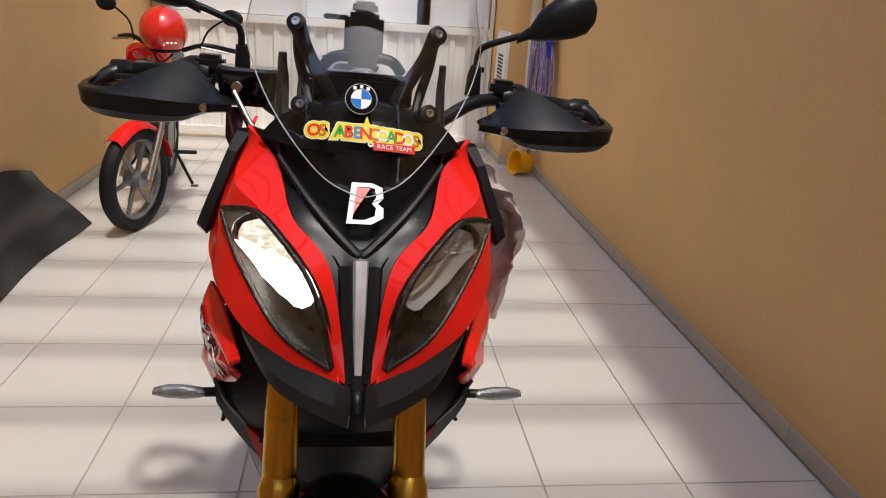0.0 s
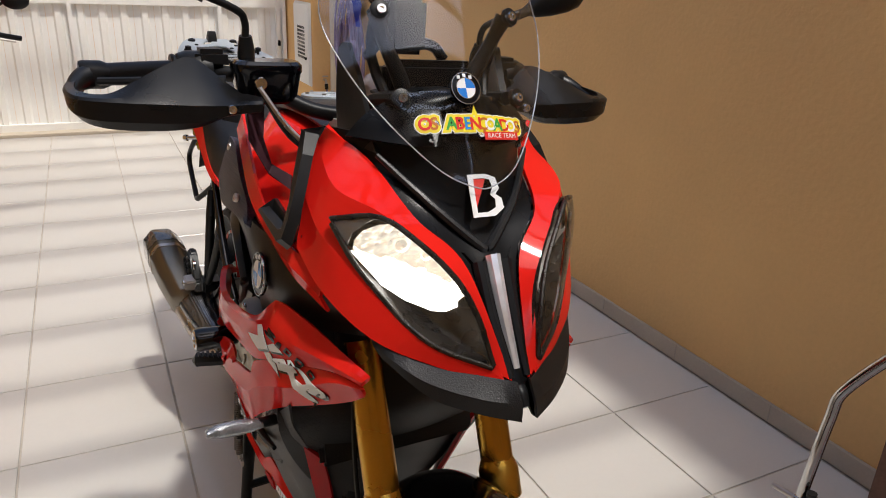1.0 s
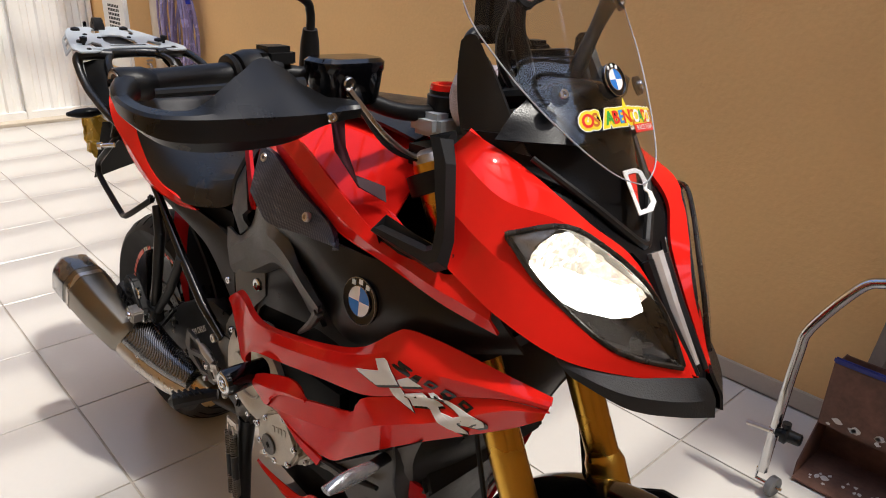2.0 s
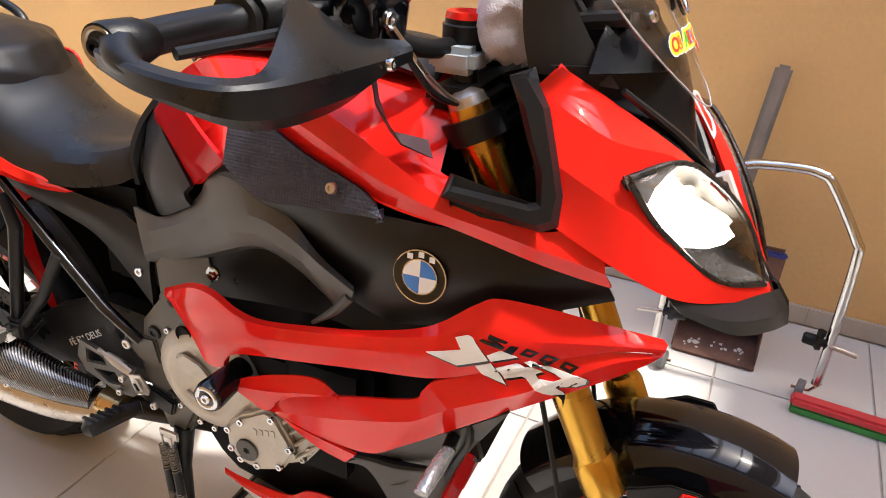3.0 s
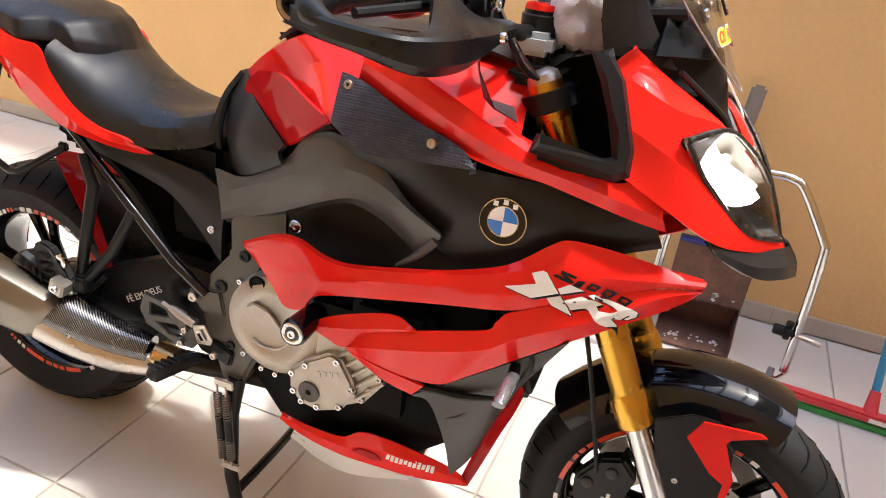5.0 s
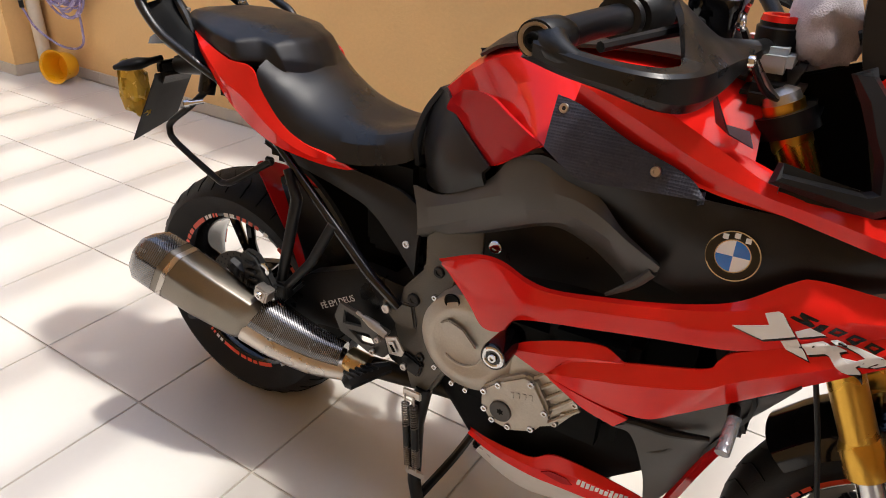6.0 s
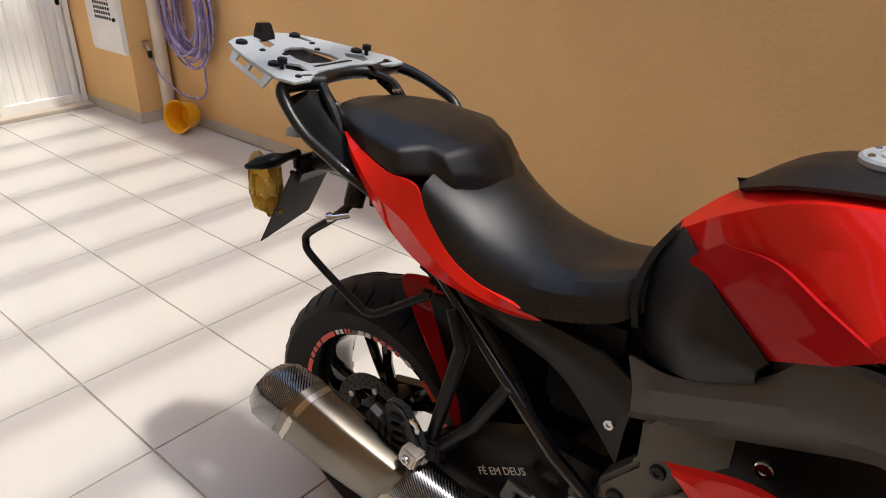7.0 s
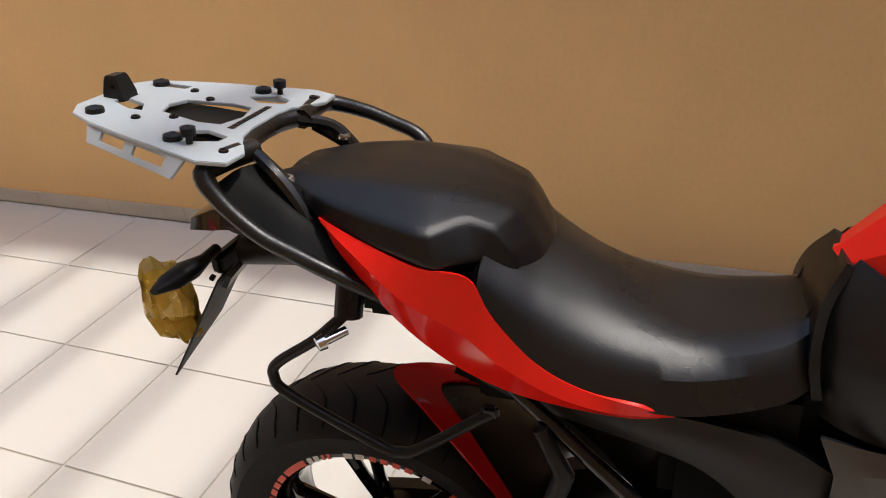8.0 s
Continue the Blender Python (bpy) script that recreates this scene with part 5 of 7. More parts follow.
part("cover_rim", tube([(-0.171, 0.792 + 0.05 * math.cos(radians(a)), 0.560 + 0.05 * math.sin(radians(a))) for a in range(190, 312, 8)], 0.003, 6), ALLOY, eng)
part("sight_glass", lathe([(0, 0), (0, 0.015), (0.004, 0.017), (0.006, 0.015), (0.003, 0.012), (0.003, 0)], (-0.166, 0.816, 0.639), (-1, 0, 0), 20), DARK, eng)
part("oil_plug", lathe([(0, 0), (0, 0.022), (0.003, 0.022), (0.004, 0.020), (0.0035, 0.018), (0.0035, 0)], (-0.188, 0.690, 0.457), (-1, 0, 0), 32), GREY, eng, "grey round plug with a star socket")
star = [((0.0075 if k % 2 else 0.0045) * math.cos(k * math.pi / 6), (0.0075 if k % 2 else 0.0045) * math.sin(k * math.pi / 6)) for k in range(12)]
part("star_socket", plate(star, 0.001, flank(-0.1920) @ Matrix.Translation((0.690, 0.457, 0))), DARK, eng)
for y, z in ((0.728, 0.486), (0.724, 0.448), (0.706, 0.430), (0.673, 0.428), (0.628, 0.444), (0.606, 0.490), (0.637, 0.540), (0.700, 0.512)):
    bolt("cover_screw", (-0.188, y, z), (-1, 0, 0), 0.007, eng)
for a in (45, 268, 285, 310, 225, 100):
    bolt("cover_screw", (-0.164, 0.782 + 0.106 * math.cos(radians(a)), 0.556 + 0.106 * math.sin(radians(a))), (-1, 0, 0), 0.006, eng)
for k in range(4):
    part("cover_mark", box((-0.1885, 0.635 + k * 0.012, 0.512 - k * 0.003), (0.0015, 0.007, 0.012), 0.0003), ALLOY, eng)
for s in (-1, 1):
    bob = part("crash_bobbin", lathe([(0, 0), (0, 0.020), (0.075, 0.025), (0.083, 0.022), (0.083, 0.0)], (s * 0.203, 0.672, 0.642), (s, 0, 0), 28), GLOSS, bike, "black crash bobbin")
    part("bobbin_ring", lathe([(0, 0.013), (0.002, 0.015), (0.002, 0.018), (0, 0.020)], (s * 0.286, 0.672, 0.642), (s, 0, 0), 24), CHROME, bob)
    bolt("bobbin_bolt", (s * 0.287, 0.672, 0.642), (s, 0, 0), 0.008, bob)
for k in range(4):
    x = -0.09 + 0.06 * k
    part("header_pipe", tube([(x, 0.47, 0.56), (x, 0.425, 0.50), (x * 0.75, 0.445, 0.385), (x * 0.6, 0.55, 0.315), (x * 0.4 - 0.02, 0.72, 0.28)], 0.019, 12, 24), DARK_STEEL, bike, "dark brown header pipe")
part("collector_pipe", tube([(-0.02, 0.70, 0.305), (-0.04, 0.86, 0.330), (-0.09, 1.00, 0.352), (-0.125, 1.10, 0.365)], 0.023, 16, 20), DARK_STEEL, bike, "dark brown collector pipe")
belly = smooth(loft([[(-0.176, 0.755, 0.379), (-0.172, 0.722, 0.366), (-0.167, 0.675, 0.357), (-0.163, 0.627, 0.356), (-0.159, 0.592, 0.378), (-0.154, 0.539, 0.378), (-0.134, 0.460, 0.352), (-0.112, 0.402, 0.320), (-0.104, 0.383, 0.294)],
              [(-0.181, 0.752, 0.376), (-0.178, 0.720, 0.359), (-0.173, 0.674, 0.346), (-0.168, 0.621, 0.338), (-0.164, 0.582, 0.349), (-0.158, 0.518, 0.351), (-0.136, 0.450, 0.327), (-0.117, 0.401, 0.309), (-0.109, 0.381, 0.296)],
              [(-0.165, 0.766, 0.349), (-0.161, 0.734, 0.329), (-0.157, 0.687, 0.312), (-0.151, 0.628, 0.299), (-0.146, 0.584, 0.296), (-0.139, 0.507, 0.294), (-0.117, 0.447, 0.283), (-0.101, 0.407, 0.278), (-0.093, 0.386, 0.276)]], 0.004, (-1, 0, 0), 48, sharp=True), 18)
bp = pair("belly_pan", belly, RED, bike, "red belly pan with worn lettering")
# the slot's shadow is put in as a darker red patch
part("belly_slot", spread([(-0.168, 0.604, 0.336), (-0.167, 0.587, 0.344), (-0.163, 0.555, 0.341), (-0.162, 0.543, 0.331), (-0.164, 0.562, 0.327)], (-1, -0.1, 0.1), 0.003), RED_DARK, bp[0], "shadowed slot")
pair("belly_keel", loft([[(-0.160, 0.736, 0.328), (-0.152, 0.661, 0.306), (-0.144, 0.585, 0.295), (-0.131, 0.488, 0.291)], [(-0.135, 0.755, 0.292), (-0.135, 0.675, 0.264), (-0.135, 0.611, 0.260), (-0.135, 0.486, 0.292)], [(-0.105, 0.770, 0.260), (-0.105, 0.690, 0.221), (-0.105, 0.610, 0.220), (-0.105, 0.505, 0.256)], [(0.000, 0.770, 0.248), (0.000, 0.690, 0.209), (0.000, 0.610, 0.208), (0.000, 0.505, 0.244)]], 0.004, (0, 0, -1), 20, 12), mat("white_keel", (0.62, 0.60, 0.58), 0.35, 0, 0.08), bike, "pale belly pan underside")
# shade on the red chin is painted in with the darker red
pair("chin_strip", loft([[(-0.178, 0.303, 0.603), (-0.162, 0.322, 0.541), (-0.143, 0.346, 0.466), (-0.120, 0.372, 0.376), (-0.100, 0.393, 0.297)], [(-0.143, 0.300, 0.565), (-0.127, 0.315, 0.504), (-0.110, 0.336, 0.436), (-0.087, 0.361, 0.348), (-0.075, 0.388, 0.260)]], 0.008, (-0.7, -0.7, 0), 24, 4), RED_DARK, bike, "red chin strip coloured darker for its shade")

# frame spar and pivot plate
pair("pivot_plate", side_plate([(0.775, 0.80), (0.87, 0.775), (0.905, 0.735), (0.905, 0.66), (0.955, 0.60), (0.975, 0.50), (0.955, 0.44), (0.93, 0.36), (0.885, 0.36), (0.845, 0.44), (0.815, 0.50), (0.84, 0.62), (0.82, 0.68), (0.775, 0.72)], -0.128, 0.05, 0.008), FRAME, bike, "cast grey frame plate")
for y, z, r in ((0.925, 0.585, 0.014), (0.905, 0.455, 0.010), (0.87, 0.665, 0.012)):
    bolt("pivot_bolt", (-0.130, y, z), (-1, 0, 0), r, bike, BLACK)
sub = loft([[(-0.108, 0.910, 0.760), (-0.106, 0.975, 0.795), (-0.108, 1.06, 0.812), (-0.110, 1.15, 0.820), (-0.105, 1.30, 0.845), (-0.095, 1.42, 0.905)], [(-0.112, 0.930, 0.715), (-0.112, 0.99, 0.755), (-0.112, 1.06, 0.780), (-0.112, 1.14, 0.792), (-0.105, 1.29, 0.825), (-0.095, 1.41, 0.885)], [(-0.108, 0.940, 0.625), (-0.108, 0.995, 0.690), (-0.108, 1.05, 0.740), (-0.108, 1.12, 0.765), (-0.105, 1.28, 0.805), (-0.095, 1.40, 0.870)]], 0.012, (-1, 0, 0), 26, 12)
pair("subframe_cover", sub, COVER, bike, "charcoal subframe cover")
for s in (-1, 1):
    bolt("subframe_bolt", (s * 0.112, 0.957, 0.692), (s, 0, 0), 0.009, bike)
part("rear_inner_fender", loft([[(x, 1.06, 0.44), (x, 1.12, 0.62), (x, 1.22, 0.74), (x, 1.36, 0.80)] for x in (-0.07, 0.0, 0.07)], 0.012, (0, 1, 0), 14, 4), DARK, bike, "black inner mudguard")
# added near-black boxes put the shade under the seat into colour
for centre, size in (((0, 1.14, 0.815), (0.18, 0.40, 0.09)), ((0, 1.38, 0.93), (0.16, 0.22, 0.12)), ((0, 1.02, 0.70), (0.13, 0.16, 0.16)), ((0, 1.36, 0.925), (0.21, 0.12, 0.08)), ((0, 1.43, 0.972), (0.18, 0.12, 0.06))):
    part("under_seat_fill", box(centre, size, 0.02), DARK, bike)

# seats
def seat_skin(rows, crisp=17):
    """A seat from half rows, mirrored across the middle, creased along the rows."""
    full = rows[::-1] + [[(-x, y, z) for x, y, z in r] for r in rows[1:]]
    return smooth(loft(full, 0.015, (0, 0, 1), 48, sharp=True), crisp)


top = [(0, 0.925, 0.925), (0, 0.955, 0.926), (0, 0.99, 0.908), (0, 1.06, 0.893), (0, 1.13, 0.912), (0, 1.19, 0.944), (0, 1.240, 0.972), (0, 1.270, 0.978), (0, 1.30, 0.970)]
bead = [(-0.051, 0.930, 0.908), (-0.069, 0.955, 0.903), (-0.093, 0.99, 0.886), (-0.112, 1.06, 0.872), (-0.124, 1.13, 0.874), (-0.129, 1.19, 0.889), (-0.129, 1.240, 0.920), (-0.126, 1.272, 0.952), (-0.124, 1.304, 0.986)]
hem = [(-0.066, 0.938, 0.875), (-0.084, 0.952, 0.866), (-0.104, 0.985, 0.848), (-0.124, 1.06, 0.834), (-0.134, 1.12, 0.836), (-0.139, 1.184, 0.854), (-0.140, 1.236, 0.882), (-0.139, 1.276, 0.926), (-0.138, 1.304, 0.966)]
part("rider_seat", seat_skin([top, between(top, bead, 0.35, 0.010), between(top, bead, 0.62, 0.016), between(top, bead, 0.84, 0.013), bead, between(bead, hem, 0.5, 0.003), hem], 26), SEAT, bike, "black vinyl rider seat with a moulded edge")
p_top = [(0, 1.236, 0.948), (0, 1.244, 0.978), (0, 1.270, 1.026), (0, 1.335, 1.049), (0, 1.38, 1.058), (0, 1.44, 1.064), (0, 1.51, 1.064), (0, 1.575, 1.055)]
p_mid = [(-0.046, 1.246, 0.960), (-0.046, 1.254, 0.990), (-0.048, 1.280, 1.028), (-0.056, 1.336, 1.047), (-0.070, 1.38, 1.056), (-0.072, 1.44, 1.062), (-0.060, 1.51, 1.061), (-0.040, 1.572, 1.053)]
p_fold = [(-0.088, 1.268, 0.976), (-0.090, 1.276, 0.998), (-0.091, 1.294, 1.022), (-0.094, 1.324, 1.034), (-0.138, 1.360, 1.030), (-0.126, 1.43, 1.040), (-0.099, 1.50, 1.047), (-0.054, 1.568, 1.049)]
p_hem = [(-0.090, 1.270, 0.966), (-0.096, 1.278, 0.980), (-0.104, 1.298, 0.990), (-0.118, 1.316, 0.994), (-0.146, 1.350, 0.994), (-0.131, 1.425, 1.008), (-0.106, 1.495, 1.024), (-0.060, 1.568, 1.040)]
p_rows = [p_top, p_mid, p_fold, p_hem, [(x * 0.93, y, z - 0.012) for x, y, z in p_hem]]
part("pillion_seat", folded_skin(p_rows[::-1] + [[(-x, y, z) for x, y, z in r] for r in p_rows[1:]], 0.015, (0, 0, 1), 90, 80), SEAT, bike, "black vinyl pillion seat with folded facets")
tail = loft([[(-0.106, 1.500, 1.026), (-0.128, 1.434, 1.010), (-0.143, 1.369, 0.993), (-0.140, 1.312, 0.984), (-0.139, 1.286, 0.937), (-0.141, 1.239, 0.886), (-0.140, 1.183, 0.857), (-0.135, 1.116, 0.841), (-0.104, 1.085, 0.812)],
             [(-0.108, 1.497, 1.021), (-0.137, 1.446, 0.998), (-0.153, 1.385, 0.955), (-0.153, 1.322, 0.922), (-0.148, 1.278, 0.882), (-0.147, 1.222, 0.851), (-0.143, 1.165, 0.835), (-0.130, 1.113, 0.827), (-0.104, 1.085, 0.811)],
             [(-0.106, 1.494, 1.016), (-0.124, 1.468, 0.990), (-0.131, 1.406, 0.916), (-0.131, 1.341, 0.863), (-0.130, 1.274, 0.833), (-0.128, 1.208, 0.821), (-0.124, 1.145, 0.815), (-0.114, 1.110, 0.812), (-0.102, 1.085, 0.810)]], 0.005, (-1, 0, 0), 44, sharp=True)
pair("tail_panel", smooth(tail, 16), RED, bike, "red tail panel")

# luggage rack
rk = [(-0.052, 1.864), (-0.080, 1.846), (-0.100, 1.80), (-0.118, 1.74), (-0.138, 1.66), (-0.148, 1.62), (-0.139, 1.585), (-0.104, 1.583), (-0.060, 1.612), (-0.03, 1.618)]
rk = rk + [(-x, y) for x, y in rk[::-1]]


def rect(cx, cy, w, h, sk=0.0):
    return [(cx - w / 2 + sk, cy - h / 2), (cx + w / 2 + sk, cy - h / 2), (cx + w / 2 - sk, cy + h / 2), (cx - w / 2 - sk, cy + h / 2)]


near = [(-0.075, 1.685), (-0.060, 1.662), (-0.070, 1.628), (-0.086, 1.630), (-0.098, 1.655)]
holes = [[(-0.036, 1.660), (0, 1.650), (0.036, 1.660), (0.040, 1.690), (0.026, 1.752), (0, 1.762), (-0.026, 1.752), (-0.040, 1.690)], near, [(-x, y) for x, y in near[::-1]], [(-0.034, 1.778), (-0.014, 1.790), (-0.002, 1.828), (-0.020, 1.832), (-0.036, 1.795)], [(0.066, 1.784), (0.078, 1.782), (0.076, 1.833), (0.060, 1.836)]]
tilt = Matrix.Translation((0, 1.606, 1.103)) @ Matrix.Rotation(radians(7.2), 4, "X") @ Matrix.Translation((0, -1.606, 0))
rack = part("luggage_rack", plate(rk, 0.005, tilt, 0.001, holes), RACK, bike, "silver powder-coated luggage rack plate")
fl = plate([(0, 0), (0.185, 0), (0.172, 0.027), (0.012, 0.030)], 0.004, None, 0.0008, [rect(0.060, 0.015, 0.055, 0.012), rect(0.128, 0.014, 0.045, 0.011)])
fx = Vector((0.050, 0.178, 0.023)).normalized()
fz = fx.cross(Vector((-0.55, 0.10, -0.80))).normalized()
fy = fz.cross(fx)
fl.transform(Matrix(((fx.x, fy.x, fz.x, -0.142), (fx.y, fy.y, fz.y, 1.634), (fx.z, fy.z, fz.z, 1.106), (0, 0, 0, 1))))
pair("rack_flange", fl, RACK, rack)
for x in (-1, 1):
    for y, d in ((1.823, 0.066), (1.680, 0.103)):
        p = tilt @ Vector((x * d, y, 0.0))
        part("rubber_stop", lathe([(0, 0), (0, 0.012), (0.006, 0.011), (0.008, 0.005), (0.004, 0)], p, (0, -0.12, 1), 16), BLACK, rack)
    p = tilt @ Vector((x * 0.106, 1.655, 0.0))
    part("rack_knob", lathe([(0, 0.004), (0.010, 0.004), (0.010, 0.009), (0.020, 0.009), (0.021, 0.004), (0.018, 0)], p, (0, -0.12, 1), 16), BLACK, rack)
    for y, d in ((1.725, 0.040), (1.765, 0.062), (1.606, 0.111)):
        bolt("rack_bolt", tilt @ Vector((x * d, y, 0.0)), (0, -0.12, 1), 0.006, rack, BLACK)
part("latch_block", rings([[(x * w, 1.836 + y * d, z) for x, y in ((-1, -1), (1, -1), (1, 1), (-1, 1))] for w, d, z in ((0.014, 0.016, 1.128), (0.014, 0.016, 1.138), (0.012, 0.010, 1.158), (0.010, 0.008, 1.162))]), BLACK, rack, "black case latch block")
part("latch_slot", box((-0.009, 1.834, 1.148), (0.010, 0.010, 0.009), 0.002), DARK, rack)
for k in range(9):
    p = tilt @ Vector((-0.040 + k * 0.0105, 1.640, 0.0008))
    part("rack_mark", box(p, (0.008, 0.009, 0.001), 0), BLACK, rack, "maker's lettering as dark bars")
# grab rails and tail
part("grab_rail", tube([(-0.060, 1.600, 1.088), (-0.105, 1.612, 1.090), (-0.134, 1.622, 1.082), (-0.142, 1.600, 1.052), (-0.143, 1.558, 1.015), (-0.141, 1.51, 0.990), (-0.138, 1.475, 0.972), (-0.122, 1.42, 0.935)], [0.014, 0.014, 0.013, 0.0105, 0.010, 0.010, 0.010, 0.008], 10, 44), RAIL, bike, "black cast grab rail")
part("grab_rail", tube([(0.060, 1.600, 1.088), (0.105, 1.605, 1.090), (0.140, 1.595, 1.088), (0.150, 1.545, 1.074), (0.152, 1.505, 1.058), (0.150, 1.468, 1.042), (0.142, 1.445, 1.015), (0.125, 1.42, 0.96)], [0.014, 0.014, 0.012, 0.0105, 0.010, 0.010, 0.010, 0.008], 10, 44), RAIL, bike, "black cast grab rail")
for sd in (-1, 1):
    part("rail_strut", tube([(sd * 0.060, 1.606, 1.088), (sd * 0.082, 1.568, 1.074), (sd * 0.086, 1.545, 1.050), (sd * 0.092, 1.520, 1.012), (sd * 0.100, 1.505, 0.975)], [0.009, 0.009, 0.010, 0.007, 0.006], 8, 20), RAIL, bike)
    bolt("rail_bolt", (sd * 0.080, 1.549, 1.061), (0, -0.1, 1), 0.009, bike, STEEL)
part("rail_bridge", tube([(-0.075, 1.606, 1.088), (-0.03, 1.622, 1.090), (0.03, 1.622, 1.090), (0.075, 1.606, 1.088)], 0.013, 10, 16), RAIL, bike)
pair("tail_side_cover", loft([[(-0.128, 1.612, 1.070), (-0.134, 1.565, 1.018), (-0.134, 1.50, 0.984), (-0.120, 1.42, 0.940)], [(-0.100, 1.600, 1.078), (-0.104, 1.560, 1.045), (-0.106, 1.51, 1.010), (-0.112, 1.43, 0.965)], [(-0.070, 1.59, 1.075), (-0.080, 1.555, 1.050), (-0.088, 1.52, 1.020), (-0.095, 1.44, 0.985)]], 0.005, (-0.5, 0, 1), 16, 8), DARK, bike, "black side panel under the grab rail")
part("rack_support", box((0, 1.72, 1.098), (0.10, 0.20, 0.016), 0.005, pose(0, 0, 0, 7.2)), BLACK, bike)
part("tail_cover", rings([[(x * w, y, zc + h * z) for x, z in ((-1, -0.3), (-0.8, 0.7), (0, 1), (0.8, 0.7), (1, -0.3), (0.6, -1), (-0.6, -1))] for y, zc, w, h in ((1.40, 0.965, 0.085, 0.05), (1.50, 0.985, 0.085, 0.055), (1.60, 0.99, 0.07, 0.05), (1.68, 0.985, 0.055, 0.03))]), BLACK, bike)
part("tail_lamp", rings([[(x * w, y, zc + h * z) for x, z in ((-1, -0.5), (-0.8, 0.7), (0, 1), (0.8, 0.7), (1, -0.5), (0, -1))] for y, zc, w, h in ((1.64, 0.985, 0.055, 0.022), (1.70, 0.975, 0.05, 0.022), (1.745, 0.962, 0.038, 0.012))]), GLOSS, bike, "smoked tail lamp")
part("plate_holder", join(tube([(0, 1.50, 0.93), (0, 1.60, 0.925), (0, 1.69, 0.91)], [0.03, 0.028, 0.022], 10, 10), box((0, 1.712, 0.905), (0.09, 0.02, 0.03), 0.006)), BLACK, bike)
plate_corners = [(-0.070, 1.705, 0.905), (0.075, 1.715, 0.880), (0.080, 1.815, 0.735), (-0.066, 1.835, 0.720)]
num = part("number_plate", spread(plate_corners, (-0.15, 0.82, 0.55), 0.003), mat("plate_back_grey", (0.016, 0.016, 0.016), 0.6, 0.0, Specular_IOR_Level=0.2), bike, "grey number plate without legible characters")
part("plate_bracket", spread([(-0.050, 1.702, 0.900), (0.055, 1.710, 0.878), (0.056, 1.724, 0.860), (-0.048, 1.718, 0.880)], (-0.15, 0.82, 0.55), 0.008), BLACK, num)
for y, z in ((1.722, 0.886), (1.724, 0.880)):
    bolt("plate_screw", (-0.045 if z > 0.883 else 0.045, y, z), (-0.15, 0.82, 0.55), 0.005, num, BLACK)
for s in (-1, 1):
    part("rear_indicator", rings([[(s * x, 1.715 + 0.02 * dy + w * math.cos(a), 0.925 + h * math.sin(a) + (x - 0.03) * -0.05) for a in [2 * math.pi * k / 12 for k in range(12)]] for x, dy, w, h in ((0.03, 0, 0.008, 0.008), (0.06, 0, 0.010, 0.008), (0.09, 0.3, 0.020, 0.014), (0.12, 0.6, 0.018, 0.012), (0.145, 0.9, 0.006, 0.005))]), BLACK, bike, "black leaf-shaped turn indicator")
bag = ball((0, 0, 0), (1, 1, 1), 26)
for v in bag.verts:
    boxy = v.co / max(abs(v.co.x), abs(v.co.y), abs(v.co.z), 0.05)
    p = v.co.lerp(boxy, 0.45)
    v.co = Vector((-0.050 + p.x * 0.026, 1.802 + p.y * 0.040 + p.z * 0.010, 0.845 + p.z * 0.062))
    v.co += Vector((1, 1, 1)) * (0.026 * abs(noise.noise(v.co * 42)) - 0.008) + Vector((0.01, 0.03, -0.02)) * noise.noise(v.co * 20)
smooth(bag, 9)
part("yellow_bag", bag, YELLOW_FILM, bike, "crumpled yellow plastic wrapped round the lamp")

# frames, pegs, exhaust
loop = tube([(-0.115, 1.475, 0.905), (-0.125, 1.52, 0.865), (-0.128, 1.580, 0.822), (-0.130, 1.590, 0.800), (-0.132, 1.570, 0.775), (-0.140, 1.445, 0.722), (-0.142, 1.415, 0.718), (-0.140, 1.385, 0.730), (-0.118, 1.30, 0.785)], 0.0075, 10, 50)
pair("pannier_loop", loop, BLACK, bike, "black bent steel pannier loop")
pair("loop_clamp", tube([(-0.10, 1.47, 0.955), (-0.115, 1.475, 0.90)], 0.018, 12), BLACK, bike)
pair("loop_foot", box((-0.118, 1.30, 0.788), (0.012, 0.022, 0.018), 0.004), BLACK, bike)
pair("loop_bolt", lathe([(0, 0), (0, 0.006), (0.030, 0.006), (0.030, 0.010), (0.040, 0.009), (0.042, 0)], (-0.125, 1.475, 0.885), (-0.75, 0.6, -0.1), 14), CHROME, bike)
pair("frame_strut", tube([(-0.120, 1.275, 0.835), (-0.135, 1.12, 0.700), (-0.140, 1.025, 0.615), (-0.135, 0.955, 0.560)], [0.009, 0.011, 0.012, 0.010], 10), GLOSS, bike, "black tubular strut")
pair("peg_bracket", join(tube([(-0.135, 1.235, 0.790), (-0.145, 1.205, 0.735), (-0.150, 1.26, 0.52)], [0.010, 0.013, 0.012], 10), tube([(-0.140, 1.115, 0.700), (-0.150, 1.17, 0.60), (-0.155, 1.25, 0.51)], [0.012, 0.011, 0.010], 10), box((-0.155, 1.255, 0.512), (0.03, 0.05, 0.04), 0.006)), BLACK, bike, "black pillion peg bracket")
pair("pillion_peg", join(tube([(-0.168, 1.285, 0.500), (-0.176, 1.325, 0.522), (-0.180, 1.375, 0.552)], [0.014, 0.020, 0.016], 8), *[box((-0.196, 1.315 + k * 0.016, 0.524 + k * 0.008), (0.006, 0.009, 0.022), 0.002) for k in range(4)]), BLACK, bike, "folded rubber pillion peg")
pair("peg_hinge", box((-0.175, 1.262, 0.505), (0.03, 0.03, 0.025), 0.004), CHROME, bike)
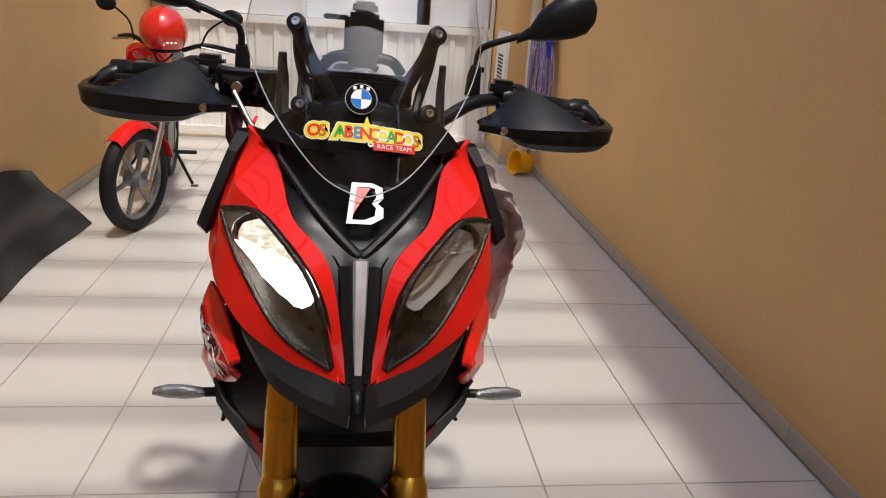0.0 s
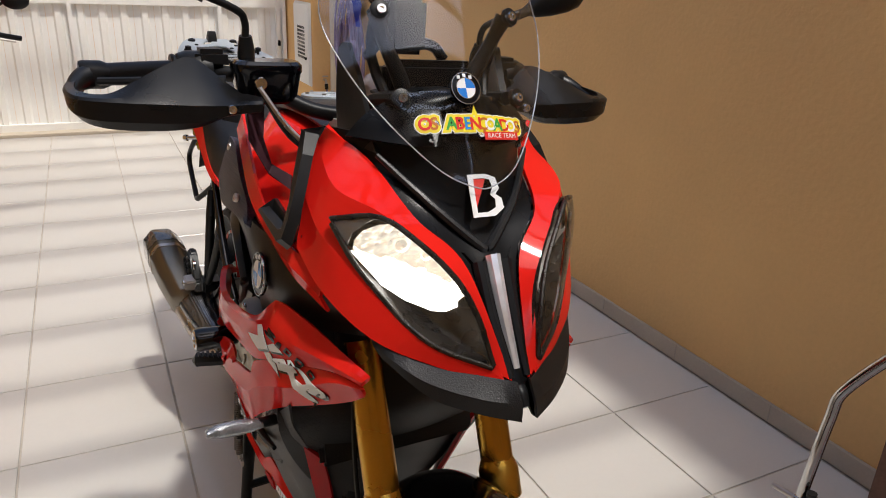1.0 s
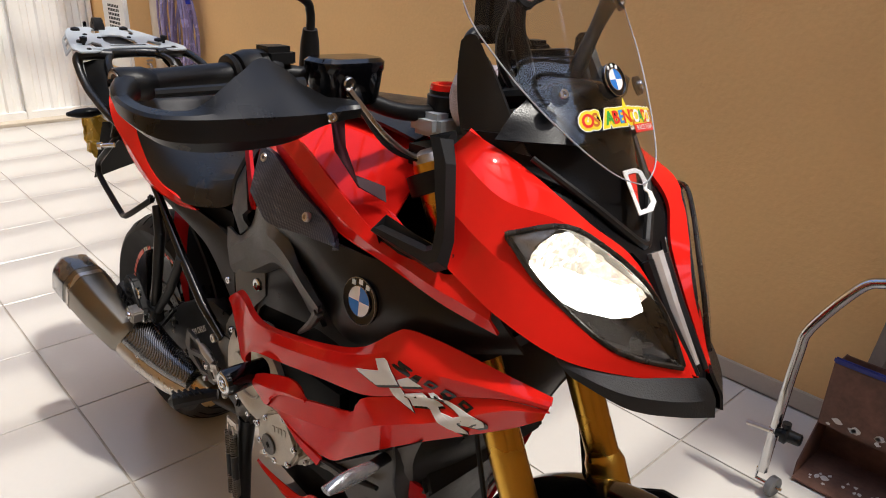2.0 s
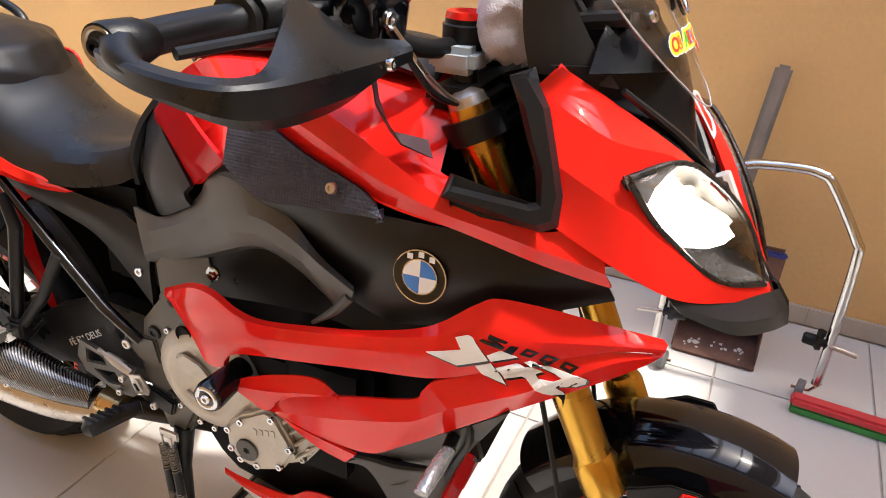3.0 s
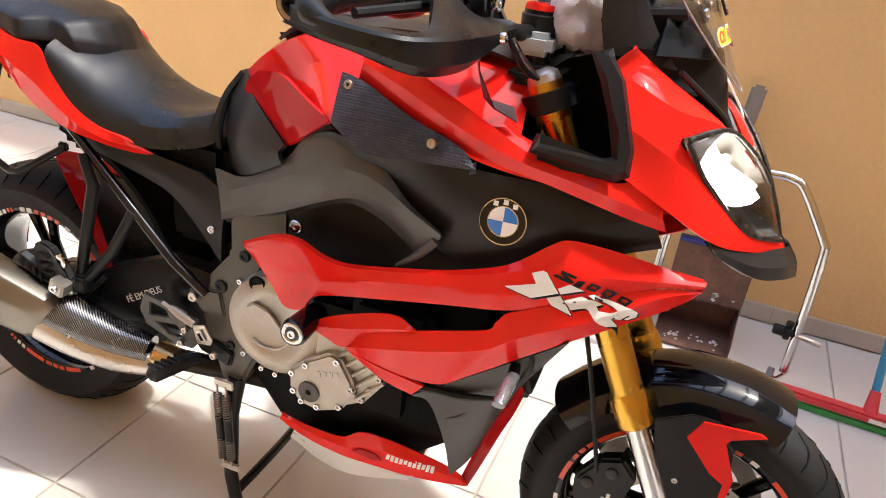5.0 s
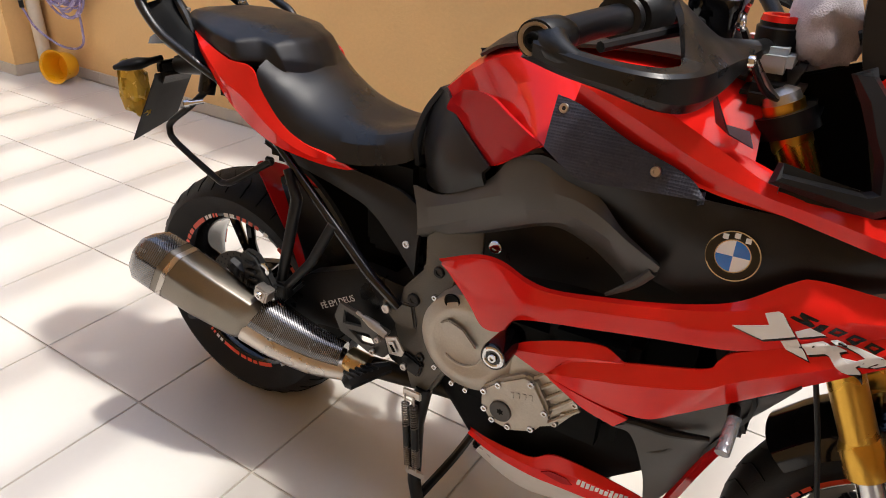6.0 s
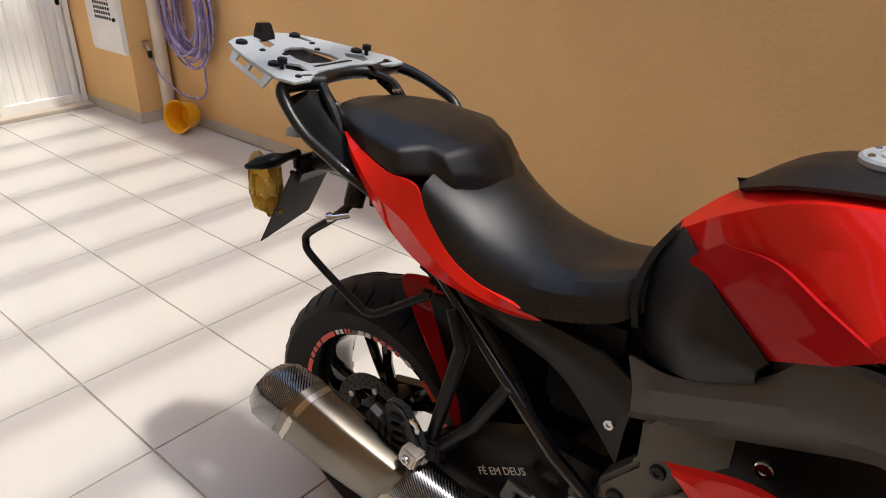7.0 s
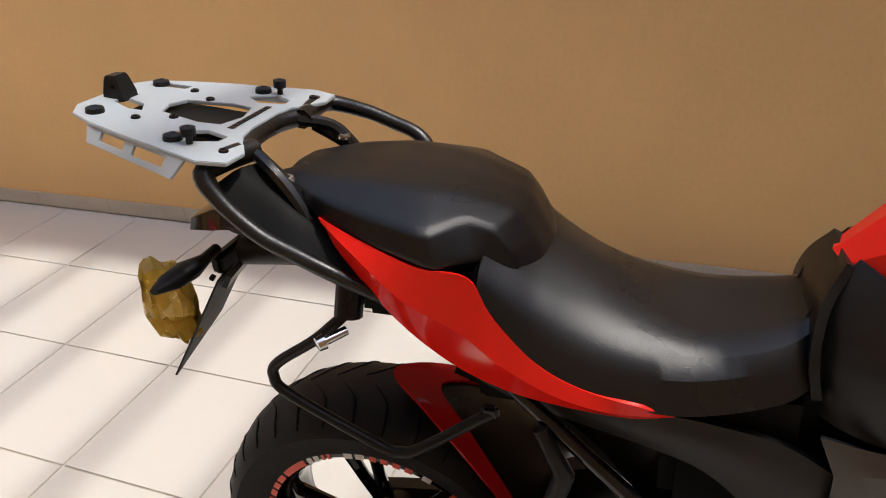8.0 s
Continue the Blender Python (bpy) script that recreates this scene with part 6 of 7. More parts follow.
heel = pair("heel_plate", side_plate([(1.096, 0.532), (1.073, 0.526), (1.019, 0.515), (0.967, 0.503), (0.979, 0.483), (0.968, 0.450), (0.983, 0.432), (1.023, 0.430), (1.064, 0.445), (1.096, 0.456), (1.112, 0.490)], -0.150, 0.008, 0.002, [[(1.068, 0.470), (1.020, 0.477), (1.006, 0.454), (1.038, 0.450)], [(1.082, 0.513), (1.043, 0.504), (1.040, 0.490), (1.086, 0.483)]]), GREY, bike, "charcoal heel guard with two openings")
for g, sx in zip(heel, (-1, 1)):
    for y, z in ((0.994, 0.478), (1.006, 0.443)):
        bolt("heel_bolt", (sx * 0.158, y, z), (sx, 0, 0), 0.007, g, STEEL)
lug = pair("strut_lug", side_plate([(1.002, 0.552), (0.994, 0.566), (0.975, 0.569), (0.925, 0.573), (0.915, 0.520), (0.935, 0.506), (0.968, 0.516)], -0.134, 0.010, 0.004), FRAME, bike, "grey cast lug of the strut")
for g, sx in zip(lug, (-1, 1)):
    bolt("lug_bolt", (sx * 0.144, 0.982, 0.551), (sx, 0, 0), 0.010, g, STEEL)
    bolt("hanger_bolt", (sx * 0.152, 0.931, 0.433), (sx, 0, 0), 0.008, bike, STEEL)
pair("hanger_web", side_plate([(0.985, 0.440), (0.972, 0.424), (0.905, 0.405), (0.895, 0.440), (0.930, 0.455), (0.965, 0.460)], -0.138, 0.012, 0.004), BLACK, bike, "black foot peg hanger")
pair("brake_cylinder", join(tube([(-0.148, 1.034, 0.514), (-0.148, 1.010, 0.505), (-0.148, 0.976, 0.492)], [0.006, 0.010, 0.009], 12, 6), tube([(-0.148, 1.052, 0.520), (-0.148, 1.030, 0.512)], 0.004, 8)), ALLOY, bike, "worn alloy brake cylinder")
sticker = part("alloy_plate", side_plate([(0.971, 0.497), (0.942, 0.507), (0.924, 0.478), (0.930, 0.464), (0.961, 0.459)], -0.162, 0.004, 0.001), STEEL, bike, "bare alloy plate with a dark label")
part("label", side_plate([(0.960, 0.491), (0.949, 0.495), (0.937, 0.474), (0.948, 0.469)], -0.1664, 0.0012, 0), WHITE, sticker, "white label")
part("label_mark", side_plate([(0.956, 0.487), (0.950, 0.489), (0.941, 0.475), (0.947, 0.472)], -0.1677, 0.0008, 0), DARK, sticker, "unreadable print as a dark bar")
part("pipe_collar", tube([(-0.128, 1.090, 0.372), (-0.126, 1.040, 0.366)], 0.030, 20), mat("straw_tinted_steel", (0.55, 0.38, 0.18), 0.32, 1.0, 0.2, 20), bike, "straw-tinted pipe collar")
for s in (-1, 1):
    fp = part("foot_peg", tube([(s * 0.150, 0.965, 0.418), (s * 0.175, 0.985, 0.415), (s * 0.230, 1.015, 0.408), (s * 0.238, 1.02, 0.405)], [0.012, 0.017, 0.019, 0.008], 8), BLACK, bike, "serrated black foot peg")
    for k in range(5):
        f = 0.25 + 0.15 * k
        part("peg_tooth", box((s * (0.165 + 0.065 * f * 1.1), 0.975 + 0.045 * f, 0.432 - 0.008 * f), (0.006, 0.03, 0.006), 0.001), BLACK_SOFT, fp)
part("swing_arm", join(*[rings([[(s * (x0 + w * a), y, z + h * b) for a, b in ((-1, -0.7), (-0.7, -1), (0.7, -1), (1, -0.7), (1, 0.7), (0.7, 1), (-0.7, 1), (-1, 0.7))] for y, z, w, h, x0 in ((0.90, 0.50, 0.03, 0.075, 0.070), (1.08, 0.505, 0.025, 0.085, 0.075), (1.22, 0.47, 0.022, 0.065, 0.082), (1.40, 0.38, 0.020, 0.035, 0.105), (1.60, 0.325, 0.018, 0.03, 0.125))]) for s in (-1, 1)], box((0, 1.02, 0.49), (0.20, 0.12, 0.12), 0.03)), BLACK, bike, "black swing arm")
lettm = facing((-0.1055, 1.138, 0.492), (-1, 0.03, 0.02)) @ Matrix.Rotation(radians(30), 4, "Z")
part("motto", lettering("FÉ EM DEUS", 0.021, 0.0004, lettm), WHITE, bike, "pale grey motto lettering")
hug, red_rows = [], []
for x, r, a0 in ((-0.065, 0.322, 148), (-0.056, 0.350, 132), (-0.010, 0.366, 112), (0.05, 0.372, 100), (0.11, 0.366, 112), (0.156, 0.350, 132), (0.165, 0.322, 148)):
    hug.append([(x, 1.548 + r * math.cos(radians(a)), 0.321 + r * math.sin(radians(a))) for a in [a0 + (166 - a0) * k / 4 for k in range(5)]])
    red_rows.append([(x, 1.548 + (r + 0.003) * math.cos(radians(a)), 0.321 + (r + 0.003) * math.sin(radians(a))) for a in (a0 - 3, a0 + 1, a0 + 5, a0 + 9)])
hugger = part("rear_hugger", loft(hug, 0.004, (0, 0, 1), 20, 28), BLACK, bike, "black rear hugger with red edge")
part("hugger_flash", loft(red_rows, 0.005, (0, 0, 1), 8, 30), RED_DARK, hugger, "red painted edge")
part("rear_caliper", box((-0.10, 1.45, 0.42), (0.04, 0.10, 0.06), 0.01), BLACK, bike)
part("abs_cable", tube([(-0.12, 1.46, 0.42), (-0.135, 1.38, 0.40), (-0.13, 1.30, 0.44), (-0.12, 1.22, 0.52)], 0.005, 8, 24), BLACK, bike)


# exhaust
def muff_ring(c, w, h, lean, slant=0.62):
    pts = [(-0.50, -1), (-1.0, -0.50), (-0.95, 0.45), (-0.45, 1), (0.50, 1), (1, 0.45), (0.95, -0.45), (0.45, -1)]
    loop = []
    for (a0, b0), (a1, b1) in zip(pts, pts[1:] + pts[:1]):
        loop += [(a0 + (a1 - a0) * f, b0 + (b1 - b0) * f) for f in (0.10, 0.5, 0.90)]
    pts = loop
    return [(c[0] + w * a + lean * b * h, c[1] - slant * b * h, c[2] + h * b) for a, b in pts]


ex = part("silencer", rings([muff_ring(c, w, h, -0.12) for c, w, h in (((-0.190, 1.300, 0.428), 0.040, 0.046), ((-0.196, 1.318, 0.434), 0.050, 0.060), ((-0.212, 1.430, 0.470), 0.055, 0.068), ((-0.222, 1.528, 0.503), 0.056, 0.072))]), TITAN_DARK, bike, "brushed titanium silencer with carbon end cap")
part("end_cap", rings([muff_ring(c, w, h, -0.12) for c, w, h in (((-0.222, 1.528, 0.503), 0.0575, 0.0735), ((-0.229, 1.580, 0.520), 0.056, 0.072), ((-0.233, 1.604, 0.528), 0.040, 0.054), ((-0.233, 1.600, 0.527), 0.030, 0.040), ((-0.228, 1.575, 0.518), 0.028, 0.036))]), CARBON, ex, "carbon fibre end cap")
part("heat_shield", tube([(-0.182, 1.318, 0.452), (-0.170, 1.25, 0.425), (-0.152, 1.17, 0.398), (-0.136, 1.10, 0.385)], [0.052, 0.046, 0.038, 0.030], 18, 16), CARBON, ex, "carbon fibre heat shield")
part("link_pipe", tube([(-0.188, 1.318, 0.418), (-0.176, 1.25, 0.385), (-0.158, 1.17, 0.360), (-0.136, 1.09, 0.352)], [0.050, 0.043, 0.036, 0.028], 18, 16), STEEL, ex)
part("silencer_strap", rings([muff_ring(c, w, h, -0.12) for c, w, h in (((-0.2195, 1.500, 0.4935), 0.0572, 0.0728), ((-0.2205, 1.512, 0.4975), 0.0575, 0.073))]), STEEL, ex)
for k in range(2):
    part("silencer_mark", plate(rect(0.004 * k, 0.006 * k - 0.003, 0.016, 0.0035, 0.003), 0.0012, facing((-0.2745, 1.522 - 0.004 * k, 0.498), (-1, 0.05, -0.12))), GREY, ex, "etched maker's mark as bars")
br = part("silencer_bracket", side_plate([(1.336, 0.589), (1.318, 0.602), (1.290, 0.595), (1.262, 0.560), (1.246, 0.530), (1.262, 0.492), (1.285, 0.478), (1.300, 0.500), (1.330, 0.520)], -0.192, 0.022, 0.005), BLACK_SOFT, bike, "black hinged silencer bracket")
for k in range(4):
    part("bracket_rib", box((-0.195, 1.305 - k * 0.004, 0.575 - k * 0.018), (0.008, 0.030, 0.008), 0.002), BLACK, br)
part("bracket_block", box((-0.200, 1.262, 0.520), (0.03, 0.036, 0.034), 0.004, pose(0, 0, 0, 20)), STEEL, br, "bare alloy clamp block")
bolt("bracket_bolt", (-0.217, 1.262, 0.520), (-1, 0, 0), 0.009, br)
bolt("bracket_bolt", (-0.186, 1.272, 0.566), (-1, 0, 0), 0.016, br)
bolt("shield_screw", (-0.212, 1.245, 0.415), (-1, 0, 0.2), 0.007, ex)

# side stand, centre stand springs
part("centre_stand", join(tube([(-0.115, 0.900, 0.375), (-0.120, 0.915, 0.27), (-0.135, 0.905, 0.12), (-0.150, 0.875, 0.03)], [0.020, 0.018, 0.015, 0.014], 10), tube([(0.115, 0.900, 0.375), (0.135, 0.905, 0.12), (0.150, 0.875, 0.03)], [0.020, 0.015, 0.014], 10), tube([(-0.14, 0.89, 0.08), (0, 0.875, 0.10), (0.14, 0.89, 0.08)], 0.011, 8, 10), box((-0.152, 0.865, 0.015), (0.03, 0.07, 0.03), 0.006), box((0.152, 0.865, 0.015), (0.03, 0.07, 0.03), 0.006)), BLACK, bike, "black steel stand")
SPRING = mat("grey_spring_steel", (0.20, 0.19, 0.18), 0.4, 0.8, 0.2, 20)
for dy in (0.0, 0.021):
    top_end, low_end = Vector((-0.150, 0.926 - dy, 0.364)), Vector((-0.160, 0.906 - dy, 0.171))
    axis = (low_end - top_end).normalized()
    across = axis.orthogonal().normalized()
    for f0, f1 in ((0.10, 0.40), (0.66, 0.92)):
        coil = []
        for k in range(110):
            turn, f = k * 0.55, f0 + (f1 - f0) * k / 109
            coil.append(top_end.lerp(low_end, f) + (across * math.cos(turn) + axis.cross(across) * math.sin(turn)) * 0.0075)
        part("stand_spring", tube(coil, 0.0020, 5), SPRING, bike, "grey coil spring")
    part("spring_sleeve", tube([top_end.lerp(low_end, 0.38), top_end.lerp(low_end, 0.68)], 0.0088, 12), BLACK, bike)
    part("spring_hook", tube([top_end, top_end.lerp(low_end, 0.12)], 0.0026, 6), STEEL, bike)
    part("spring_hook", tube([top_end.lerp(low_end, 0.90), low_end], 0.0026, 6), STEEL, bike)
part("spring_plate", box(tuple(low_end + Vector((0.004, 0.006, -0.004))), (0.006, 0.050, 0.020), 0.003), STEEL, bike, "worn steel spring plate")
part("spring_plate", box(tuple(top_end + Vector((0.004, 0.006, 0.004))), (0.006, 0.046, 0.022), 0.003), STEEL, bike, "worn steel spring plate")
part("side_stand", join(tube([(0.12, 0.84, 0.34), (0.20, 0.76, 0.14), (0.235, 0.73, 0.03)], [0.014, 0.012, 0.010], 10), box((0.25, 0.725, 0.018), (0.06, 0.05, 0.012), 0.004)), BLACK, bike)

# emblems and stickers
def emblem(p, n, r, parent):
    m = facing(p, n)
    ring = part("emblem", plate(arc(0, 0, r, 0, 350, 35), 0.004, m, 0.0008), GLOSS, parent, "round black emblem with blue and white quarters")
    part("emblem_rim", lathe([(0, r), (0.0015, r), (0.0015, r * 0.955), (0, r * 0.955)], p, n, 40, True), CHROME, ring)
    part("emblem_rim", lathe([(0, r * 0.66), (0.0015, r * 0.66), (0.0015, r * 0.62), (0, r * 0.62)], p, n, 40, True), CHROME, ring)
    for q, c in ((0, BLUE), (90, WHITE), (180, BLUE), (270, WHITE)):
        part("quarter", plate([(0, 0)] + arc(0, 0, r * 0.62, q, q + 90, 10), 0.001, m @ Matrix.Translation((0, 0, 0.0012))), c, ring)
    for a in (60, 90, 120):
        part("emblem_mark", plate(rect(r * 0.81 * math.cos(radians(a)), r * 0.81 * math.sin(radians(a)), r * 0.2, r * 0.2), 0.001, m @ Matrix.Translation((0, 0, 0.001))), WHITE, ring, "pale mark on the ring")


emblem((-0.2315, 0.366, 0.900), (-1, -0.05, 0.10), 0.035, bike)
emblem((0.2315, 0.366, 0.900), (1, -0.05, 0.10), 0.035, bike)
emblem((-0.008, 0.1485, 1.220), (0, -0.88, 0.47), 0.022, bike)

# points as (rearward, up) on the flank of the fairing
fm = flank(-0.2505)
em_white = [
    [(0.309, 0.841), (0.294, 0.848), (0.288, 0.846), (0.267, 0.818), (0.304, 0.803), (0.343, 0.813), (0.300, 0.827)],
    [(0.269, 0.825), (0.254, 0.834), (0.234, 0.826), (0.264, 0.817)],
    [(0.282, 0.807), (0.264, 0.814), (0.244, 0.784), (0.273, 0.795)],
    [(0.258, 0.807), (0.235, 0.816), (0.205, 0.806), (0.213, 0.802), (0.208, 0.795), (0.190, 0.783), (0.178, 0.765), (0.194, 0.764), (0.203, 0.770), (0.223, 0.795), (0.228, 0.797), (0.247, 0.792)],
    [(0.227, 0.818), (0.220, 0.821), (0.165, 0.804), (0.155, 0.796), (0.156, 0.787), (0.167, 0.780), (0.190, 0.783), (0.208, 0.795), (0.191, 0.794), (0.182, 0.799), (0.192, 0.805)],
]
em_black = [
    [(0.269, 0.854), (0.246, 0.847), (0.249, 0.844), (0.261, 0.847), (0.249, 0.839), (0.253, 0.835), (0.280, 0.844), (0.276, 0.847), (0.262, 0.843), (0.270, 0.849)],
    [(0.244, 0.841), (0.234, 0.841), (0.241, 0.829), (0.251, 0.833)],
]
em_rings = [[(0.233, 0.830), (0.226, 0.839), (0.211, 0.835), (0.220, 0.826)],
            [(0.211, 0.823), (0.204, 0.832), (0.188, 0.827), (0.198, 0.817)],
            [(0.188, 0.814), (0.182, 0.822), (0.165, 0.817), (0.174, 0.807)]]
side = fairing[0]
flank_tree = []
for ob in (fairing[0], blade[0]):
    flank_tree.append(BVHTree.FromPolygons([v.co.copy() for v in ob.data.vertices], [tuple(p.vertices) for p in ob.data.polygons]))


def on_fairing(bm, lift):
    """Lays a flat shape on the curved flank."""
    bmesh.ops.triangulate(bm, faces=bm.faces)
    for k in range(2):
        bmesh.ops.subdivide_edges(bm, edges=[e for e in bm.edges if e.calc_length() > 0.006], cuts=2)
        bmesh.ops.triangulate(bm, faces=[f for f in bm.faces if len(f.verts) > 4])
    for v in bm.verts:
        hits = [tree.ray_cast(Vector((-0.6, v.co.y, v.co.z)), Vector((1, 0, 0)))[0] for tree in flank_tree]
        hits += [tree.find_nearest(v.co)[0] for tree in flank_tree if not any(hits)]
        v.co.x = min(h.x for h in hits if h) - lift + (v.co.x - -0.2505)
    for k in range(6):
        calm = {v: sum(e.other_vert(v).co.x for e in v.link_edges) / len(v.link_edges) for v in bm.verts}
        for v, x in calm.items():
            v.co.x = min(v.co.x, 0.5 * v.co.x + 0.5 * x)
    return bm


for poly in em_white:
    part("model_emblem", on_fairing(plate(poly, 0.0008, fm), 0.0018), WHITE, side, "white angular model emblem")
    part("model_emblem", on_fairing(plate([(x - 0.003, y - 0.003) for x, y in poly], 0.0006, fm), 0.0010), GLOSS, side, "black shadow of the emblem")
for poly in em_black:
    part("model_emblem", on_fairing(plate(poly, 0.0015, fm), 0.002), GLOSS, side, "black slanted model characters")
for poly in em_rings:
    cy, cz = np.mean(poly, axis=0)
    part("model_emblem", on_fairing(plate(poly, 0.0015, fm, 0, [[(cy + (y - cy) * 0.5, cz + (z - cz) * 0.42) for y, z in poly]]), 0.002), GLOSS, side, "black slanted model characters")
for k in range(11):
    f = k / 10
    spot = (-0.1610 + 0.0240 * f, 0.5310 + -0.0840 * f, 0.3440 + -0.0160 * f)
    part("belly_mark", plate(rect(0, 0, 0.0064, 0.015 if k % 4 else 0.011, -0.001), 0.0015, facing(spot, (-1, -0.25, 0.1))), WHITE, bp[0], "worn white lettering as bars")

# stickers on the screen
STICK_Y = mat("sticker_yellow", (0.85, 0.70, 0.03), 0.35)
sm = facing((0.0, 0.127, 1.177), (0, -0.88, 0.47))
COL = [mat("sticker_%s" % n, c, 0.35) for n, c in (("red", (0.70, 0.03, 0.02)), ("gold", (0.75, 0.45, 0.02)), ("green", (0.04, 0.35, 0.05)), ("blue", (0.03, 0.25, 0.60)), ("white", (0.8, 0.8, 0.8)), ("rust", (0.55, 0.16, 0.02)))]
word = "OS ABENÇOADOS"
skin = dense(scr, 90, 90)
sn = (0, -0.88, 0.47)
for i, ch in enumerate(word):
    if ch != " ":
        spot = sm @ Matrix.Translation((-0.070 + i * 0.0117, 0.004 - 0.0006 * i, 0))
        for grow, up, paint, note in ((0.0054, 0.0030, WHITE, "white sticker edge"), (0.0042, 0.0034, STICK_Y, "yellow sticker border"), (0.0006, 0.0040, COL[(0, 5, 0, 2, 0, 3, 0, 5, 4, 2, 0, 4, 5)[i]], "coloured sticker letter")):
            part("team_sticker" if grow > 0.002 else "sticker_letter", drape(lettering(ch, 0.023, 0.0001, spot, grow=grow), skin, sn, up, 0), paint, screen, note)
part("team_sticker", drape(plate([(-0.004, 0.012), (0.001, 0.026), (0.006, 0.012)], 0.0003, sm), skin, sn, 0.0032), STICK_Y, screen, "yellow point over the letters")
part("team_banner", drape(plate(rect(0.040, -0.016, 0.058, 0.011), 0.0004, sm), skin, sn, 0.0045), COL[0], screen, "small red banner")
part("banner_letter", drape(lettering("RACE TEAM", 0.0092, 0.0001, sm @ Matrix.Translation((0.040, -0.016, 0))), skin, sn, 0.0052, 0), WHITE, screen)
tm = facing((0.004, 0.096, 1.088), (0, -0.80, 0.60))
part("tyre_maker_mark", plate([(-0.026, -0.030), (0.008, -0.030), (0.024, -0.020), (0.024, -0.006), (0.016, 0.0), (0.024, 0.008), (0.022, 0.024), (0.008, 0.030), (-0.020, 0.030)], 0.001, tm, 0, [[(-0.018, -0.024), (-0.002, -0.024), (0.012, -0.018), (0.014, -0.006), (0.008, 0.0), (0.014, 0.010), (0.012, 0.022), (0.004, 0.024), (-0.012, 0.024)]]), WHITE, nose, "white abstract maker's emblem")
part("tyre_maker_mark", plate([(-0.017, -0.016), (0.006, 0.023), (-0.013, 0.023)], 0.001, tm), COL[0], nose, "red wedge of the emblem")
# ---- things round the motorcycle ----
CLOTH = mat("greyish_pink_terry", (0.60, 0.50, 0.49), 0.95, 0, 0.28, 30, 1.0, 320)
BLUEW = mat("blue_plastic", (0.03, 0.22, 0.36), 0.4, 0, 0.08, 10)
GREEN = mat("green_foam", (0.05, 0.30, 0.07), 0.7, 0, 0.15, 20, 0.4, 200)
REDPL = mat("red_plastic", (0.62, 0.05, 0.06), 0.4, 0, 0.06, 10)
WOOD = mat("brown_broom_wood", (0.28, 0.13, 0.05), 0.55, 0, 0.2, 8, 0.3, 80)
GREYWOOD = mat("weathered_grey_wood", (0.24, 0.20, 0.16), 0.8, 0, 0.25, 9, 0.5, 70)
RUST = mat("rusty_painted_tin", (0.15, 0.075, 0.052), 0.65, 0.2, 0.5, 16, 0.5, 80)
BLUETIN = mat("blue_tin_edge", (0.02, 0.03, 0.20), 0.5, 0, 0.2, 20)

# towel over the left side of the nose
spine = catmull([(0.10, 0.385, 1.125), (0.19, 0.400, 1.080), (0.255, 0.405, 1.035), (0.288, 0.420, 0.96), (0.288, 0.435, 0.87), (0.272, 0.445, 0.765)], 56)
folds = []
for i, p in enumerate(spine):
    f = i / 55
    wide, deep = 0.022 + 0.055 * math.sin(math.pi * min(1, 0.15 + f)) ** 0.7, 0.016 + 0.016 * f
    ring = []
    for k in range(40):
        a = 2 * math.pi * k / 40
        q = Vector((deep * math.cos(a), wide * math.sin(a), 0.10 * deep * math.cos(a)))
        q *= 1 + 0.22 * math.sin(5 * a + 3.0 * f) + 0.12 * math.sin(9 * a - 7 * f)
        q = Vector(p) + q
        q += Vector((1, 0.5, 0.4)) * (0.020 * noise.noise(q * 17) + 0.007 * noise.noise(q * 55))
        ring.append(tuple(q))
    folds.append(ring)
solid("towel", rings(folds), CLOTH, "greyish pink terry towel draped over the motorcycle's handlebar", "towel", m=bike.matrix_world.copy())
lump = ball((-0.03, 0.345, 1.175), (0.05, 0.045, 0.05), 24)
for v in lump.verts:
    v.co += Vector((1, 1, 1)) * 0.016 * noise.noise(v.co * 26) + Vector((0, 0, 0.012)) * noise.noise(v.co * 60)
solid("washing_mitt", lump, mat("pale_terry", (0.62, 0.56, 0.56), 0.95, 0, 0.22, 40, 1.0, 420), "pale terry washing mitt tucked behind the screen", "cloth", m=bike.matrix_world.copy())

# squeegee broom leaning on the wall
broom = thing("squeegee_broom", "red and green floor squeegee with a blue and brown handle", "broom")
ang = math.atan2(0.592, 0.022)
bx = Matrix.Translation((0.832, 0.373, 0)) @ Matrix.Rotation(ang - math.pi, 4, "Z")
part("head", box((0, 0, 0.038), (0.60, 0.045, 0.030), 0.008, None), REDPL, broom).matrix_local = bx
part("blade", box((0, -0.004, 0.013), (0.592, 0.030, 0.026), 0.004), GREEN, broom).matrix_local = bx
part("socket", tube([(0.838, 0.365, 0.045), (0.868, 0.366, 0.11)], [0.022, 0.015], 12), REDPL, broom)
part("printed_label", box((0.05, -0.0235, 0.040), (0.09, 0.001, 0.014), 0), WHITE, broom, "white printed label").matrix_local = bx
h0, h1 = Vector((0.862, 0.366, 0.09)), Vector((1.328, 0.388, 1.08))
part("handle_sleeve", tube([h0, h0.lerp(h1, 0.28)], 0.012, 12), BLUEW, broom, "blue handle sleeve")
part("handle", tube([h0.lerp(h1, 0.28), h1], 0.011, 12), WOOD, broom, "brown wooden handle")

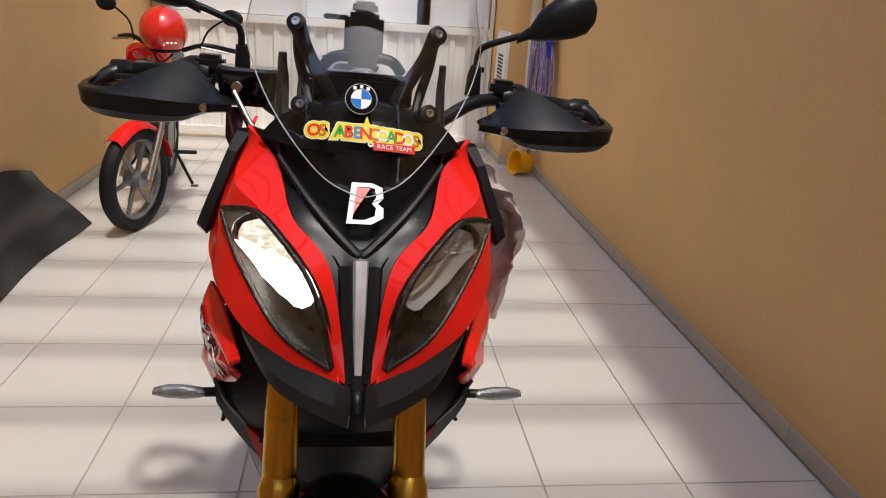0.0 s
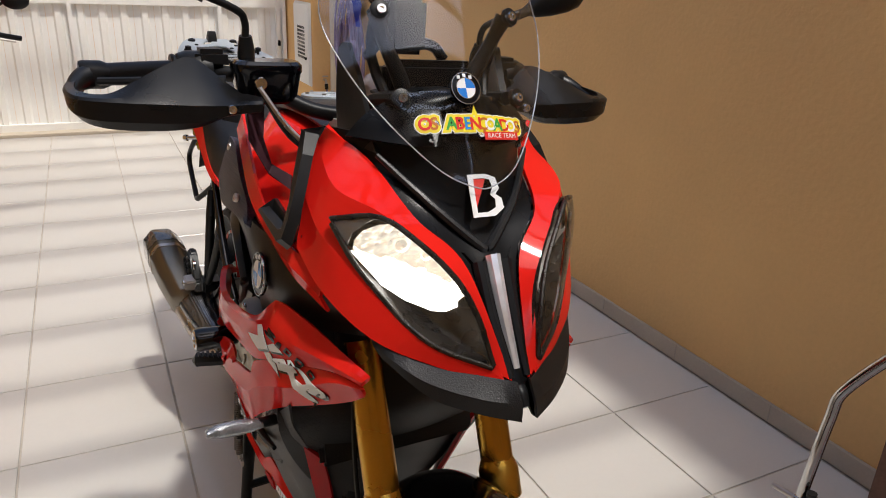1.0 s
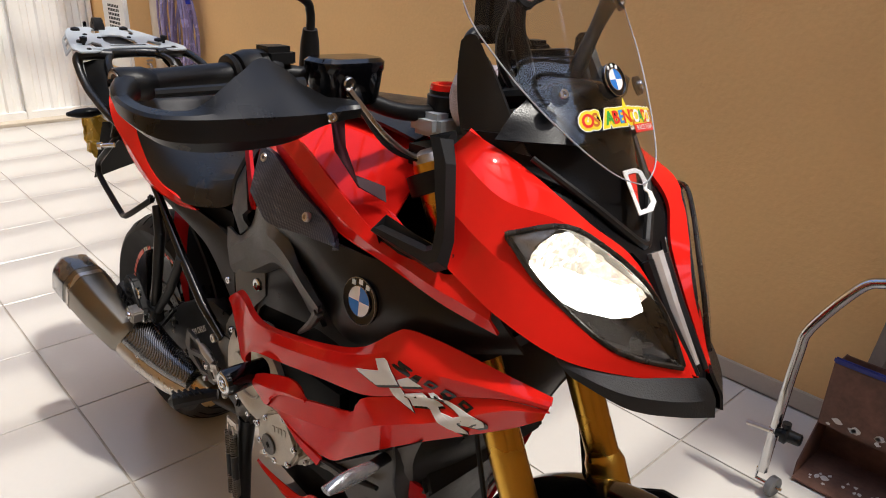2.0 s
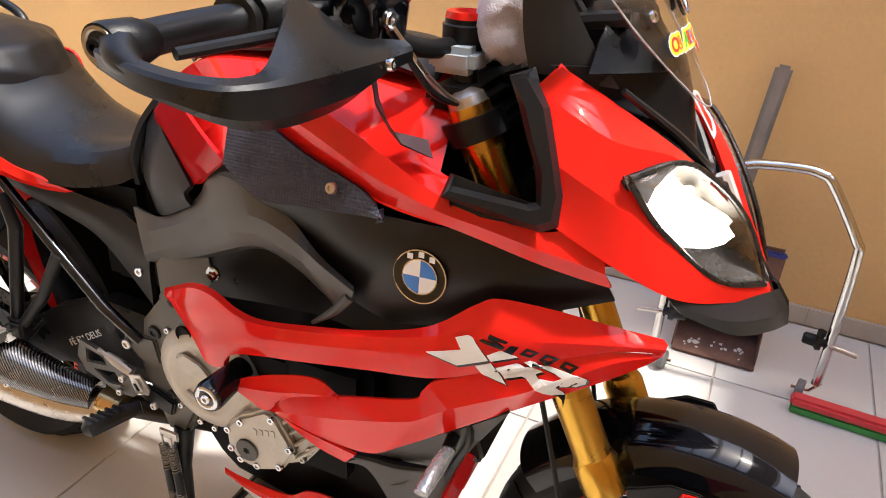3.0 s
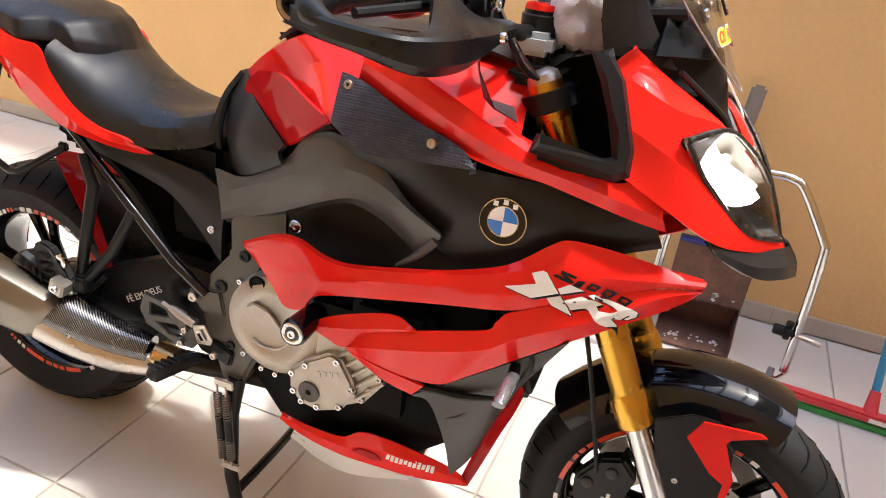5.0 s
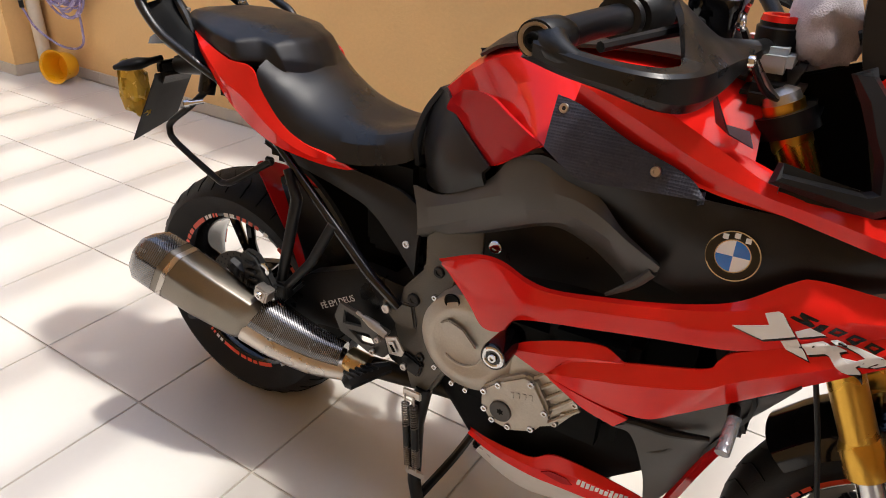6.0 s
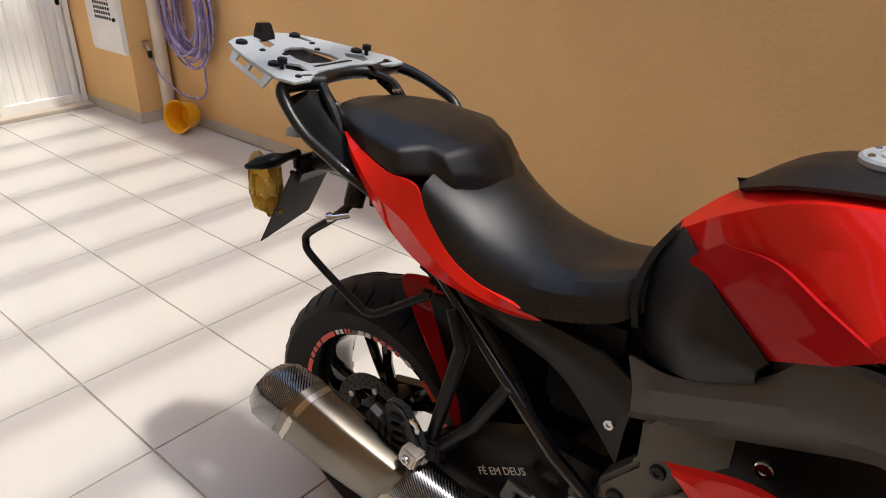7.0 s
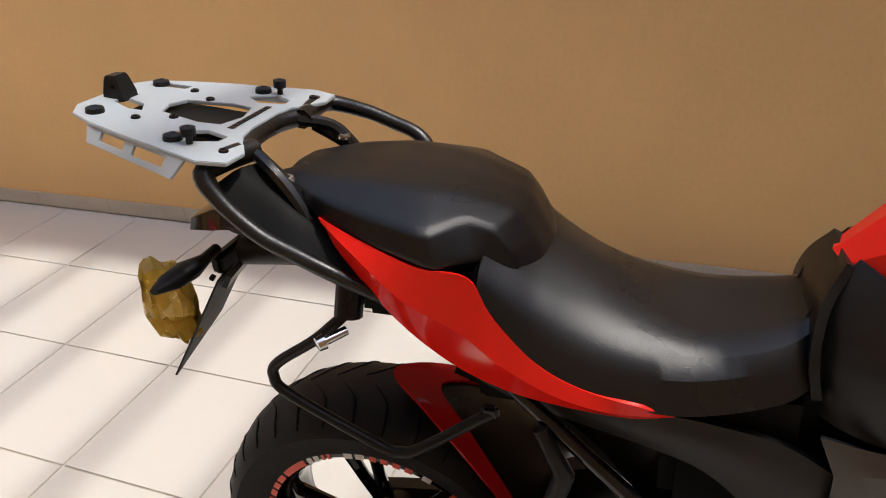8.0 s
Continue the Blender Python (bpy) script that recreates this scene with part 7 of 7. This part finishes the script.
# paddock stand
stand = thing("paddock_stand", "chromed tubular motorcycle paddock stand on small castors", "stand")
part("hoop", tube([(0.860, 1.072, 0.060), (0.872, 1.072, 0.22), (0.895, 1.070, 0.42), (0.903, 1.060, 0.50), (0.930, 0.985, 0.632), (0.937, 0.940, 0.662), (0.940, 0.880, 0.672), (0.942, 0.810, 0.677), (0.940, 0.768, 0.672), (0.936, 0.732, 0.650), (0.930, 0.640, 0.515), (0.928, 0.625, 0.468), (0.920, 0.616, 0.22), (0.912, 0.614, 0.060)], 0.0135, 14, 70), CHROME, stand, "bent chromed tube hoop")
for x, y, s in ((0.860, 1.072, 1), (0.912, 0.614, -1)):
    w = part("castor", lathe([(-0.011, 0.006), (-0.011, 0.025), (-0.008, 0.029), (0.008, 0.029), (0.011, 0.025), (0.011, 0.006)], (x + 0.0, y - 0.035 * s, 0.030), (0.2, 1, 0), 24, True), mat("grey_castor_rubber", (0.16, 0.16, 0.16), 0.6), stand, "grey castor wheel")
    part("castor_axle", tube([(x, y - 0.060 * s, 0.030), (x, y + 0.012, 0.030), (x, y + 0.012 * s, 0.065)], 0.005, 8), CHROME, w)
    part("support_pad", lathe([(0, 0), (0, 0.012), (0.015, 0.012), (0.015, 0.024), (0.028, 0.026), (0.034, 0.018), (0.062, 0.017), (0.066, 0.012), (0.066, 0)], (x + 0.006, y - 0.006 * s, 0.195), (0.1, -s, 0), 20), BLACK, stand, "black rubber support pad")
    part("clamp_pin", tube([(x, y + 0.070 * s, 0.185), (x, y - 0.004 * s, 0.195)], 0.008, 10), STEEL, stand)
    part("clamp_knob", lathe([(0, 0.005), (0.014, 0.005), (0.014, 0.012), (0.026, 0.012), (0.026, 0)], (x, y - 0.030 * s, 0.21), (0, 0, 1), 12), BLACK, stand)

# long-handled dustpan
pan = thing("dustpan", "rusty brown tin dustpan with a blue edge and grey wooden handle", "dustpan")
ox, oy = 0.985, 0.775
part("base", box((ox + 0.09, oy + 0.125, 0.008), (0.22, 0.25, 0.006), 0.002), RUST, pan)
for dy in (0.0, 0.25):
    part("side", plate([(0, 0.005), (0.20, 0.005), (0.20, 0.33), (0.16, 0.33), (0.11, 0.16), (0.0, 0.05)], 0.003, Matrix(((1, 0, 0, ox), (0, 0, -1, oy + dy), (0, 1, 0, 0), (0, 0, 0, 1)))), RUST, pan)
part("back", box((ox + 0.185, oy + 0.125, 0.17), (0.005, 0.25, 0.33), 0.002), RUST, pan)
part("hood", box((ox + 0.14, oy + 0.125, 0.30), (0.10, 0.25, 0.005), 0.002, None), RUST, pan)
part("front_plate", box((ox + 0.085, oy + 0.125, 0.25), (0.006, 0.25, 0.20), 0.002), RUST, pan)
SPLASH = mat("spilt_white_paint", (0.66, 0.64, 0.60), 0.6, 0, 0.15, 20)
rng = random.Random(9)
for k in range(26):
    side_k = k % 3
    a0 = rng.uniform(0, 6.28)
    rr = rng.uniform(0.004, 0.014)
    blob = [(rr * rng.uniform(0.5, 1.3) * math.cos(a0 + t), rr * rng.uniform(0.4, 1.0) * math.sin(a0 + t)) for t in [i * 0.7 for i in range(9)]]
    if side_k < 2:
        spot = pose(ox + rng.uniform(0.0, 0.075), oy + rng.uniform(0.03, 0.22), 0.0125)
    else:
        spot = facing((ox + 0.0815, oy + rng.uniform(0.02, 0.23), rng.uniform(0.16, 0.19)), (-1, 0, 0))
    part("paint_splash", plate(blob, 0.0012, spot), SPLASH, pan, "dried white paint splash")
part("blue_edge", box((ox + 0.085, oy + 0.125, 0.358), (0.012, 0.255, 0.018), 0.004), BLUETIN, pan, "blue painted edge")
part("handle", box((0, 0, 0), (0.032, 0.050, 0.72), 0.010, pose(0, 0, 0, 4, 9, 0)), GREYWOOD, pan, "weathered grey wooden slat handle").location = (1.245, 0.940, 0.50)

# black sheet leaning on the far wall
tarp = []
for i in range(9):
    y = 2.55 + i * 0.195
    top = 0.30 + 0.05 * math.sin(i * 1.3) + 0.04 * (i / 8)
    tarp.append([(-1.64 + 0.02 * math.sin(i), y, 0.004), (-1.72 + 0.02 * math.cos(i * 2), y + 0.01, 0.12), (-1.83, y + 0.02 * math.sin(i * 2), 0.20), (-1.90 + 0.01 * math.sin(i * 3), y, top)])
solid("black_tarp", loft(tarp, 0.008, (1, 0, 0.6), 16, 40), mat("creased_black_sheet", (0.016, 0.014, 0.013), 0.38, 0, 0.4, 5, 0.8, 25), "creased black plastic sheet slumped against the wall", "tarp")

# pipe, tap, hose and bucket by the pillar
pipe = thing("drain_pipe", "cream plastic drain pipe fixed in the wall corner", "pipe")
part("pipe", tube([(1.285, 5.985, 0.002), (1.285, 5.985, 2.95)], 0.042, 20), PIPE, pipe)
tap = thing("garden_tap", "small brass tap on the pillar", "tap")
part("spout", tube([(1.20, 6.03, 0.50), (1.20, 5.985, 0.50), (1.20, 5.965, 0.47)], 0.011, 10, 12), STEEL, tap)
part("tap_handle", box((1.20, 5.992, 0.53), (0.05, 0.012, 0.014), 0.004), STEEL, tap)
part("connector", tube([(1.20, 5.965, 0.475), (1.20, 5.963, 0.43)], 0.015, 10), BLACK, tap)
HOSE = mat("lilac_clear_hose", (0.45, 0.38, 0.66), 0.25, 0, 0.1, 10, Transmission_Weight=0.35)
hose = thing("garden_hose", "coil of translucent lilac garden hose hung on the wall", "hose")
rng = random.Random(4)
for k in range(16):
    cy, cz, ry, rz = 5.58 + rng.uniform(-0.06, 0.06), 0.80 + rng.uniform(-0.02, 0.06), 0.20 + rng.uniform(-0.08, 0.03), 0.36 + rng.uniform(-0.10, 0.04)
    x = 1.325 - 0.012 - rng.random() * 0.09
    pts = [(x + 0.012 * math.sin(a * 2 + k), cy + ry * math.cos(a) * (1.0 - 0.25 * math.sin(a)), cz + rz * math.sin(a)) for a in [2 * math.pi * q / 36 for q in range(37)]]
    part("coil", tube(pts, 0.0075, 6), HOSE, hose)
part("loose_end", tube([(1.20, 5.963, 0.43), (1.23, 5.90, 0.30), (1.29, 5.74, 0.20), (1.31, 5.55, 0.24), (1.30, 5.50, 0.45)], 0.0075, 8, 30), HOSE, hose)
part("hook", tube([(1.345, 5.58, 1.17), (1.24, 5.58, 1.16), (1.23, 5.58, 1.19)], 0.006, 8), STEEL, hose)
cloth_b = []
for i in range(6):
    cloth_b.append([(1.30 - 0.05 * math.sin(j * 0.9) - 0.01 * (i % 2), 5.40 + 0.045 * j + 0.008 * math.sin(i * 2 + j), 1.22 - 0.05 * i) for j in range(7)])
solid("blue_cloth", loft(cloth_b, 0.004, (-1, 0, 0), 18, 14), mat("blue_cloth", (0.03, 0.05, 0.45), 0.8, 0, 0.2, 20), "blue cloth hung over the coiled hose", "cloth")
bucket = thing("bucket", "small yellow plastic bowl tipped on its side by the wall", "bucket")
bk = lathe([(0, 0), (0, 0.075), (0.004, 0.080), (0.13, 0.100), (0.136, 0.107), (0.130, 0.107), (0.124, 0.096), (0.006, 0.074), (0.006, 0)], (0, 0, 0), (0, 0, 1), 36)
part("bowl", bk, PLASTIC_Y, bucket)
bucket.matrix_world = Matrix.Translation((1.275, 5.70, 0.092)) @ Matrix.Rotation(radians(-82), 4, "Y") @ Matrix.Rotation(radians(18), 4, "X")

# ---- the small red motorcycle ----
small = thing("small_motorcycle", "small red commuter motorcycle parked by the far wall", "motorcycle", pose(-1.36, 4.05, 0, 0, 3, 6), )
fm2 = Matrix.Rotation(radians(-22), 4, "Z")
GREYW = mat("grey_cast_wheel", (0.22, 0.22, 0.22), 0.4, 0.6, 0.1)


def small_wheel(y, turn):
    def turned(m):
        m.transform(turn)
        return m
    w = part("wheel", turned(lathe([(-0.024, 0.232), (-0.024, 0.215), (-0.010, 0.205), (0.010, 0.205), (0.024, 0.215), (0.024, 0.232)], (0, y, 0.29), (1, 0, 0), 48)), GREYW, small, "grey cast wheel")
    part("hub", turned(lathe([(-0.05, 0.0), (-0.05, 0.045), (0.05, 0.05), (0.05, 0.0)], (0, y, 0.29), (1, 0, 0), 24)), GREYW, w)
    for k in range(6):
        a = k * math.pi / 3
        part("spoke", turned(tube([(0, y + 0.04 * math.cos(a), 0.29 + 0.04 * math.sin(a)), (0, y + 0.212 * math.cos(a + 0.12), 0.29 + 0.212 * math.sin(a + 0.12))], [0.016, 0.012], 6)), GREYW, w)
    part("tyre", turned(lathe([(-0.030, 0.225), (-0.040, 0.25), (-0.036, 0.275), (-0.018, 0.289), (0, 0.292), (0.018, 0.289), (0.036, 0.275), (0.040, 0.25), (0.030, 0.225)], (0, y, 0.29), (1, 0, 0), 56)), RUBBER, w)


small_wheel(0.0, fm2)
small_wheel(1.26, Matrix())
f2 = loft([[(x, 0.31 * math.cos(radians(a)), 0.29 + r * math.sin(radians(a))) for a in (15, 40, 70, 100, 130)] for x, r in ((-0.055, 0.285), (-0.03, 0.315), (0, 0.322), (0.03, 0.315), (0.055, 0.285))], 0.003, (0, 0, 1), 18, 12)
f2.transform(fm2)
part("mudguard", f2, RED, small, "red front mudguard")
for s in (-1, 1):
    fk = join(tube([(s * 0.075, 0.0, 0.29), (s * 0.075, 0.13, 0.55)], 0.022, 12), tube([(s * 0.075, 0.13, 0.55), (s * 0.075, 0.30, 0.92)], 0.016, 12))
    fk.transform(fm2)
    part("fork_leg", fk, STEEL, small, "grey steel fork leg")
    ind = join(ball((s * 0.16, 0.16, 0.80), (0.03, 0.035, 0.028), 14), tube([(s * 0.08, 0.18, 0.80), (s * 0.15, 0.16, 0.80)], 0.008, 8))
    ind.transform(fm2)
    part("indicator", ind, mat("amber_lens", (0.85, 0.22, 0.01), 0.25), small, "amber turn indicator")
    mr = join(tube([(s * 0.20, 0.34, 1.0), (s * 0.24, 0.36, 1.10), (s * 0.33, 0.36, 1.17)], 0.006, 8, 12), ball((s * 0.38, 0.36, 1.185), (0.065, 0.02, 0.045), 16))
    mr.transform(fm2)
    part("mirror", mr, BLACK, small, "round black mirror")
    gr = tube([(s * 0.10, 0.33, 0.98), (s * 0.22, 0.36, 1.02), (s * 0.36, 0.45, 1.0)], 0.013, 10, 14)
    gr.transform(fm2)
    part("handlebar", gr, BLACK, small)
    lv = tube([(s * 0.22, 0.32, 1.01), (s * 0.36, 0.38, 0.99)], 0.006, 6)
    lv.transform(fm2)
    part("lever", lv, STEEL, small)
    part("foot_peg", tube([(s * 0.12, 0.68, 0.30), (s * 0.25, 0.70, 0.30)], 0.013, 8), BLACK, small)
hl = lathe([(-0.09, 0), (-0.085, 0.06), (-0.03, 0.088), (0, 0.092), (0.006, 0.086), (0.006, 0)], (0, 0.10, 0.84), (0.0, -1, 0.02), 28)
hl.transform(fm2)
hlo = part("headlamp", hl, BLACK, small, "round headlamp")
lens2 = lathe([(0, 0.086), (0.012, 0.070), (0.022, 0.04), (0.025, 0)], (0, 0.094, 0.84), (0, -1, 0.02), 28)
lens2.transform(fm2)
part("lens", lens2, INDICATOR, hlo, "clear fluted lens")
part("tank", loft([[(-0.10, 0.36, 0.86), (-0.12, 0.55, 0.84), (-0.09, 0.75, 0.78)], [(-0.09, 0.36, 0.93), (-0.11, 0.52, 0.95), (-0.07, 0.75, 0.82)], [(0, 0.35, 0.97), (0, 0.52, 0.98), (0, 0.76, 0.84)], [(0.09, 0.36, 0.93), (0.11, 0.52, 0.95), (0.07, 0.75, 0.82)], [(0.10, 0.36, 0.86), (0.12, 0.55, 0.84), (0.09, 0.75, 0.78)]], 0.01, (0, 0, 1), 16, 20), RED, small, "red fuel tank")
part("seat", loft([[(-0.11, 0.74, 0.78), (-0.12, 1.0, 0.77), (-0.10, 1.38, 0.80)], [(-0.08, 0.74, 0.82), (-0.10, 1.0, 0.82), (-0.08, 1.38, 0.86)], [(0.08, 0.74, 0.82), (0.10, 1.0, 0.82), (0.08, 1.38, 0.86)], [(0.11, 0.74, 0.78), (0.12, 1.0, 0.77), (0.10, 1.38, 0.80)]], 0.02, (0, 0, 1), 14, 14), SEAT, small, "black seat")
small_eng = part("engine", box((0, 0.58, 0.42), (0.22, 0.30, 0.24), 0.03), mat("grey_engine", (0.20, 0.20, 0.20), 0.5, 0.6, 0.2), small, "finned grey engine")
for k in range(8):
    part("cooling_fin", box((0, 0.42, 0.46 + k * 0.02), (0.18, 0.14, 0.008), 0.002), STEEL, small_eng)
part("frame", join(tube([(0, 0.36, 0.90), (0, 0.40, 0.45), (0, 0.55, 0.26), (0, 0.90, 0.28)], 0.018, 8, 16), tube([(0, 0.80, 0.75), (0, 0.92, 0.35), (0, 1.26, 0.29)], 0.02, 8)), BLACK, small)
part("exhaust", tube([(-0.10, 0.46, 0.42), (-0.13, 0.44, 0.25), (-0.14, 0.80, 0.24), (-0.15, 1.45, 0.36)], [0.018, 0.018, 0.022, 0.045], 12, 26), CHROME, small, "chromed exhaust")
part("kickstand", join(tube([(0.10, 0.82, 0.28), (0.20, 0.92, 0.03)], 0.011, 8), box((0.215, 0.925, 0.012), (0.05, 0.04, 0.012), 0.003)), BLACK, small)
helmet = thing("helmet", "glossy red open-face helmet hung on the small motorcycle's handlebar", "helmet", Matrix.Translation((-1.205, 4.30, 1.072)))
hb = ball((0, 0, 0), (0.128, 0.140, 0.132), 32)
bmesh.ops.delete(hb, geom=[v for v in hb.verts if v.co.z < -0.10], context="VERTS")
part("shell", hb, mat("red_helmet_gloss", (0.66, 0.02, 0.01), 0.15, 0, 0.05, coat=1.0), helmet)
part("rim", lathe([(0, 0.083), (0.008, 0.090), (0.016, 0.086), (0.008, 0.080)], (0, 0, -0.112), (0, 0, 1), 32, True), BLACK, helmet)
part("strap", tube([(-0.06, -0.02, -0.11), (-0.02, -0.03, -0.17), (0.05, -0.02, -0.12)], 0.005, 6, 12), BLACK, helmet)
for k in range(3):
    part("decal", box((0.045 + k * 0.02, -0.121 + k * 0.008, -0.055), (0.014, 0.003, 0.010), 0.0005, pose(0, 0, 0, -20, 0, 25)), WHITE, helmet, "small pale decal bar")
# ---- floor tiles ----
for i in range(-5, 4):
    for j in range(-5, 16):
        x0, x1 = max(i * T, XL + 0.012), min((i + 1) * T, XR - 0.012)
        y0, y1 = j * T, min((j + 1) * T, YB - 0.05)
        if x1 - x0 < 0.03 or y1 - y0 < 0.03:
            continue
        g = 0.0029
        bm = box(((x0 + x1) / 2, (y0 + y1) / 2, -0.004), (x1 - x0 - 2 * g, y1 - y0 - 2 * g, 0.008), 0.0012, seg=1)
        part("tile", bm, TILE, floor)
